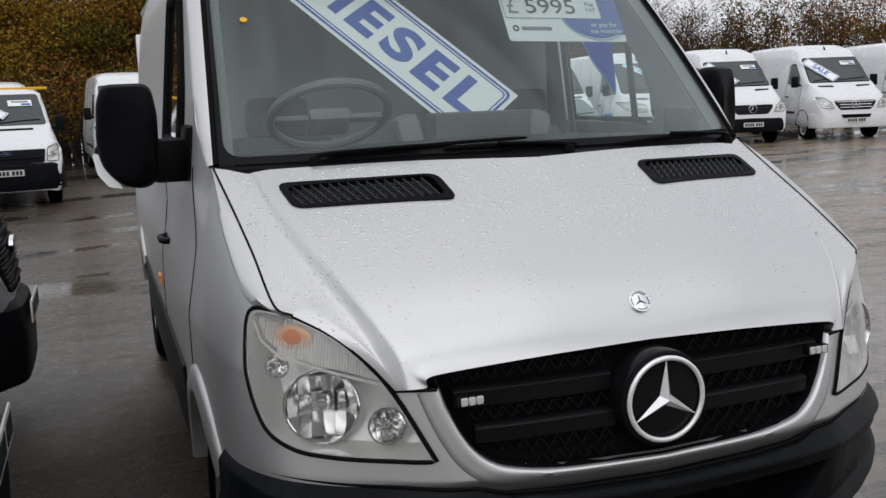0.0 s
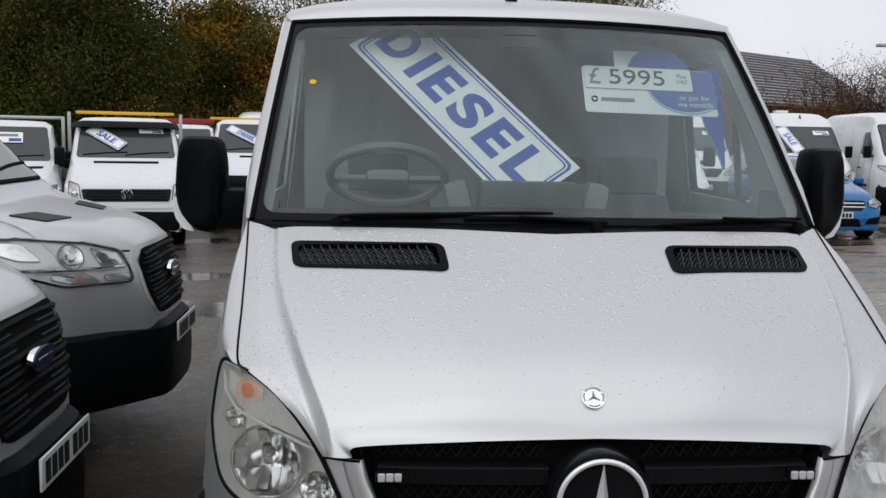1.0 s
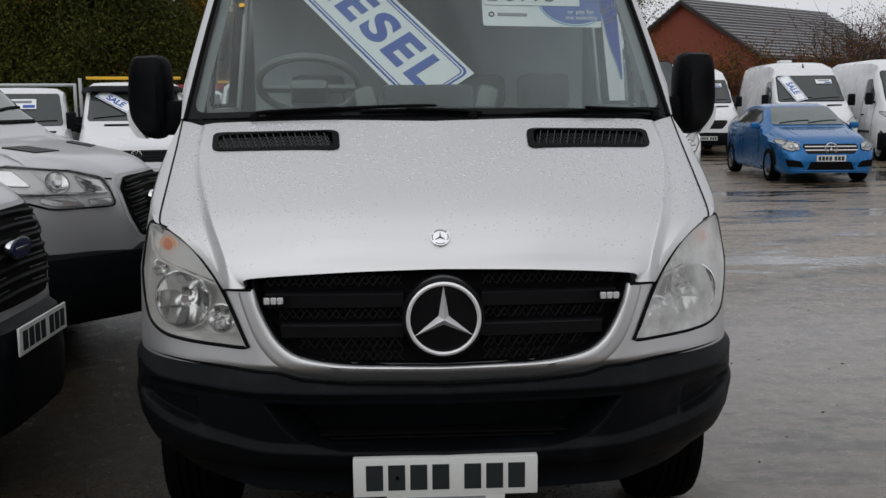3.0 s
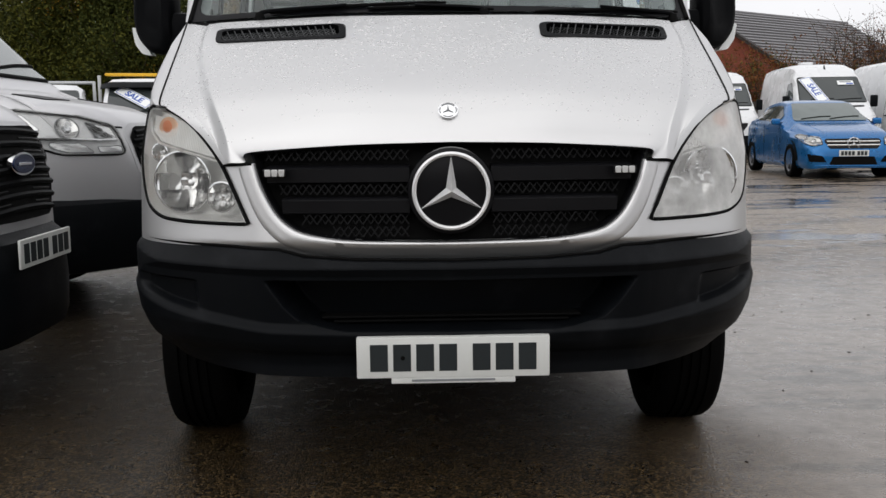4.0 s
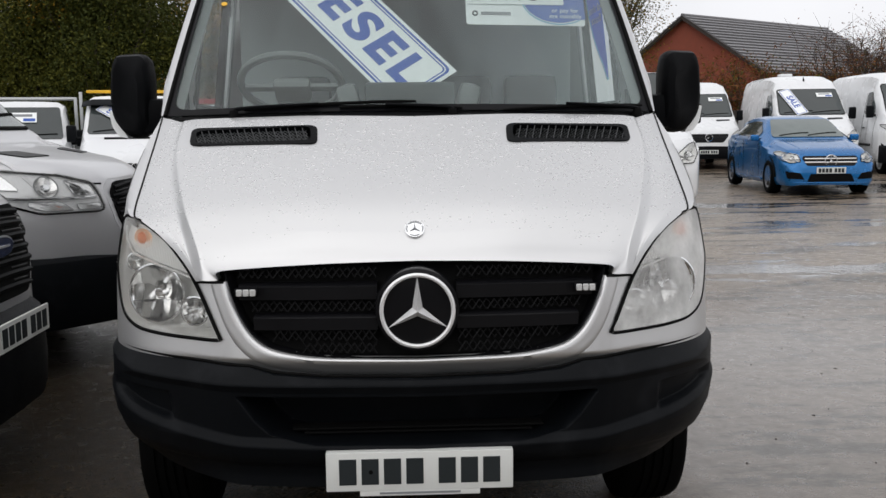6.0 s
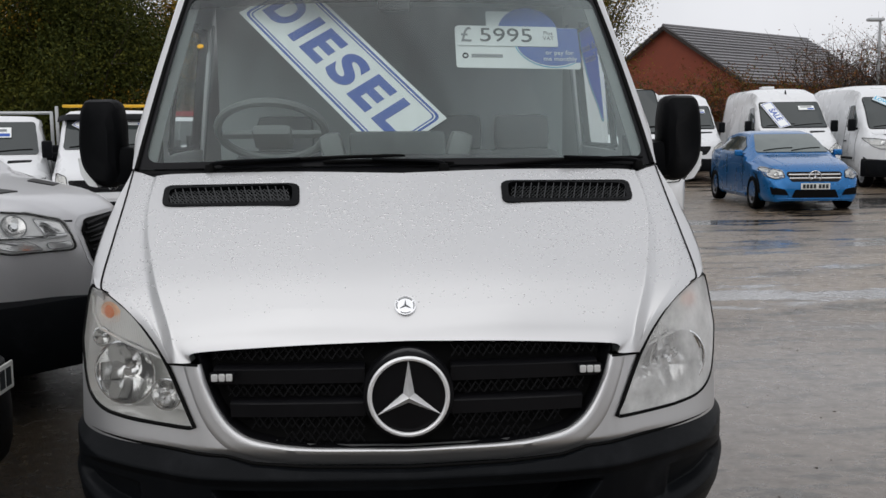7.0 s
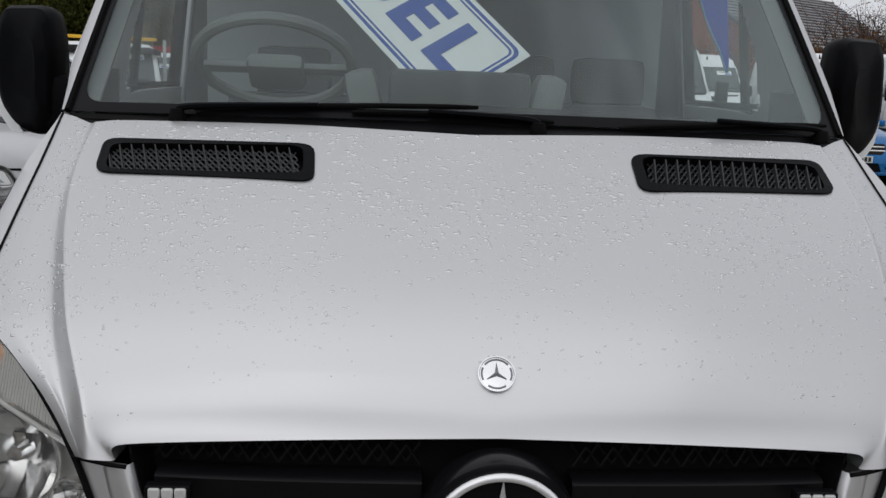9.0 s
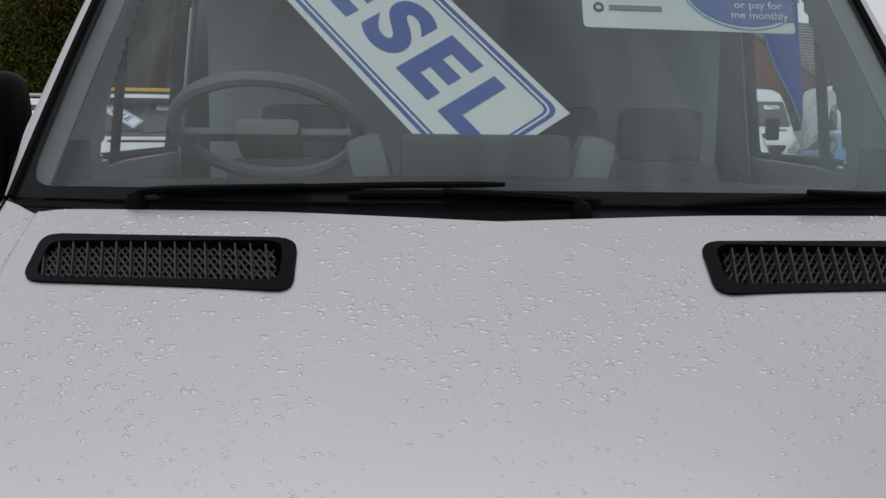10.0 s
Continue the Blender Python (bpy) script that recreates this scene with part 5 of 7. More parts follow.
for sx in (-1, 1):
    box(bm, (sx * 0.13, 0, -0.02), (0.12, 0.02, 0.035), 0.008)
bm.transform(m)
part("hub", bm, GREYTRIM, steer)
for x, w in ((-0.50, 0.46), (0.28, 0.42), (0.60, 0.36)):
    bm = bmesh.new()
    box(bm, (x, 2.10, 1.14), (w, 0.16, 0.72), 0.06, Matrix.Rotation(radians(-10), 3, "X"))
    back_part = part("seat_back", bm, CLOTH, van, "grey cloth cab seat")
    bm = bmesh.new()
    box(bm, (x, 2.17, 1.57), (0.26, 0.10, 0.17), 0.04, Matrix.Rotation(radians(-8), 3, "X"))
    part("headrest", bm, CLOTH, back_part)
for side in (-1, 1):
    bm = bmesh.new()
    box(bm, (side * 0.852, 2.19, 1.74), (0.008, 0.05, 0.66), 0.003, Matrix.Rotation(side * radians(-6.5), 3, "Y"))
    part("seat_belt", bm, BELT, van, "pale grey seat belt by the door pillar")
bm = bmesh.new()
box(bm, (0, 2.36, 1.45), (1.66, 0.03, 1.5), 0.01)
part("bulkhead", bm, PALETRIM, van)
bm = bmesh.new()
sheet(bm, [[screen(u, 0.985, -0.02) + Vector((0, dy, dz)) for u in np.linspace(-0.95, 0.95, 21)] for dy, dz in ((0, -0.0), (0.12, 0.02), (0.9, 0.06))])
thick(bm, 0.01)
part("head_lining", bm, PALETRIM, van)
bm = bmesh.new()
box(bm, (0.0, 1.47, 2.07), (0.13, 0.05, 0.05), 0.015)
part("mirror_mount", bm, DASH, van)
for side in (-1, 1):
    bm = bmesh.new()
    sheet(bm, [[screen(side * 0.985, v, -0.012), screen(side * 0.945, v, -0.03)] for v in np.linspace(0, 1, 9)])
    thick(bm, 0.01)
    part("pillar_trim", bm, GREYTRIM, van)
# yellow dot on the glass
bm = bmesh.new()
c0 = screen(-0.86, 0.622, 0.004)
disc(bm, (0, 0, 0), 0.012, 0.002, "z", 18)
bm.transform(Matrix.Translation(c0) @ Vector((0, -0.69, 0.71)).to_track_quat("Z", "Y").to_matrix().to_4x4())
part("sticker", bm, YELLOW, van, "small yellow dot sticker on the glass")

# sale signs inside the windscreen
def sheet_frame(origin, right, up):
    """The pose of a flat sign from its middle, its direction of writing and its up."""
    r = Vector(right).normalized()
    n = r.cross(Vector(up)).normalized()
    u = n.cross(r)
    m = Matrix((r, u, n)).transposed().to_4x4()
    m.translation = origin
    return m


def flat_box(name, m, w, h, material, parent, z=0.0, r=0.0, depth=0.002, at=(0, 0)):
    bm = bmesh.new()
    pts = [(-w / 2, -h / 2), (w / 2, -h / 2), (w / 2, h / 2), (-w / 2, h / 2)]
    pts = rounded(pts, r, 4) if r else [Vector(p) for p in pts]
    prism(bm, [m @ Vector((p.x + at[0], p.y + at[1], z)) for p in pts], (m.to_3x3() @ Vector((0, 0, depth))))
    return part(name, bm, material, parent, smooth=0)


def frame_line(name, m, w, h, line, material, parent, z, r):
    bm = bmesh.new()
    a = rounded([(-w / 2, -h / 2), (w / 2, -h / 2), (w / 2, h / 2), (-w / 2, h / 2)], r, 5)
    b2 = [Vector((p.x * (1 - 2 * line / w), p.y * (1 - 2 * line / h))) for p in a]
    sheet(bm, [[m @ Vector((p.x, p.y, z)) for p in a], [m @ Vector((p.x, p.y, z)) for p in b2]], close=True)
    thick(bm, 0.001)
    return part(name, bm, material, parent, smooth=0)


axis_g = Vector((0, 0.612, 0.79))
aim_dir = Vector((math.cos(radians(-52.1)), 0, 0)) + axis_g * math.sin(radians(-52.1))
up_dir = Vector((math.sin(radians(52.1)), 0, 0)) + axis_g * math.cos(radians(52.1))
sign_m = sheet_frame((-0.2125, 1.4175, 1.8405), aim_dir, up_dir)
sign = thing("sale_sign", "white board with blue letters and border propped behind the windscreen", "sign")
flat_box("board", sign_m, 0.917, 0.30, CARD, sign)
frame_line("border", sign_m, 0.887, 0.272, 0.009, INK, sign, 0.0035, 0.03)
frame_line("border", sign_m, 0.857, 0.242, 0.005, INK, sign, 0.0035, 0.022)
for ch, u0, u1 in (("D", -0.412, -0.286), ("I", -0.243, -0.202), ("E", -0.167, -0.055), ("S", -0.020, 0.104), ("E", 0.134, 0.247), ("L", 0.283, 0.392)):
    ob = letters("letter", ch, 0.2, INK, sign, Matrix(), 0.0008, 0.008)
    xs, ys = [v.co.x for v in ob.data.vertices], [v.co.y for v in ob.data.vertices]
    sx, sy = (u1 - u0) / (max(xs) - min(xs)), 0.157 / (max(ys) - min(ys))
    ob.data.transform(sign_m @ Matrix.Translation((u0, -0.072, 0.0035)) @ Matrix.Diagonal((sx, sy, 1, 1)) @ Matrix.Translation((-min(xs), -min(ys), 0)))

card_m = sheet_frame((0.485, 1.485, 1.905), (1, 0.02, -0.02), (0, 0.55, 0.83)) @ Matrix.Diagonal((1.07, 1.16, 1, 1))
price = thing("price_card", "white and blue price card hung behind the windscreen", "sign")
flat_box("backing", card_m, 0.10, 0.10, CARD, price, -0.006, 0.01, at=(-0.06, 0.11))
bm = bmesh.new()
prism(bm, [card_m @ Vector((0.045 + 0.115 * math.cos(a), 0.06 + 0.115 * math.sin(a), -0.003)) for a in np.linspace(0, math.tau, 40)[:-1]], card_m.to_3x3() @ Vector((0, 0, 0.002)))
part("blue_disc", bm, INK, price, smooth=0)
flat_box("board", card_m, 0.46, 0.175, CARD, price, 0.0, 0.012)
bm = bmesh.new()
blob = [(0.232, 0.085), (0.232, -0.06)] + [(0.13 + 0.135 * math.cos(a), 0.03 + 0.105 * math.sin(a)) for a in np.linspace(radians(-60), radians(-190), 16)] + [(0.0, 0.085)]
prism(bm, [card_m @ Vector((x, z, 0.003)) for x, z in blob], card_m.to_3x3() @ Vector((0, 0, 0.0008)))
part("blue_field", bm, INK, price, smooth=0)
bm = bmesh.new()
arc = [(0.13 + 0.14 * math.cos(a), 0.03 + 0.112 * math.sin(a)) for a in np.linspace(radians(-55), radians(-170), 16)]
tube(bm, [card_m @ Vector((x, z, 0.003)) for x, z in arc], 0.0025, 4)
part("cyan_edge", bm, CYAN, price)
flat_box("price_strip", card_m, 0.375, 0.085, CARD, price, 0.005, 0.008, at=(-0.035, 0.045))
letters("pound_sign", "£", 0.088, GREYINK, price, card_m @ Matrix.Translation((-0.190, 0.045, 0.0085)), 0.0006, 0.0)
letters("price", "5995", 0.082, BLACKINK, price, card_m @ Matrix.Translation((-0.04, 0.045, 0.0085)), 0.0006, 0.0, 1.25)
letters("small_print", "Plus\nVAT", 0.022, GREYINK, price, card_m @ Matrix.Translation((0.118, 0.048, 0.0085)), 0.0006)
letters("small_print", "or pay for\nme monthly", 0.026, CARD, price, card_m @ Matrix.Translation((0.155, -0.035, 0.0055)), 0.0006)
flat_box("maker_bar", card_m, 0.115, 0.012, GREYINK, price, 0.003, at=(-0.115, -0.038))
bm = bmesh.new()
torus(bm, (-0.195, -0.038, 0.0035), 0.009, 0.003, "z", 20, 5)
bm.transform(card_m)
part("maker_mark", bm, BLACKINK, price)

flag_m = sheet_frame((0.8945, 2.02, 1.84), (0, -1, 0), (-0.112, 0, 1))
flag = thing("finance_flag", "blue leaf-shaped sticker with white writing on the passenger window", "sign")
bm = bmesh.new()
leaf = [Vector((0.35 * p.x, 0.42 * p.y)) for p in spline([(0.5, 0.5, 0), (0.5, 0.1, 0), (0.49, -0.5, 0), (0.28, -0.36, 0), (-0.08, -0.10, 0), (-0.34, 0.22, 0), (-0.44, 0.5, 0)], 6)]
prism(bm, [flag_m @ Vector((p.x, p.y, 0)) for p in leaf], flag_m.to_3x3() @ Vector((0, 0, 0.001)))
part("blue_leaf", bm, FLAGBLUE, flag, smooth=0)
bm = bmesh.new()
tube(bm, [flag_m @ Vector((p.x - 0.004, p.y - 0.004, 0.001)) for p in leaf[12:]], 0.004, 4)
part("cyan_edge", bm, CYAN, flag)
letters("lettering", "Ask about\nfinance", 0.050, CARD, flag, flag_m @ Matrix.Translation((0.045, 0.085, 0.004)) @ Matrix.Rotation(math.pi, 4, "Y"), 0.0005, 0.0, 1.5)

# rain drops on the bonnet
rng = random.Random(7)
bm = bmesh.new()
drops = []
for k in range(13000):
    x, y = rng.uniform(-0.86, 0.86), rng.uniform(0.13, 0.96)
    if 0.6 * noise.noise(Vector((x * 5, y * 5, 3))) + rng.uniform(-0.45, 0.55) < 0.36 * (1 - smoothstep(0.12, 0.42, y)):
        continue
    if y > lerp_table(abs(x), [0, 0.32, 0.6, 0.79, 0.9], [0.72, 0.75, 0.83, 0.92, 0.97]) or (0.29 < abs(x) < 0.79 and 0.54 + (abs(x) - 0.3) * 0.22 < y < 0.70 + (abs(x) - 0.3) * 0.22):
        continue
    if bonnet_tree.ray_cast(Vector((x, y, 3)), Vector((0, 0, -1)))[0] is None:
        continue
    hit, n = on_bonnet(x, y)
    r = rng.choice((0.0011, 0.0014, 0.0018, 0.0022, 0.0026, 0.0031, 0.0040)) * (0.5 + 0.5 * smoothstep(0.15, 0.42, y))
    wide, ragged = rng.uniform(0.9, 2.4), [rng.uniform(0.72, 1.2) for _ in range(8)]
    m = Matrix.Translation(hit) @ n.to_track_quat("Z", "Y").to_matrix().to_4x4() @ Matrix.Rotation(rng.uniform(-0.5, 0.5), 4, "Z") @ Matrix.Diagonal((r * wide, r, r * 0.36, 1))
    rings = [[bm.verts.new(m @ Vector((q * ragged[a] * math.cos(a * math.tau / 8), q * ragged[a] * math.sin(a * math.tau / 8), h))) for a in range(8)] for q, h in ((1.0, 0.0), (0.88, 0.5), (0.5, 0.86))]
    tip = bm.verts.new(m @ Vector((0, 0, 1)))
    for a in range(8):
        b3 = (a + 1) % 8
        bm.faces.new((rings[0][a], rings[0][b3], rings[1][b3], rings[1][a]))
        bm.faces.new((rings[1][a], rings[1][b3], rings[2][b3], rings[2][a]))
        bm.faces.new((rings[2][a], rings[2][b3], tip))
part("rain_drops", bm, WATER, None, "clear beads of rain water on the silver bonnet", 60, "water drops", kind="stuff")

# ---- other vehicles ----
def section(y, zb, zt, w, wt, r, crown, n=20):
    """Half of a body's cross section, from its sill up to the middle of its top."""
    zm = min(1.0, zt - r - 0.05)
    zm = max(zm, zb + 0.14)
    pts = [(w * 0.93, y, zb), (w * 0.985, y, zb + 0.06), (w, y, zb + 0.13), (w, y, max(zm, zb + 0.14)), ((w + wt) / 2 + 0.01, y, (zm + zt - r) / 2), (wt, y, zt - r), (wt - 0.3 * r, y, zt - 0.28 * r), (wt - r, y, zt + crown * 0.3), (wt * 0.5, y, zt + crown * 0.8), (0, y, zt + crown)]
    return at_even(spline(pts, 5, 0.35), n)


def body_shell(bm, stations, crown=0.03):
    """A lofted body; stations of (y, sill, top, half width, half width at the top, shoulder radius)."""
    rows = [section(*s, crown) for s in stations]
    cols = [spline([row[k] for row in rows], 4, 0.30) for k in range(len(rows[0]))]
    full = []
    for j in range(len(cols[0])):
        half = [cols[k][j] for k in range(len(cols))]
        full.append([Vector((-p.x, p.y, p.z)) for p in half] + half[-2::-1])
    made = sheet(bm, full)
    bm.faces.new(made[0])
    bm.faces.new(made[-1])
    bmesh.ops.recalc_face_normals(bm, faces=bm.faces[:])
    return bm


class Body:
    """A vehicle's shell, on which glass, lamps and trim are laid."""

    def __init__(self, name, label, category, m, stations, paint, crown=0.03, group=""):
        self.root = thing(name, label, category, m, group)
        bm = bmesh.new()
        body_shell(bm, stations, crown)
        self.tree = BVHTree.FromBMesh(bm)
        part("body", bm, paint, self.root, smooth=38)

    def front(self, x, z, lift=0.0):
        hit, n, _, _ = self.tree.ray_cast(Vector((x, -2, z)), Vector((0, 1, 0)))
        if hit is None:
            hit, n, _, _ = self.tree.find_nearest(Vector((x, 0.5, z)))
        n = n if n.y < 0 else -n
        return hit + n * lift

    def side(self, y, z, lift=0.0, side=1):
        hit, n, _, _ = self.tree.ray_cast(Vector((side * 3, y, z)), Vector((-side, 0, 0)))
        if hit is None:
            hit, n, _, _ = self.tree.find_nearest(Vector((side, y, z)))
        n = n if n.x * side > 0 else -n
        return hit + n * lift

    def top(self, x, y, lift=0.0):
        hit, n, _, _ = self.tree.ray_cast(Vector((x, y, 6)), Vector((0, 0, -1)))
        n = n if n.z > 0 else -n
        return hit + n * lift

    def on_front(self, name, poly, material, lift=0.006, r=0.02, rings=3, label="", parent=None, step=0.06, skirt=0.012):
        bm = bmesh.new()
        panel(bm, dense(rounded(poly, r), step), lambda u, v, w: self.front(u, v, lift + w), rings, skirt)
        return part(name, bm, material, parent or self.root, label)

    def on_side(self, name, poly, material, side, lift=0.006, r=0.04, rings=3, label="", parent=None):
        bm = bmesh.new()
        panel(bm, dense(rounded(poly, r), 0.05), lambda u, v, w: self.side(u, v, lift + w, side), rings, 0.012)
        return part(name, bm, material, parent or self.root, label)

    def on_top(self, name, poly, material, lift=0.006, r=0.02, label="", parent=None):
        bm = bmesh.new()
        panel(bm, dense(rounded(poly, r), 0.06), lambda u, v, w: self.top(u, v, lift + w), 2, 0.012)
        return part(name, bm, material, parent or self.root, label)

    def line(self, name, pts, r, material, how="side", side=1, lift=0.0, parent=None, close=False):
        bm = bmesh.new()
        f = {"side": lambda u, v: self.side(u, v, lift, side), "front": lambda u, v: self.front(u, v, lift), "top": lambda u, v: self.top(u, v, lift)}[how]
        tube(bm, [f(*p) for p in pts], r, 6, close)
        return part(name, bm, material, parent or self.root)

    def plate(self, z, y=None, w=0.52):
        y = self.front(0, z).y - 0.012 if y is None else y
        bm = bmesh.new()
        box(bm, (0, y, z), (w, 0.01, 0.111), 0.003, seg=1)
        p = part("number_plate", bm, PLATE, self.root)
        for x in (-0.2, -0.137, -0.074, -0.011, 0.083, 0.146, 0.209):
            bm = bmesh.new()
            box(bm, (x * w / 0.52 - 0.004, y - 0.006, z), (0.047, 0.003, 0.074))
            part("plate_bar", bm, BLACKINK, p)
        return p

    def bumper(self, plan, z0, z1, material, label="", out=0.02):
        """A bumper round the nose: half plan of (x, y) from the middle outwards."""
        line = [Vector((p.x, p.y, 0)) for p in spline([(x, y, 0) for x, y in plan], 6)]
        line = [Vector((-p.x, p.y, 0)) for p in line[:0:-1]] + line
        bm = bmesh.new()
        rows = []
        for f, o in ((0.0, 0.06), (0.03, 0.015), (0.15, 0.0), (0.45, -0.006), (0.75, 0.0), (0.92, 0.012), (1.0, 0.05)):
            rows.append([Vector((p.x * (1 - o * 0.6), p.y + o, z0 + (z1 - z0) * f)) for p in line])
        sheet(bm, rows)
        thick(bm, 0.006)
        return part("bumper", bm, material, self.root, label, 30)

    def mirror(self, x, y, z, material, size=(0.17, 0.13, 0.30)):
        for side in (-1, 1):
            bm = bmesh.new()
            box(bm, (side * (x + size[0] / 2), y, z), size, min(size) * 0.3, seg=3)
            ob = part("door_mirror", bm, material, self.root)
            bm = bmesh.new()
            box(bm, (side * (x - 0.03), y + 0.02, z - size[2] * 0.3), (0.12, 0.06, 0.06), 0.015)
            part("arm", bm, PLASTIC, ob)

    def sign(self, text, x, z, length=0.85, height=0.22, tilt=-45, ink=INK, lift=0.012):
        """A lettered board lying against the windscreen, as a thing of its own."""
        c, a, b2 = self.front(x, z, lift), self.front(x + 0.1, z, lift), self.front(x, z + 0.1, lift)
        m = sheet_frame(c, a - c, b2 - c) @ Matrix.Rotation(radians(tilt), 4, "Z") @ Matrix.Translation((0, 0, 0.03))
        m = self.root.matrix_world @ m
        board = thing("sale_sign", "white lettered sale board against a windscreen", "sign", group="windscreen sale boards")
        flat_box("board", m, length, height, CARD, board)
        frame_line("border", m, length * 0.96, height * 0.88, height * 0.05, ink, board, 0.003, 0.02)
        letters("lettering", text, height * 0.72, ink, board, m @ Matrix.Translation((0, 0, 0.003)), 0.0006, 0.006)

    def notice(self, x, z, w=0.42, h=0.20):
        c, a, b2 = self.front(x, z, 0.01), self.front(x + 0.1, z, 0.01), self.front(x, z + 0.1, 0.01)
        m = self.root.matrix_world @ sheet_frame(c, a - c, b2 - c) @ Matrix.Translation((0, 0, 0.02))
        card = thing("price_card", "white price card behind a windscreen", "sign", group="windscreen price cards")
        flat_box("board", m, w, h, CARD, card)
        flat_box("print_bar", m, w * 0.7, h * 0.25, GREYINK, card, 0.003, at=(0, h * 0.2))
        flat_box("print_bar", m, w * 0.4, h * 0.3, INK, card, 0.003, at=(w * 0.25, -h * 0.25))

    def star_badge(self, z, r, parent=None):
        y = self.front(0, z).y
        bm = bmesh.new()
        torus(bm, (0, y - 0.03, z), r, r * 0.09, "y", 32, 6)
        ob = part("star_emblem", bm, CHROME, parent or self.root)
        bm = bmesh.new()
        star(bm, r * 0.97, r * 0.16, r * 0.2, Matrix.Translation((0, y - 0.03, z)) @ Matrix.Rotation(radians(90), 4, "X"))
        part("star", bm, CHROME, ob, smooth=0)
        return ob

    def oval_badge(self, z, w, parent=None):
        y = self.front(0, z).y
        bm = bmesh.new()
        disc(bm, (0, 0, 0), 1.0, 0.02, "y", 36)
        bm.transform(Matrix.Translation((0, y - 0.035, z)) @ Matrix.Diagonal((w / 2, 1, w * 0.2, 1)))
        ob = part("badge", bm, CHROME, parent or self.root, "blue oval badge with a chrome edge")
        bm = bmesh.new()
        disc(bm, (0, 0, 0), 1.0, 0.02, "y", 36)
        bm.transform(Matrix.Translation((0, y - 0.039, z)) @ Matrix.Diagonal((w * 0.45, 1, w * 0.165, 1)))
        part("badge_field", bm, BADGEBLUE, ob)
        bm = bmesh.new()
        box(bm, (0, y - 0.051, z), (w * 0.55, 0.004, w * 0.05), 0.001, seg=1)
        part("badge_bar", bm, CHROME, ob)

    def roundel(self, z, r):
        y = self.front(0, z).y
        bm = bmesh.new()
        torus(bm, (0, y - 0.03, z), r, r * 0.1, "y", 32, 6)
        ob = part("badge", bm, CHROME, self.root, "round chrome badge")
        bm = bmesh.new()
        tube(bm, [(-r * 0.75, y - 0.03, z + r * 0.6), (-r * 0.3, y - 0.03, z - r * 0.7), (0, y - 0.03, z), (r * 0.3, y - 0.03, z - r * 0.7), (r * 0.75, y - 0.03, z + r * 0.6)], r * 0.09, 6)
        tube(bm, [(-r * 0.35, y - 0.03, z + r * 0.9), (0, y - 0.03, z + r * 0.15), (r * 0.35, y - 0.03, z + r * 0.9)], r * 0.09, 6)
        part("badge_strokes", bm, CHROME, ob)

    def wipers(self, z, spread=0.7):
        for x0, x1 in ((-spread, 0.02), (-0.02, spread)):
            self.line("wiper", [(x0 + (x1 - x0) * k / 6, z + 0.05 * math.sin(k / 6 * 1.6)) for k in range(7)], 0.011, SEAL, "front", lift=0.018)


def lamp_unit(body, poly, bulbs, label="clear headlamp", base=None, inner=()):
    """A pair of headlamps: bowl, reflectors, seal and lens."""
    for side in (-1, 1):
        p2 = [(side * x, z) for x, z in poly]
        ob = body.on_front("headlamp", p2, base or HOUSING, 0.002, 0.03, 4, label, step=0.04)
        for x, z, r in bulbs:
            c = body.front(side * x, z, 0.012)
            n = (body.front(side * x, z, 0.1) - body.front(side * x, z, 0.0)).normalized()
            m = Matrix.Translation(c) @ n.to_track_quat("Z", "Y").to_matrix().to_4x4()
            bm = bmesh.new()
            lathe(bm, [(0.0, r), (-0.002, r * 0.92), (-0.007, r * 0.55), (-0.008, 0.001)], (0, 0, 0), "z", 24)
            bm.transform(m)
            part("reflector", bm, REFLECTOR, ob)
            bm = bmesh.new()
            torus(bm, (0, 0, 0.0), r, 0.004, "z", 24, 6)
            bm.transform(m)
            part("rim", bm, GREYINK, ob)
            bm = bmesh.new()
            disc(bm, (0, 0, 0.0), r * 0.4, 0.010, "z", 20, r * 0.28)
            bm.transform(m)
            part("bulb", bm, CHROME, ob)
        if inner:
            for name, shape, lift in inner:
                body.on_front(name, [(side * x, z) for x, z in shape], CHROME, lift, 0.012, 3, parent=ob, step=0.03, skirt=0.02)
                body.line("edge_gap", [(q.x, q.y) for q in dense(rounded([(side * x, z) for x, z in shape], 0.012), 0.03)], 0.0022, GREYINK, "front", lift=lift - 0.001, parent=ob, close=True)
        xs, zs2 = [x for x, z in poly], [z for x, z in poly]
        lo, hi, zm = min(xs), max(xs), min(zs2) + 0.30 * (max(zs2) - min(zs2))
        body.line("light_guide", [(side * (lo + (hi - lo) * f), zm + 0.10 * (max(zs2) - min(zs2)) * f * f) for f in (0.05, 0.25, 0.45, 0.65, 0.82)], 0.010, CHROME, "front", lift=0.014, parent=ob)
        if not inner:
            body.line("lower_trim", [(side * (lo + (hi - lo) * f), zm - 0.10 * (max(zs2) - min(zs2)) + 0.12 * (max(zs2) - min(zs2)) * f * f) for f in (0.05, 0.25, 0.45, 0.62)], 0.005, HOUSING, "front", lift=0.008, parent=ob)
        lens = body.on_front("lens", p2, LENS, 0.030, 0.03, 4, parent=ob, step=0.04, skirt=0.02)
        lens.visible_shadow = False
        out = rounded(p2, 0.03)
        body.line("lamp_seal", [(q.x, q.y) for q in dense(out, 0.05)], 0.0065, SEAL, "front", lift=0.008, parent=ob, close=True)


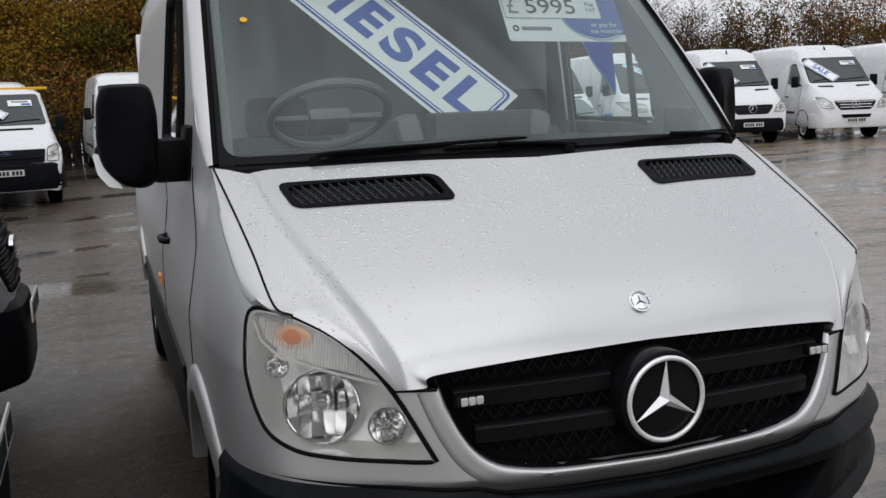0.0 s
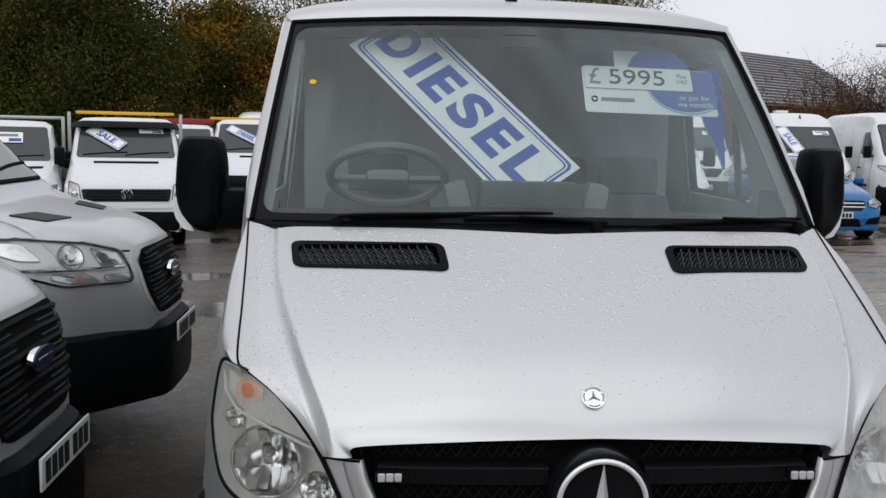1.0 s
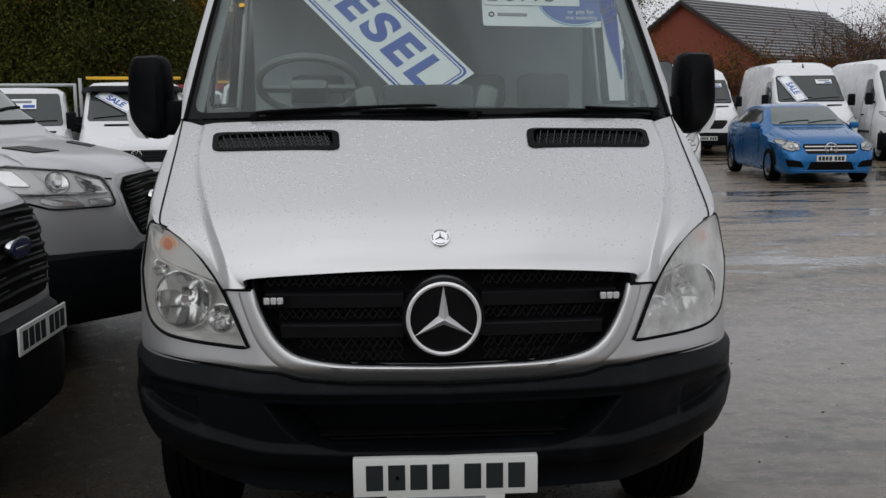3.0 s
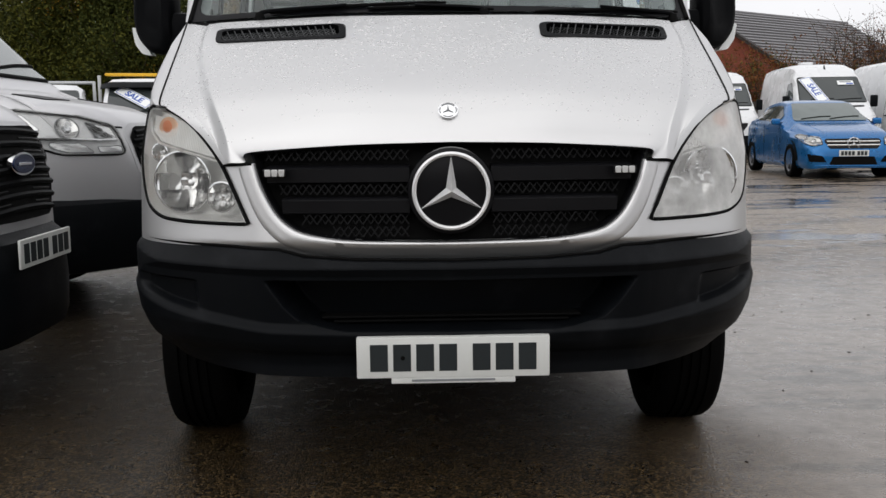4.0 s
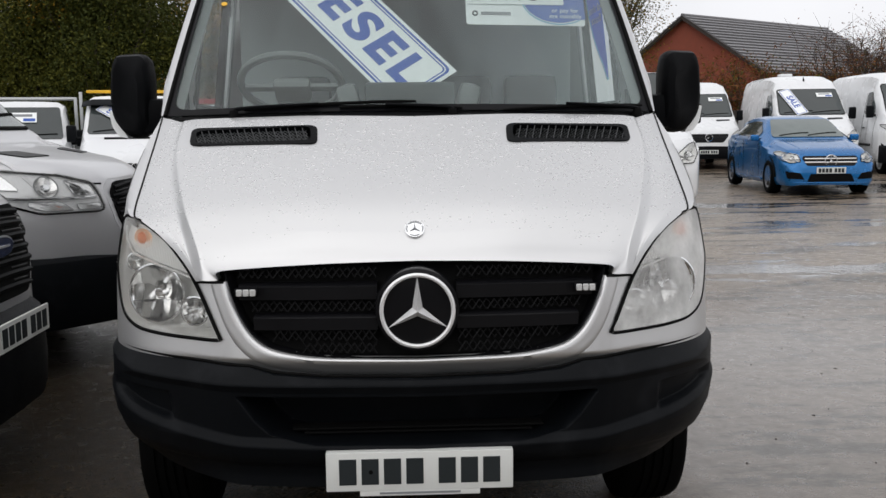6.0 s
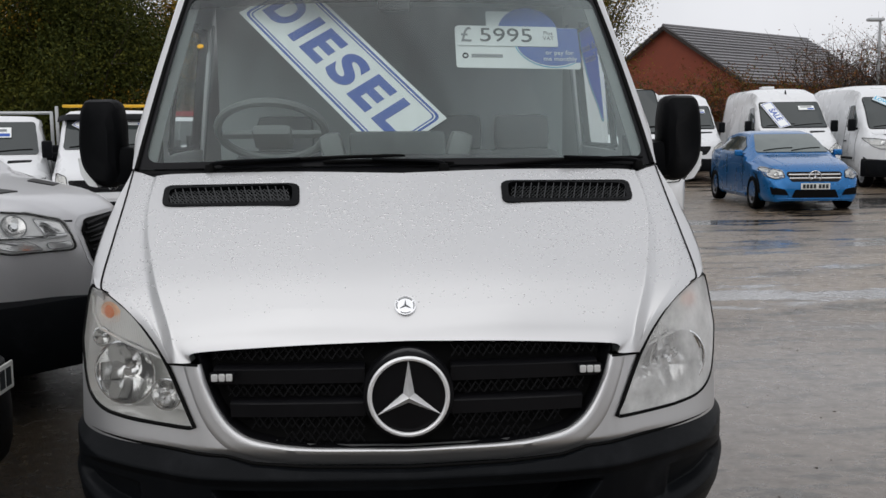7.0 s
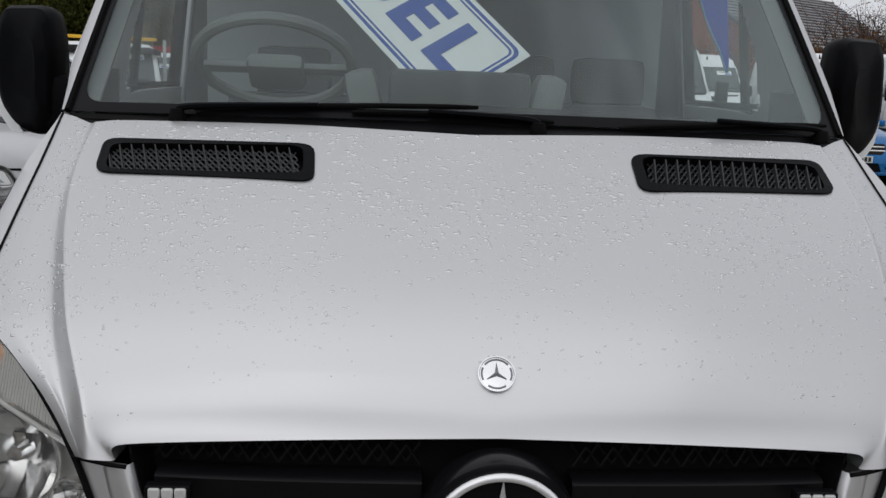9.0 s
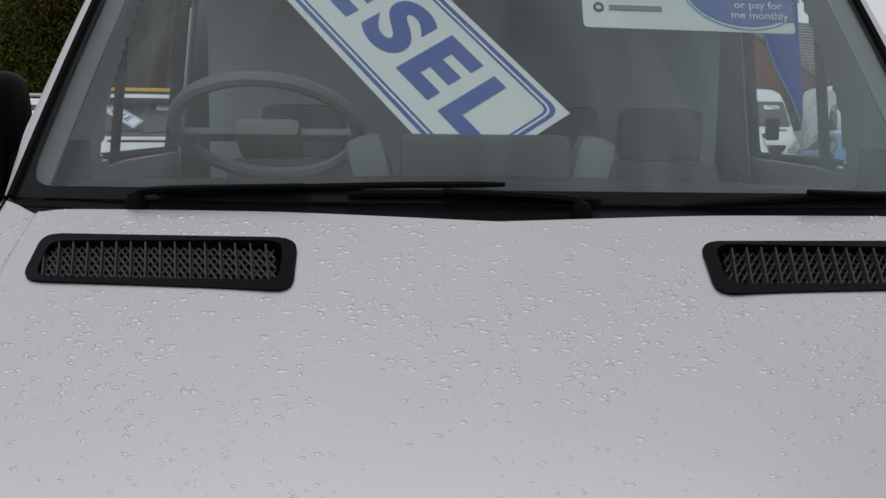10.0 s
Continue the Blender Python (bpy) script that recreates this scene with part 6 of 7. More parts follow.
def van_stations(roof, L, nose=0.0, w=0.99, wt=0.80, transit=False):
    if transit:
        front = [(0.0, 0.34, 0.72, 0.30, 0.24, 0.08), (0.04, 0.32, 0.96, 0.41, 0.34, 0.08), (0.10, 0.30, 1.10, 0.48, 0.42, 0.08), (0.20, 0.29, 1.165, 0.58, 0.52, 0.09), (0.34, 0.28, 1.21, 0.73, 0.66, 0.10), (0.50, 0.28, 1.235, 0.86, 0.78, 0.11), (0.68, 0.28, 1.265, 0.955, 0.88, 0.11), (0.88, 0.28, 1.305, w + 0.01, 0.92, 0.09)]
        screen_rows = [(0.99, 0.28, 1.40, w + 0.03, 0.90, 0.08), (1.42, 0.28, 1.84, w + 0.03, 0.86, 0.10), (1.84, 0.28, 2.24, w + 0.03, 0.83, 0.13)]
    else:
        front = [(0.0, 0.32, 0.66, 0.72, 0.62, 0.10), (0.03, 0.30, 0.86, 0.84, 0.72, 0.10), (0.09, 0.30, 1.02, 0.90, 0.78, 0.10), (0.22, 0.30, 1.14, 0.945, 0.84, 0.11), (0.45, 0.30, 1.25, 0.975, 0.88, 0.10), (0.75, 0.30, 1.38, w, 0.90, 0.09), (0.88, 0.30, 1.44, w, 0.90, 0.08)]
        screen_rows = [(1.0, 0.30, 1.53, w, 0.88, 0.08), (1.35, 0.30, 1.85, w, 0.85, 0.09), (1.68, 0.30, 2.14, w, 0.82, 0.11)]
    rest = [(2.0, 0.30, (roof + 2.22) / 2, w, wt, 0.15), (2.5, 0.30, roof - 0.03, w, wt, 0.2), (3.4, 0.30, roof, w, wt, 0.2), (L - 0.4, 0.30, roof, w, wt, 0.2), (L - 0.05, 0.30, roof - 0.04, w * 0.98, wt * 0.97, 0.2), (L, 0.32, roof - 0.12, w * 0.95, wt * 0.94, 0.2)]
    return front + screen_rows + rest


def cab_stations(roof, L, w=0.98):
    return [s for s in van_stations(roof, 9.0, w=w)][:10] + [(1.9, 0.34, roof - 0.02, w, 0.82, 0.12), (L - 0.1, 0.34, roof, w, 0.82, 0.12), (L, 0.36, roof - 0.06, w * 0.97, 0.80, 0.12)]


def common_van(b, roof, L, black_bumper=True, transit=False, side_glass=True, screen_glass=DARKGLASS):
    """Glass, bumper, mirrors, wheels and shut lines that every van has."""
    zb, zt = (1.43, 2.19) if transit else (1.49, 2.13)
    b.on_front("windscreen", [(-0.80, zb), (0.80, zb), (0.735, zt), (-0.735, zt)], screen_glass, 0.014, 0.06, 8, "dark windscreen", step=0.05)
    b.line("screen_seal", [(q.x, q.y) for q in dense(rounded([(-0.81, zb - 0.01), (0.81, zb - 0.01), (0.745, zt + 0.01), (-0.745, zt + 0.01)], 0.06), 0.1)], 0.012, SEAL, "front", lift=0.004, close=True)
    b.wipers(zb + 0.03)
    y0 = 0.15 if transit else 0.0
    for side in (-1, 1):
        if side_glass:
            b.on_side("door_window", [(1.38 + y0, 1.46), (2.12 + y0, 1.46), (2.12 + y0, 2.0), (1.82 + y0, 2.02), (1.40 + y0, 1.62)], DARKGLASS, side, 0.014, 0.05, 6, "dark door glass")
        for yy in (1.22 + y0, 2.20 + y0):
            b.line("shut_line", [(yy, z) for z in np.linspace(0.62, 1.44 if yy < 1.6 else 2.0, 9)], 0.006, SEAL, "side", side)
        bm = bmesh.new()
        box(bm, b.side(2.05 + y0, 1.12, 0.015, side), (0.03, 0.16, 0.035), 0.01)
        part("door_handle", bm, PLASTIC, b.root)
        b.line("side_strip", [(y, 0.70) for y in np.linspace(1.5, L - 1.7, 10)], 0.035, PLASTIC, "side", side, -0.01)
        for wy in (1.0, L - 1.15):
            wheel(b.root, side * 0.86, wy, 0.342, 0.342, 0.22, side)
            bm = bmesh.new()
            torus(bm, (side * 0.93, wy, 0.35), 0.41, 0.07, "x", 22, 6, (0, 180))
            part("wheel_arch", bm, SEAL, b.root)
    if black_bumper:
        if transit:
            b.bumper([(0, -0.06), (0.30, -0.045), (0.44, 0.04), (0.60, 0.17), (0.76, 0.31), (0.90, 0.47), (1.0, 0.66), (1.04, 0.85)], 0.27, 0.70, PLASTIC, "black plastic bumper")
        else:
            b.bumper([(0, -0.03), (0.4, -0.02), (0.74, 0.0), (0.90, 0.10), (0.985, 0.32), (1.0, 0.58)], 0.30, 0.68, PLASTIC, "black plastic bumper")
    b.mirror(1.0, 1.30 + y0, 1.52, PLASTIC)


def sprinter_face(b, chrome=False):
    g = [(-0.40, 0.76), (0.40, 0.76), (0.53, 0.92), (0.545, 1.0), (-0.545, 1.0), (-0.53, 0.92)]
    gr = b.on_front("grille", g, GLOSS_BLACK, 0.006, 0.05, 4, "black grille")
    for z in (0.965, 0.895, 0.825):
        w = 0.50 if z > 0.9 else 0.42
        b.line("grille_bar", [(x, z) for x in np.linspace(-w, w, 13)], 0.011, CHROME if chrome else PLASTIC, "front", lift=0.012, parent=gr)
    b.star_badge(0.90, 0.10)
    lamp_unit(b, [(0.56, 0.80), (0.84, 0.82), (0.90, 0.95), (0.905, 1.10), (0.80, 1.09), (0.63, 0.96)], [(0.76, 0.92, 0.07), (0.645, 0.88, 0.04)])
    for side in (-1, 1):
        b.on_top("bonnet_vent", [(side * 0.30, 0.62), (side * 0.68, 0.68), (side * 0.70, 0.76), (side * 0.31, 0.72)], PLASTIC, 0.006, 0.03)


def ford_face(b, detail=False, surround=CHROME):
    g = [(-0.30, 0.735), (0.30, 0.735), (0.40, 0.87), (0.42, 1.02), (0.36, 1.10), (-0.36, 1.10), (-0.42, 1.02), (-0.40, 0.86)]
    b.on_front("grille_surround", [(x * 1.10, 0.90 + (z - 0.90) * 1.10) for x, z in g], SILVER2 if detail else b_paint, 0.004, 0.05, 4)
    gr = b.on_front("grille", g, SEAL, 0.010, 0.05, 4, "black grille with curved bars")
    for k in range(7):
        z = 0.765 + 0.050 * k
        w = lerp_table(z, [0.70, 0.86, 1.02, 1.10], [0.28, 0.385, 0.40, 0.35])
        b.line("grille_bar", [(x, z + 0.015 * (1 - (x / w) ** 2)) for x in np.linspace(-w, w, 17)], 0.013, MIRRORBLACK, "front", lift=0.010, parent=gr)
        if k < 6:
            for side in (-1, 1):
                b.line("grille_rib", [(side * x, z + 0.025 + 0.012 * (1 - (x / w) ** 2)) for x in np.linspace(0.12, w - 0.03, 9)], 0.005, GRILLEBLACK, "front", lift=0.008, parent=gr)
    b.oval_badge(0.955, 0.225, gr)
    lamp_unit(b, [(0.49, 0.940), (0.76, 0.945), (0.89, 1.01), (0.965, 1.15), (0.965, 1.20), (0.80, 1.185), (0.62, 1.15), (0.49, 1.105)], [(0.70, 1.088, 0.066)], "clear swept-back headlamp", LAMPWHITE if detail else None,
              [("lower_reflector", [(0.505, 0.955), (0.60, 0.956), (0.61, 0.990), (0.505, 0.988)], 0.012), ("lower_reflector", [(0.625, 0.956), (0.74, 0.960), (0.80, 0.985), (0.795, 1.015), (0.70, 1.008), (0.66, 0.988)], 0.012), ("upper_reflector", [(0.505, 1.030), (0.61, 1.034), (0.615, 1.125), (0.505, 1.092)], 0.010), ("outer_reflector", [(0.80, 1.075), (0.86, 1.085), (0.93, 1.165), (0.90, 1.180), (0.81, 1.165)], 0.010)] if detail else ())
    for side in (-1, 1):
        b.on_top("bonnet_vent", [(side * 0.30, 0.47), (side * 0.56, 0.52), (side * 0.60, 0.70), (side * 0.34, 0.65)], GRILLEBLACK, 0.006, 0.015)
        b.on_top("bonnet_crease", [(side * 0.72, 0.35), (side * 0.735, 0.35), (side * 0.80, 0.92), (side * 0.785, 0.92)], SILVER2 if detail else b_paint, 0.006, 0.004)


def place(x, y, heading):
    """Where a vehicle stands: the middle of its nose, and the degrees its nose is turned to its left of facing the viewer."""
    return pose(x, y, ground_z(x, y), 0, 0, heading)


b_paint = WHITE
# two silver vans beside the main one
for x, y, turned in ((-1.645, 1.29, 90), (-1.68, 3.63, 90)):
    b = Body("panel_van", "silver panel van with a black grille, parked nose-out in the row", "van", place(x, y, turned), van_stations(2.45, 5.6, transit=True), SILVER2, group="silver vans in the row")
    common_van(b, 2.45, 5.6, True, True, screen_glass=SKYPALEGLASS)
    ford_face(b, True)
    b.plate(0.625, -0.078)
    for side in (-1, 1):
        b.line("shut_line", [(side * x, z) for x, z in [(0.43, 1.095), (0.50, 1.10), (0.62, 1.155), (0.80, 1.19), (0.95, 1.20)]], 0.006, SEAL, "front", lift=0.0)

# white vehicles by the hedge
def light_bar(b, x0, x1, y, z):
    bm = bmesh.new()
    box(bm, ((x0 + x1) / 2, y, z), (x1 - x0, 0.10, 0.055), 0.02)
    ob = part("light_bar", bm, YELLOW, b.root, "yellow beacon bar across the cab roof")
    for x in (x0 + 0.3, x1 - 0.3):
        bm = bmesh.new()
        box(bm, (x, y, z - 0.055), (0.05, 0.06, 0.07), 0.01)
        part("bracket", bm, SEAL, ob)


def truck_wheels(b, L):
    for side in (-1, 1):
        for wy in (1.0, L):
            wheel(b.root, side * 0.84, wy, 0.342, 0.342, 0.22, side)
            bm = bmesh.new()
            torus(bm, (side * 0.91, wy, 0.35), 0.41, 0.07, "x", 22, 6, (0, 180))
            part("wheel_arch", bm, SEAL, b.root)


def cab(name, label, m, roof=2.16):
    b = Body(name, label, "truck", m, cab_stations(roof, 2.45), WHITE)
    b.on_front("windscreen", [(-0.80, 1.49), (0.80, 1.49), (0.735, 2.06), (-0.735, 2.06)], DARKGLASS, 0.014, 0.06, 8, "dark windscreen", step=0.05)
    b.wipers(1.52)
    for side in (-1, 1):
        b.on_side("door_window", [(1.40, 1.46), (2.12, 1.46), (2.12, 1.98), (1.80, 2.0), (1.42, 1.66)], DARKGLASS, side, 0.014, 0.05, 6)
        for yy in (1.24, 2.22):
            b.line("shut_line", [(yy, z) for z in np.linspace(0.62, 1.44 if yy < 1.6 else 1.98, 9)], 0.006, SEAL, "side", side)
        bm = bmesh.new()
        box(bm, b.side(2.06, 1.12, 0.015, side), (0.03, 0.16, 0.035), 0.01)
        part("door_handle", bm, PLASTIC, b.root)
    b.mirror(1.0, 1.30, 1.50, PLASTIC)
    truck_wheels(b, 4.4)
    bm = bmesh.new()
    box(bm, (0, 4.2, 0.68), (0.9, 4.0, 0.18), 0.01)
    part("chassis", bm, SEAL, b.root)
    bm = bmesh.new()
    box(bm, (0, 4.2, 0.83), (2.05, 3.5, 0.08), 0.01)
    part("load_bed", bm, GALV, b.root)
    return b


def dropsides(b, head=1.15, ladder=False, material=GALV):
    for side in (-1, 1):
        for k in range(5):
            bm = bmesh.new()
            box(bm, (side * 1.03, 4.2, 0.92 + 0.085 * k), (0.03, 3.5, 0.08), 0.008)
            part("side_board", bm, material, b.root)
        bm = bmesh.new()
        box(bm, (side * 0.98, 2.52, 1.55), (0.06, 0.06, 1.45), 0.01)
        part("post", bm, material, b.root)
    for k in range(7):
        bm = bmesh.new()
        box(bm, (0, 2.52, 0.95 + 0.085 * k), (1.9, 0.03, 0.075), 0.006)
        part("headboard_slat", bm, material, b.root)
    if ladder:
        bm = bmesh.new()
        tube(bm, [(-1.0, 2.52, 2.25), (1.0, 2.52, 2.25)], 0.03, 8)
        part("rack_bar", bm, material, b.root)


# pickup truck with a sun visor and beacon bar
b = cab("dropside_truck", "white pickup truck with black sun visor and yellow beacon bar", place(-4.5, 13.9, 14), 2.16)
b.on_front("grille", [(-0.66, 0.80), (0.66, 0.80), (0.70, 1.0), (-0.70, 1.0)], GLOSS_BLACK, 0.008, 0.04, 4, "black grille with thin bars", step=0.08)
for z in (0.84, 0.885, 0.93, 0.965):
    b.line("grille_bar", [(x, z) for x in np.linspace(-0.62, 0.62, 13)], 0.010, PLASTIC, "front", lift=0.012)
b.roundel(0.92, 0.082)
lamp_unit(b, [(0.70, 0.82), (0.86, 0.82), (0.90, 1.0), (0.88, 1.12), (0.73, 1.06)], [(0.80, 0.92, 0.055)])
b.bumper([(0, -0.03), (0.4, -0.02), (0.74, 0.0), (0.90, 0.10), (0.985, 0.32), (1.0, 0.58)], 0.30, 0.66, PLASTIC, "black bumper")
b.on_front("bumper_band", [(-0.74, 0.69), (0.74, 0.69), (0.76, 0.78), (-0.76, 0.78)], WHITE, 0.012, 0.03)
b.on_front("cowl_slot", [(-0.52, 1.40), (0.52, 1.40), (0.52, 1.43), (-0.52, 1.43)], SEAL, 0.008, 0.01)
bm = bmesh.new()
sheet(bm, [[b.front(x, 2.10, 0.02), b.front(x, 2.01, 0.10) + Vector((0, -0.02, 0.02)), b.front(x, 1.91, 0.13)] for x in np.linspace(-0.80, 0.80, 17)])
thick(bm, 0.01)
part("sun_visor", bm, PLASTIC, b.root, "dark sun visor over the windscreen")
light_bar(b, -0.84, 0.84, 1.95, 2.26)
dropsides(b)
b.plate(0.50, -0.05)
b.sign("SALE", -0.32, 1.80, 0.70, 0.24, -40)
b.notice(0.42, 1.93, 0.40, 0.12)
# white dropside truck beside it
b = cab("dropside_truck", "white dropside truck with a ladder rack post", place(-6.6, 14.0, 16), 2.16)
sprinter_face(b)
b.bumper([(0, -0.03), (0.4, -0.02), (0.74, 0.0), (0.90, 0.10), (0.985, 0.32), (1.0, 0.58)], 0.30, 0.68, PLASTIC, "black bumper")
dropsides(b, ladder=True)
b.notice(0.10, 1.86, 0.5, 0.26)
# older white tipper with a beacon bar
b = cab("tipper_truck", "older white tipper truck with black grille and yellow beacon bar", place(-2.75, 16.9, 8), 2.06)
b.on_front("grille", [(-0.62, 0.82), (0.62, 0.82), (0.66, 1.06), (-0.66, 1.06)], PLASTIC, 0.008, 0.03, 4, "black plastic grille panel", step=0.08)
b.line("grille_bar", [(x, 0.90) for x in np.linspace(-0.6, 0.6, 13)], 0.012, SEAL, "front", lift=0.012)
b.oval_badge(1.0, 0.19)
lamp_unit(b, [(0.66, 0.84), (0.86, 0.84), (0.90, 1.05), (0.88, 1.14), (0.70, 1.08)], [(0.78, 0.96, 0.055)])
b.bumper([(0, -0.04), (0.4, -0.03), (0.74, -0.01), (0.90, 0.09), (0.985, 0.30), (1.0, 0.58)], 0.32, 0.82, PLASTIC, "deep black bumper")
b.plate(0.66, -0.06)
b.on_front("cowl_slot", [(-0.35, 1.40), (0.55, 1.40), (0.55, 1.43), (-0.35, 1.43)], SEAL, 0.008, 0.01)
light_bar(b, -0.95, 0.95, 1.75, 2.18)
b.sign("DIESEL", -0.22, 1.80, 0.85, 0.20, -36)
b.notice(0.40, 1.88, 0.42, 0.16)
bm = bmesh.new()
box(bm, (0, 4.2, 1.15), (2.0, 3.4, 0.55), 0.03)
part("tipper_body", bm, PLASTIC, b.root)
# white high-roofed van behind the tipper, and one further along
for x, y, h in ((-0.2, 22.6, 4), (-3.4, 24.0, 6)):
    b = Body("panel_van", "white high-roofed panel van behind the trucks", "van", place(x, y, h), van_stations(2.55, 5.8, transit=True), WHITE, group="white vans by the hedge")
    common_van(b, 2.55, 5.8, True, True)
    ford_face(b)
    b.plate(0.5, -0.05)
# red-railed truck far behind
b = cab("dropside_truck", "white truck with a red rail over its cab", place(-5.0, 20.5, 10), 2.12)
sprinter_face(b)
bm = bmesh.new()
box(bm, (0.0, 1.95, 2.26), (1.7, 0.14, 0.12), 0.02)
part("red_rail", bm, RED, b.root)
b.notice(-0.2, 1.85, 0.4, 0.14)

# row of white vans across the yard
ROW = [(6.3, 25.0, -7, "f", True), (8.6, 24.2, -8, "s", True), (10.35, 20.9, -9, "s", True), (12.5, 19.5, -8, "f", True), (14.65, 18.9, -16, "s", True), (17.3, 18.2, -17, "s", False), (20.2, 17.6, -18, "f", True)]
for k, (x, y, h, face, black) in enumerate(ROW):
    roof = 2.52
    b = Body("panel_van", "white high-roofed panel van with a black grille, parked in the row", "van", place(x, y, h), van_stations(roof, 5.9, transit=face == "f"), WHITE, group="white vans across the yard")
    common_van(b, roof, 5.9, black, face == "f")
    if face == "s":
        sprinter_face(b, chrome=not black)
        if not black:
            b.bumper([(0, -0.03), (0.4, -0.02), (0.74, 0.0), (0.90, 0.10), (0.985, 0.32), (1.0, 0.58)], 0.30, 0.70, WHITE, "white painted bumper")
            b.on_front("bumper_opening", [(-0.35, 0.56), (0.35, 0.56), (0.40, 0.65), (-0.40, 0.65)], SEAL, 0.05, 0.03)
    else:
        ford_face(b)
    b.plate(0.50, -0.06)
    bm = bmesh.new()
    tube(bm, [(0, 1.95, roof - 0.17), (0, 2.0, roof - 0.05)], [0.03, 0.012], 8)
    part("aerial", bm, SEAL, b.root)
    zs0 = 1.87 if face == "s" else 1.96
    if k in (1, 2, 4, 5):
        b.sign("SALE", -0.42, zs0 - 0.08, 1.0, 0.31, -68 if k < 4 else -50)
    if k == 3:
        b.sign("LOW MILEAGE", -0.10, zs0, 1.0, 0.20, -38, CYAN)
    b.notice(0.40, zs0 + 0.10, 0.40, 0.16)
    if k == 2:
        bm = bmesh.new()
        box(bm, (-0.25, 3.0, roof + 0.05), (0.32, 0.4, 0.07), 0.02)
        part("roof_vent", bm, WHITE, b.root)
# silver-white small van, its nose past the mirror
b = Body("panel_van", "pale silver van with a chrome grille", "van", place(3.25, 10.9, -6), van_stations(1.95, 4.8), WHITE)
common_van(b, 1.95, 4.8, False, side_glass=False)
sprinter_face(b, True)

# high white van parked tail on behind the silver one, seen through its cab windows
b = Body("panel_van", "plain white high-roofed van showing its rear doors", "van", place(1.15, 10.78, 180), van_stations(2.50, 4.55, w=0.88), WHITE)
common_van(b, 2.50, 4.55, False, side_glass=False)

# blue hatchback
car_rows = [(0.0, 0.20, 0.50, 0.60, 0.50, 0.08), (0.05, 0.18, 0.62, 0.72, 0.62, 0.08), (0.14, 0.18, 0.72, 0.79, 0.68, 0.09), (0.35, 0.18, 0.83, 0.85, 0.74, 0.10), (0.8, 0.18, 0.93, 0.885, 0.78, 0.12), (1.15, 0.18, 0.985, 0.89, 0.78, 0.10), (1.28, 0.18, 1.04, 0.89, 0.76, 0.09), (1.72, 0.18, 1.27, 0.89, 0.69, 0.10), (2.05, 0.18, 1.40, 0.89, 0.66, 0.11), (2.5, 0.18, 1.44, 0.89, 0.65, 0.12), (3.2, 0.18, 1.41, 0.89, 0.64, 0.13), (3.75, 0.20, 1.33, 0.87, 0.62, 0.14), (4.1, 0.24, 1.12, 0.83, 0.60, 0.14), (4.28, 0.30, 0.85, 0.76, 0.56, 0.12)]
b = Body("car", "bright blue metallic hatchback with a chrome star on its grille", "car", place(7.72, 14.5, -5), car_rows, BLUE, 0.015)
b.on_front("windscreen", [(-0.69, 1.04), (0.69, 1.04), (0.56, 1.375), (-0.56, 1.375)], SKYPALEGLASS, 0.014, 0.05, 8, "dark windscreen", step=0.05)
gr = b.on_front("grille", [(-0.42, 0.54), (0.42, 0.54), (0.50, 0.67), (0.47, 0.715), (-0.47, 0.715), (-0.50, 0.67)], GLOSS_BLACK, 0.008, 0.03, 4, "black grille with two chrome bars")
for z in (0.60, 0.66):
    b.line("grille_bar", [(x, z) for x in np.linspace(-0.46, 0.46, 13)], 0.013, CHROME, "front", lift=0.014, parent=gr)
b.star_badge(0.63, 0.105, gr)
lamp_unit(b, [(0.53, 0.615), (0.70, 0.585), (0.82, 0.635), (0.85, 0.76), (0.76, 0.785), (0.56, 0.725)], [(0.66, 0.67, 0.045), (0.76, 0.71, 0.045)])
for side in (-1, 1):
    b.on_front("air_intake", [(side * 0.47, 0.30), (side * 0.75, 0.31), (side * 0.78, 0.45), (side * 0.54, 0.41)], SEAL, 0.008, 0.02)
    b.on_side("door_window", [(1.66, 1.03), (2.55, 1.05), (2.55, 1.35), (2.15, 1.34), (1.76, 1.14)], DARKGLASS, side, 0.014, 0.03, 6)
    b.on_side("door_window", [(2.62, 1.05), (3.45, 1.09), (3.35, 1.29), (2.62, 1.35)], DARKGLASS, side, 0.014, 0.03, 6)
    for yy in (1.45, 2.58, 3.4):
        b.line("shut_line", [(yy, z) for z in np.linspace(0.32, 1.0, 7)], 0.005, SEAL, "side", side)
    for yy in (2.38, 3.22):
        bm = bmesh.new()
        box(bm, b.side(yy, 0.90, 0.012, side), (0.03, 0.16, 0.03), 0.01)
        part("door_handle", bm, BLUE, b.root)
    b.line("side_crease", [(1.5 + 0.25 * k, 0.80 - 0.012 * k * k * 0.5 + 0.02 * k) for k in range(9)], 0.010, BLUE, "side", side, -0.003)
    b.line("side_skirt", [(1.25 + 0.22 * k, 0.25) for k in range(9)], 0.03, BLUE, "side", side, -0.010)
    b.line("bonnet_crease", [(side * (0.44 + 0.022 * k), 0.30 + 0.11 * k) for k in range(8)], 0.010, BLUE, "top", lift=-0.004)
    for wy in (0.82, 3.52):
        wheel(b.root, side * 0.80, wy, 0.315, 0.315, 0.21, side, DARKALLOY)
        bm = bmesh.new()
        torus(bm, (side * 0.84, wy, 0.32), 0.36, 0.05, "x", 22, 6, (0, 180))
        part("wheel_arch", bm, SEAL, b.root)
b.on_front("lower_intake", [(-0.42, 0.255), (0.42, 0.255), (0.36, 0.40), (-0.36, 0.40)], SEAL, 0.008, 0.02)
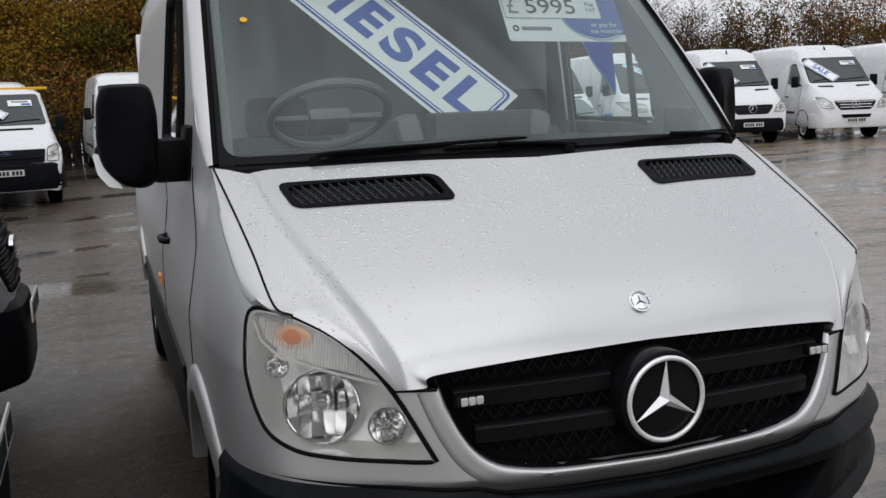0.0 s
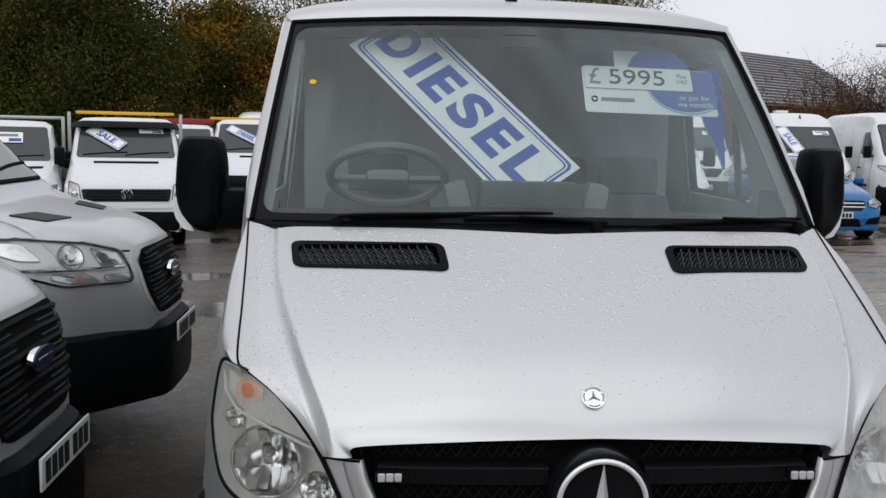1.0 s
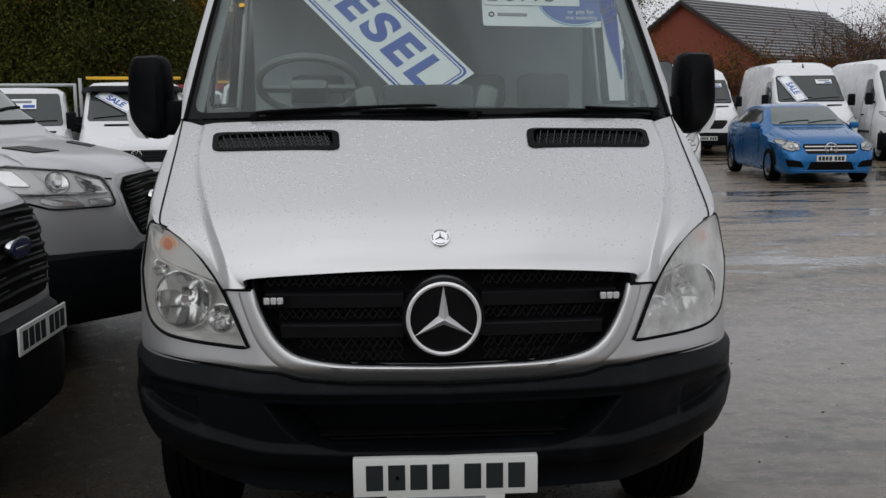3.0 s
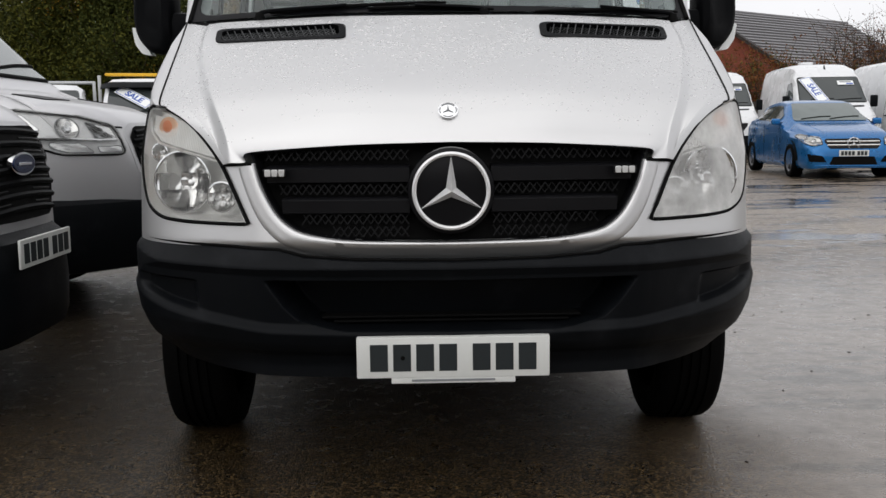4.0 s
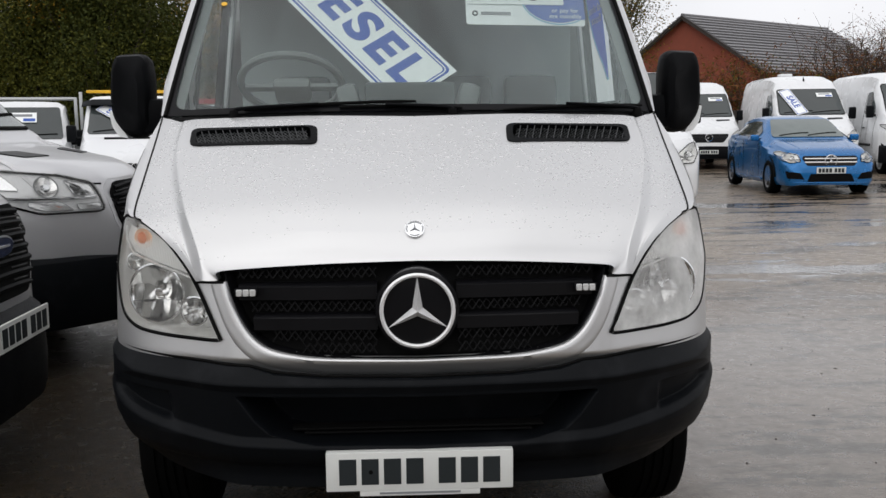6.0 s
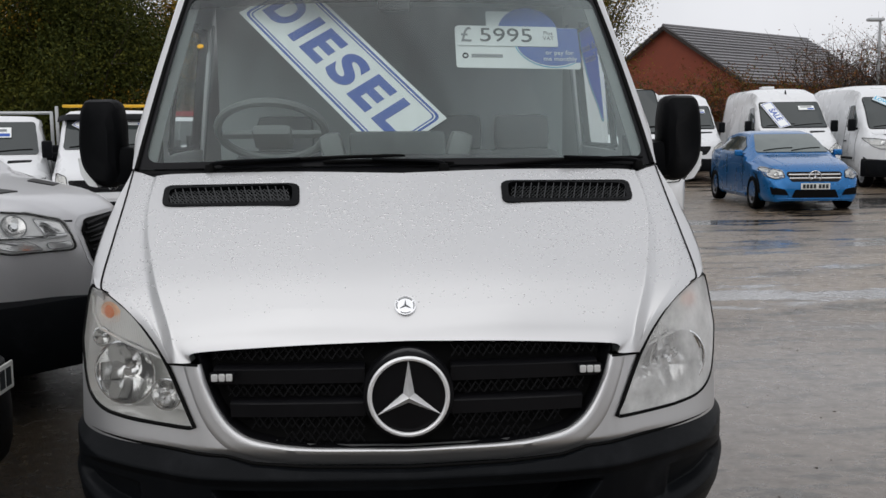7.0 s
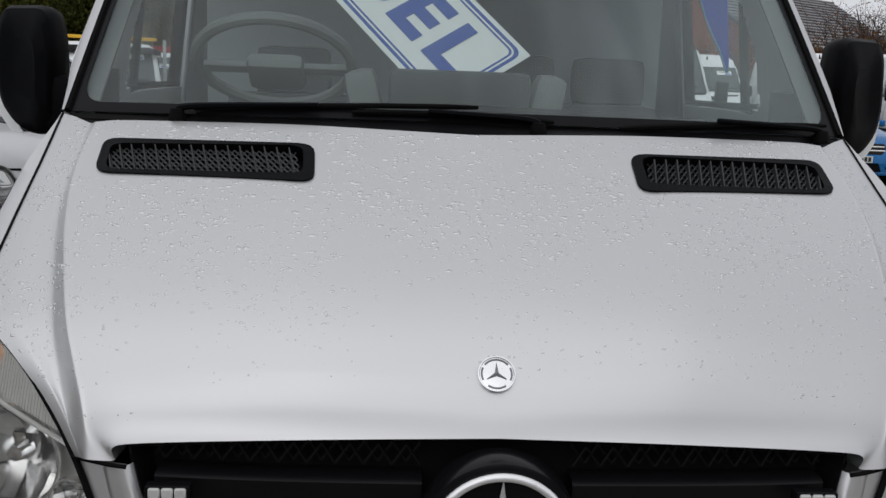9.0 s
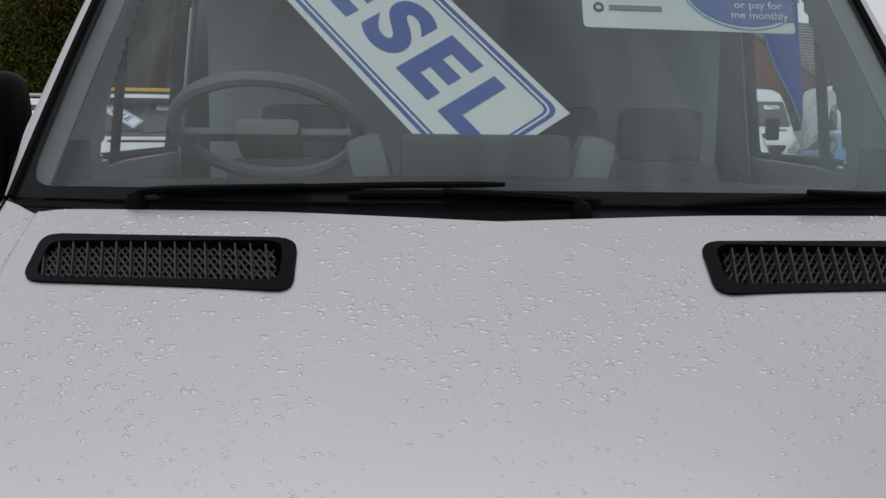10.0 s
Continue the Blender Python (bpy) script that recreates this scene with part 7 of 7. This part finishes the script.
b.line("splitter", [(x, 0.235) for x in np.linspace(-0.66, 0.66, 13)], 0.012, BLUE, "front", lift=0.01)
b.plate(0.46)
b.mirror(0.88, 1.55, 1.03, BLUE, (0.16, 0.10, 0.12))
b.wipers(1.06, 0.55)

# ---- hedge, trees, house and lamp post ----
BARK = mat("bark", (0.07, 0.055, 0.04), 0.9, 0.0, 0.3, 8, 0.6, 60)
LEAF_DARK = mat("leaf_dark_green", (0.038, 0.046, 0.009), 0.65, 0.0, 0.35, 1.2, spec=0.12)
LEAF_OLIVE = mat("leaf_olive", (0.075, 0.076, 0.012), 0.65, 0.0, 0.35, 1.2, spec=0.12)
LEAF_GOLD = mat("leaf_gold", (0.24, 0.14, 0.015), 0.65, 0.0, 0.35, 1.5, spec=0.12)
LEAF_RUST = mat("leaf_rust", (0.17, 0.065, 0.018), 0.65, 0.0, 0.4, 1.5, spec=0.15)
TWIG = mat("twig", (0.06, 0.04, 0.032), 0.9, 0.0, 0.3, 4)
BRICK = mat("red_brick", (0.23, 0.06, 0.035), 0.85, 0.0, 0.3, 3.0, 0.3, 30, rand=0.2)
SLATE = mat("grey_roof_tile", (0.17, 0.165, 0.17), 0.4, 0.0, 0.25, 2.0, 0.2, 30, rand=0.15)
TIMBER = mat("dark_fence_board", (0.035, 0.028, 0.024), 0.85, 0.0, 0.3, 4, rand=0.25)


def mesh_from(name, verts, faces, material, parent, kind=""):
    me = bpy.data.meshes.new(name)
    me.from_pydata(verts, [], faces)
    me.materials.append(material)
    ob = new(name, me)
    ob.parent = parent
    return tagged(ob, kind=kind)


def leaves(name, centres, size, rng, material, parent):
    """Many small pointed leaves, each turned its own way."""
    n = len(centres)
    gen = np.random.default_rng(rng.randint(0, 10**6))
    c = np.array([tuple(v) for v in centres])
    d, e = gen.normal(size=(n, 3)), gen.normal(size=(n, 3))
    d /= np.linalg.norm(d, axis=1, keepdims=True)
    e -= d * (d * e).sum(1, keepdims=True)
    e /= np.linalg.norm(e, axis=1, keepdims=True)
    g = np.cross(d, e)
    s = size * gen.uniform(0.6, 1.3, (n, 1))
    verts = np.stack([c - e * s, c - g * s * 0.5, c + e * s, c + g * s * 0.5], 1).reshape(-1, 3)
    return mesh_from(name, verts.tolist(), np.arange(4 * n).reshape(-1, 4).tolist(), material, parent)


def tree(name, label, x, y, height, radius, kinds, seed, n_limbs=26, per=130, leaf=0.09, low=0.12, upright=0.35, clump=0.55):
    """A tree: tapered trunk, limbs that fork into twigs, and clumps of leaves about the twig ends."""
    rng, crook = random.Random(seed), random.Random(seed + 500)
    z0 = ground_z(x, y)
    root = thing(name, label, "tree", pose(x, y, z0))
    trunk = bmesh.new()
    top = Vector((rng.uniform(-0.3, 0.3), rng.uniform(-0.3, 0.3), height * 0.8))
    spine = [Vector((0, 0, -0.1)), Vector((0.05, 0, height * 0.2)), Vector((-0.05, 0.05, height * 0.45)), top]
    line = spline(spine, 5)
    tube(trunk, line, [0.018 * height * (1 - 0.85 * k / len(line)) + 0.015 for k in range(len(line))], 8)
    part("trunk", trunk, BARK, root)
    ends = []
    limbs = bmesh.new()
    for k in range(n_limbs):
        f = low + (0.95 - low) * (k + rng.random()) / n_limbs
        start = line[min(int(f * 0.95 * (len(line) - 1)), len(line) - 1)]
        a = rng.uniform(0, math.tau)
        wide = radius * (math.sin(math.pi * min(1, max(0.12, (f - low * 0.4) / (1 - low * 0.4)))) ** 0.55) * rng.uniform(0.7, 1.08)
        end = Vector((math.cos(a) * wide, math.sin(a) * wide, min(height, height * f + wide * upright * rng.uniform(0.6, 1.4))))
        bend = start.lerp(end, 0.5) + Vector((0, 0, -0.05 * wide))
        lim = spline([start, bend, end], 4)
        lim = [p + Vector((crook.gauss(0, 1), crook.gauss(0, 1), crook.gauss(0, 0.8))) * 0.035 * wide * math.sin(math.pi * j / (len(lim) - 1)) for j, p in enumerate(lim)]
        tube(limbs, lim, [0.034 * (1 - 0.85 * j / 8) + 0.005 for j in range(9)], 5, cap=False)
        ends.append(end)
        for j in range(5):
            base = lim[rng.randint(3, 8)]
            tip = base + Vector((rng.gauss(0, 0.5), rng.gauss(0, 0.5), rng.uniform(-0.1, 0.8))) * radius * 0.30
            tube(limbs, [base, base.lerp(tip, 0.5) + Vector((0, 0, 0.05)), tip], [0.014, 0.009, 0.004], 4, cap=False)
            ends.append(tip)
    part("limb_work", limbs, BARK, root, kind="stuff")
    groups = {m.name: (m, []) for m, share in kinds}
    for e in ends:
        pick, acc = rng.random(), 0.0
        for m, share in kinds:
            acc += share
            if pick <= acc:
                break
        sp = radius * clump * 0.42
        for _ in range(int(per * rng.uniform(0.5, 1.3))):
            c = e + Vector((rng.gauss(0, 1), rng.gauss(0, 1), rng.gauss(0, 0.85))).normalized() * (sp * 1.7 * rng.random() ** 0.5)
            if c.z > 0.15:
                groups[m.name][1].append(c)
    for m, cs in groups.values():
        if cs:
            leaves("crown", cs, leaf, rng, m, root)
    return root


def shrub(name, label, x, y, w, h, seed, stems=60, kinds=None, leaf=0.05, count=1500, depth=1.5, twigs=7):
    """A thicket: many thin stems that fork, with a few or many leaves."""
    rng = random.Random(seed)
    root = thing(name, label, "bush", pose(x, y, ground_z(x, y)))
    bm = bmesh.new()
    tips = []
    for k in range(stems):
        base = Vector((rng.uniform(-w / 2, w / 2), rng.uniform(-depth / 2, depth / 2), 0))
        tip = base + Vector((rng.gauss(0, 0.22) * h, rng.gauss(0, 0.15) * h, h * rng.uniform(0.55, 1.0)))
        mid = base.lerp(tip, 0.5) + Vector((rng.gauss(0, 0.1), rng.gauss(0, 0.1), 0))
        tube(bm, [base, mid, tip], [0.028, 0.018, 0.006], 4, cap=False)
        for j in range(twigs):
            b0 = mid.lerp(tip, rng.random())
            t0 = b0 + Vector((rng.gauss(0, 0.16), rng.gauss(0, 0.16), rng.uniform(0.0, 0.25))) * h
            tube(bm, [b0, t0], [0.010, 0.003], 3, cap=False)
            tips += [t0, b0]
    part("stem_work", bm, TWIG, root, kind="stuff")
    for m, share in kinds or ():
        cs = []
        for _ in range(int(count * share)):
            c = rng.choice(tips) + Vector((rng.gauss(0, 0.12), rng.gauss(0, 0.12), rng.gauss(0, 0.12))) * (h / 3)
            if c.z > 0.05:
                cs.append(c)
        leaves("foliage", cs, leaf, rng, m, root)
    return root


# large dark tree and its neighbours beyond the trucks
tree("tree", "broad dark green tree, leaves just turning, behind the trucks", -9.6, 28.5, 7.5, 2.9, ((LEAF_DARK, 0.56), (LEAF_OLIVE, 0.42), (LEAF_GOLD, 0.02)), 3, 90, 430, 0.052, 0.08, 0.3)
tree("tree", "dark green tree at the edge of the yard", -13.6, 29.0, 5.6, 2.3, ((LEAF_DARK, 0.6), (LEAF_OLIVE, 0.4)), 4, 50, 330, 0.055, 0.06, 0.3)
tree("tree", "olive and gold autumn tree", -6.2, 33.0, 6.4, 1.9, ((LEAF_OLIVE, 0.40), (LEAF_GOLD, 0.45), (LEAF_DARK, 0.15)), 5, 54, 330, 0.062, 0.08, 0.45)
tree("tree", "olive and gold autumn tree", -3.0, 33.5, 4.9, 2.4, ((LEAF_OLIVE, 0.35), (LEAF_GOLD, 0.45), (LEAF_RUST, 0.20)), 6, 54, 330, 0.062, 0.08, 0.45)
tree("tree", "olive and gold autumn tree", 0.6, 33.5, 5.9, 2.3, ((LEAF_OLIVE, 0.45), (LEAF_GOLD, 0.35), (LEAF_RUST, 0.2)), 8, 50, 300, 0.062, 0.08, 0.45)
tree("tree", "thin-leaved autumn tree with upright limbs", -3.1, 38.0, 8.2, 2.5, ((LEAF_OLIVE, 0.6), (LEAF_GOLD, 0.4)), 9, 46, 90, 0.055, 0.25, 0.9, 0.45)
tree("tree", "thin-leaved autumn tree with upright limbs", 7.7, 37.0, 8.8, 3.3, ((LEAF_OLIVE, 0.75), (LEAF_GOLD, 0.25)), 10, 90, 120, 0.046, 0.25, 1.1, 0.45)
for k, (x, w, h, kinds) in enumerate([(-15, 5, 2.6, ((LEAF_DARK, 0.7), (LEAF_OLIVE, 0.3))), (-10, 5, 2.4, ((LEAF_DARK, 0.6), (LEAF_RUST, 0.3))), (-5.5, 5, 2.6, ((LEAF_RUST, 0.4), (LEAF_OLIVE, 0.5))), (-1.0, 5, 2.8, ((LEAF_GOLD, 0.3), (LEAF_RUST, 0.5), (LEAF_OLIVE, 0.2))), (3.5, 5, 2.8, ((LEAF_RUST, 0.5), (LEAF_OLIVE, 0.4)))]):
    shrub("hedge", "tangled hedge with rust and green leaves behind the parked trucks", x, 29.0 + 0.2 * k, w, h, 20 + k, 46, kinds, 0.052, 8500, 1.6)
for x, y, w, h, s in ((11.2, 33.0, 4.5, 3.4, 31), (14.6, 33.0, 4.0, 3.4, 32)):
    shrub("hedge", "rust-brown hedge in front of the brick house", x, y, w, h, s, 46, ((LEAF_RUST, 0.75), (LEAF_OLIVE, 0.25)), 0.05, 7500, 1.8)
for x, y, w, h, s in ((18.2, 33.5, 4.5, 4.6, 33), (21.2, 34.5, 4.5, 5.1, 34)):
    shrub("bare_bush", "nearly bare brown thicket against the sky", x, y, w, h, s, 90, ((LEAF_RUST, 0.8), (LEAF_OLIVE, 0.2)), 0.042, 4600, 1.8, 16)
for x, y, w, h, s, kinds, cnt in ((25.5, 34.0, 5, 4.8, 35, ((LEAF_OLIVE, 0.6), (LEAF_RUST, 0.4)), 7000), (28.0, 31.0, 5, 5.2, 36, ((LEAF_OLIVE, 0.5), (LEAF_RUST, 0.5)), 8000), (31.0, 29.0, 5, 5.4, 37, ((LEAF_RUST, 0.5), (LEAF_GOLD, 0.3), (LEAF_OLIVE, 0.2)), 8000), (34.0, 26.5, 5, 5.4, 38, ((LEAF_RUST, 0.5), (LEAF_GOLD, 0.5)), 8000), (37.0, 23.5, 5, 5.4, 39, ((LEAF_RUST, 0.6), (LEAF_GOLD, 0.4)), 8000)):
    shrub("hedge", "autumn thicket behind the row of white vans", x, y, w, h, s, 46, kinds, 0.062, int(cnt * 1.6), 1.8)


# brick house with a tiled roof
def house(x, y, turn, half, eaves, ridge, length):
    m = pose(x, y, ground_z(x, y) - 0.4, 0, 0, turn)
    root = thing("house", "red brick house with a grey tiled roof beyond the hedge", "house", m)
    e, r = eaves + 0.4, ridge + 0.4
    bm = bmesh.new()
    prism(bm, [(-half, 0, 0), (half, 0, 0), (half, 0, e), (0, 0, r - 0.08), (-half, 0, e)], (0, 0.25, 0))
    part("gable_wall", bm, BRICK, root)
    for s in (-1, 1):
        bm = bmesh.new()
        box(bm, (s * (half - 0.12), length / 2, e / 2), (0.24, length, e), 0.0)
        part("side_wall", bm, BRICK, root)
        bm = bmesh.new()
        prism(bm, [(s * 0, -0.25, r - 0.10), (s * (half + 0.35), -0.25, e - 0.32), (s * (half + 0.35), -0.25, e - 0.24), (0, -0.25, r)], (0, length + 0.5, 0))
        roof = part("roof", bm, SLATE, root)
        slope = Vector((s * (half + 0.35), 0, e - 0.24 - r))
        n = Vector((-slope.z * s, 0, s * slope.x)).normalized()
        n = n if n.z > 0 else -n
        for k in range(17):
            bm = bmesh.new()
            a = Vector((0, 0, r)) + slope * (k / 17)
            c = a + slope * (1.08 / 17)
            prism(bm, [a + n * 0.004 + Vector((0, -0.27, 0)), c + n * 0.012 + Vector((0, -0.27, 0)), c + n * 0.085 + Vector((0, -0.27, 0)), a + n * 0.02 + Vector((0, -0.27, 0))], (0, length + 0.54, 0))
            part("tile_course", bm, SLATE, roof)
        bm = bmesh.new()
        prism(bm, [(0, -0.29, r - 0.02), (s * (half + 0.35), -0.29, e - 0.26), (s * (half + 0.35), -0.29, e - 0.42), (0, -0.29, r - 0.18)], (0, 0.03, 0))
        part("bargeboard", bm, TIMBER, root)
    bm = bmesh.new()
    tube(bm, [(0, -0.25, r + 0.02), (0, length + 0.25, r + 0.02)], 0.09, 8)
    part("ridge_tiles", bm, SLATE, root)
    bm = bmesh.new()
    prism(bm, [(-half, length - 0.25, 0), (half, length - 0.25, 0), (half, length - 0.25, e), (0, length - 0.25, r - 0.1), (-half, length - 0.25, e)], (0, 0.25, 0))
    part("rear_wall", bm, BRICK, root)


house(13.6, 43.7, -54.4, 4.2, 3.75, 6.3, 12.2)
house(-19.5, 44.0, 10, 4.5, 2.6, 4.2, 10.0)

# dark board fence along the yard's edge
fence = thing("fence", "dark board fence along the edge of the yard", "fence", pose(0, 30.6, 0))
board = None
for k in range(150):
    x = -22 + k * 0.32
    if board is None:
        bm = bmesh.new()
        box(bm, (0, 0, 0.85), (0.30, 0.03, 1.7), 0.0)
        board = part("board", bm, TIMBER, fence, smooth=0)
        board.location = (x, 0, ground_z(x, 30))
    else:
        o = board.copy()
        scene.collection.objects.link(o)
        o.location = (x, 0.01 * (k % 2), ground_z(x, 30))
fence_b = thing("fence", "dark board fence behind the row of white vans", "fence", pose(26, 30.6, 0.6, 0, 0, -38))
for k in range(70):
    o = board.copy()
    scene.collection.objects.link(o)
    o.parent = fence_b
    o.location = (k * 0.32, 0.01 * (k % 2), 0.55)

# lamp post
bm = bmesh.new()
tube(bm, [(0, 0, 0), (0, 0, 2.5), (0, 0, 5.2)], [0.075, 0.055, 0.045], 10)
post = thing("street_lamp", "grey steel lamp post with a small square head", "street lamp", pose(18.6, 33.2, 0.3))
part("post", bm, GALV, post)
bm = bmesh.new()
box(bm, (-0.22, -0.05, 5.22), (0.6, 0.28, 0.12), 0.04)
part("lamp_head", bm, GALV, post)
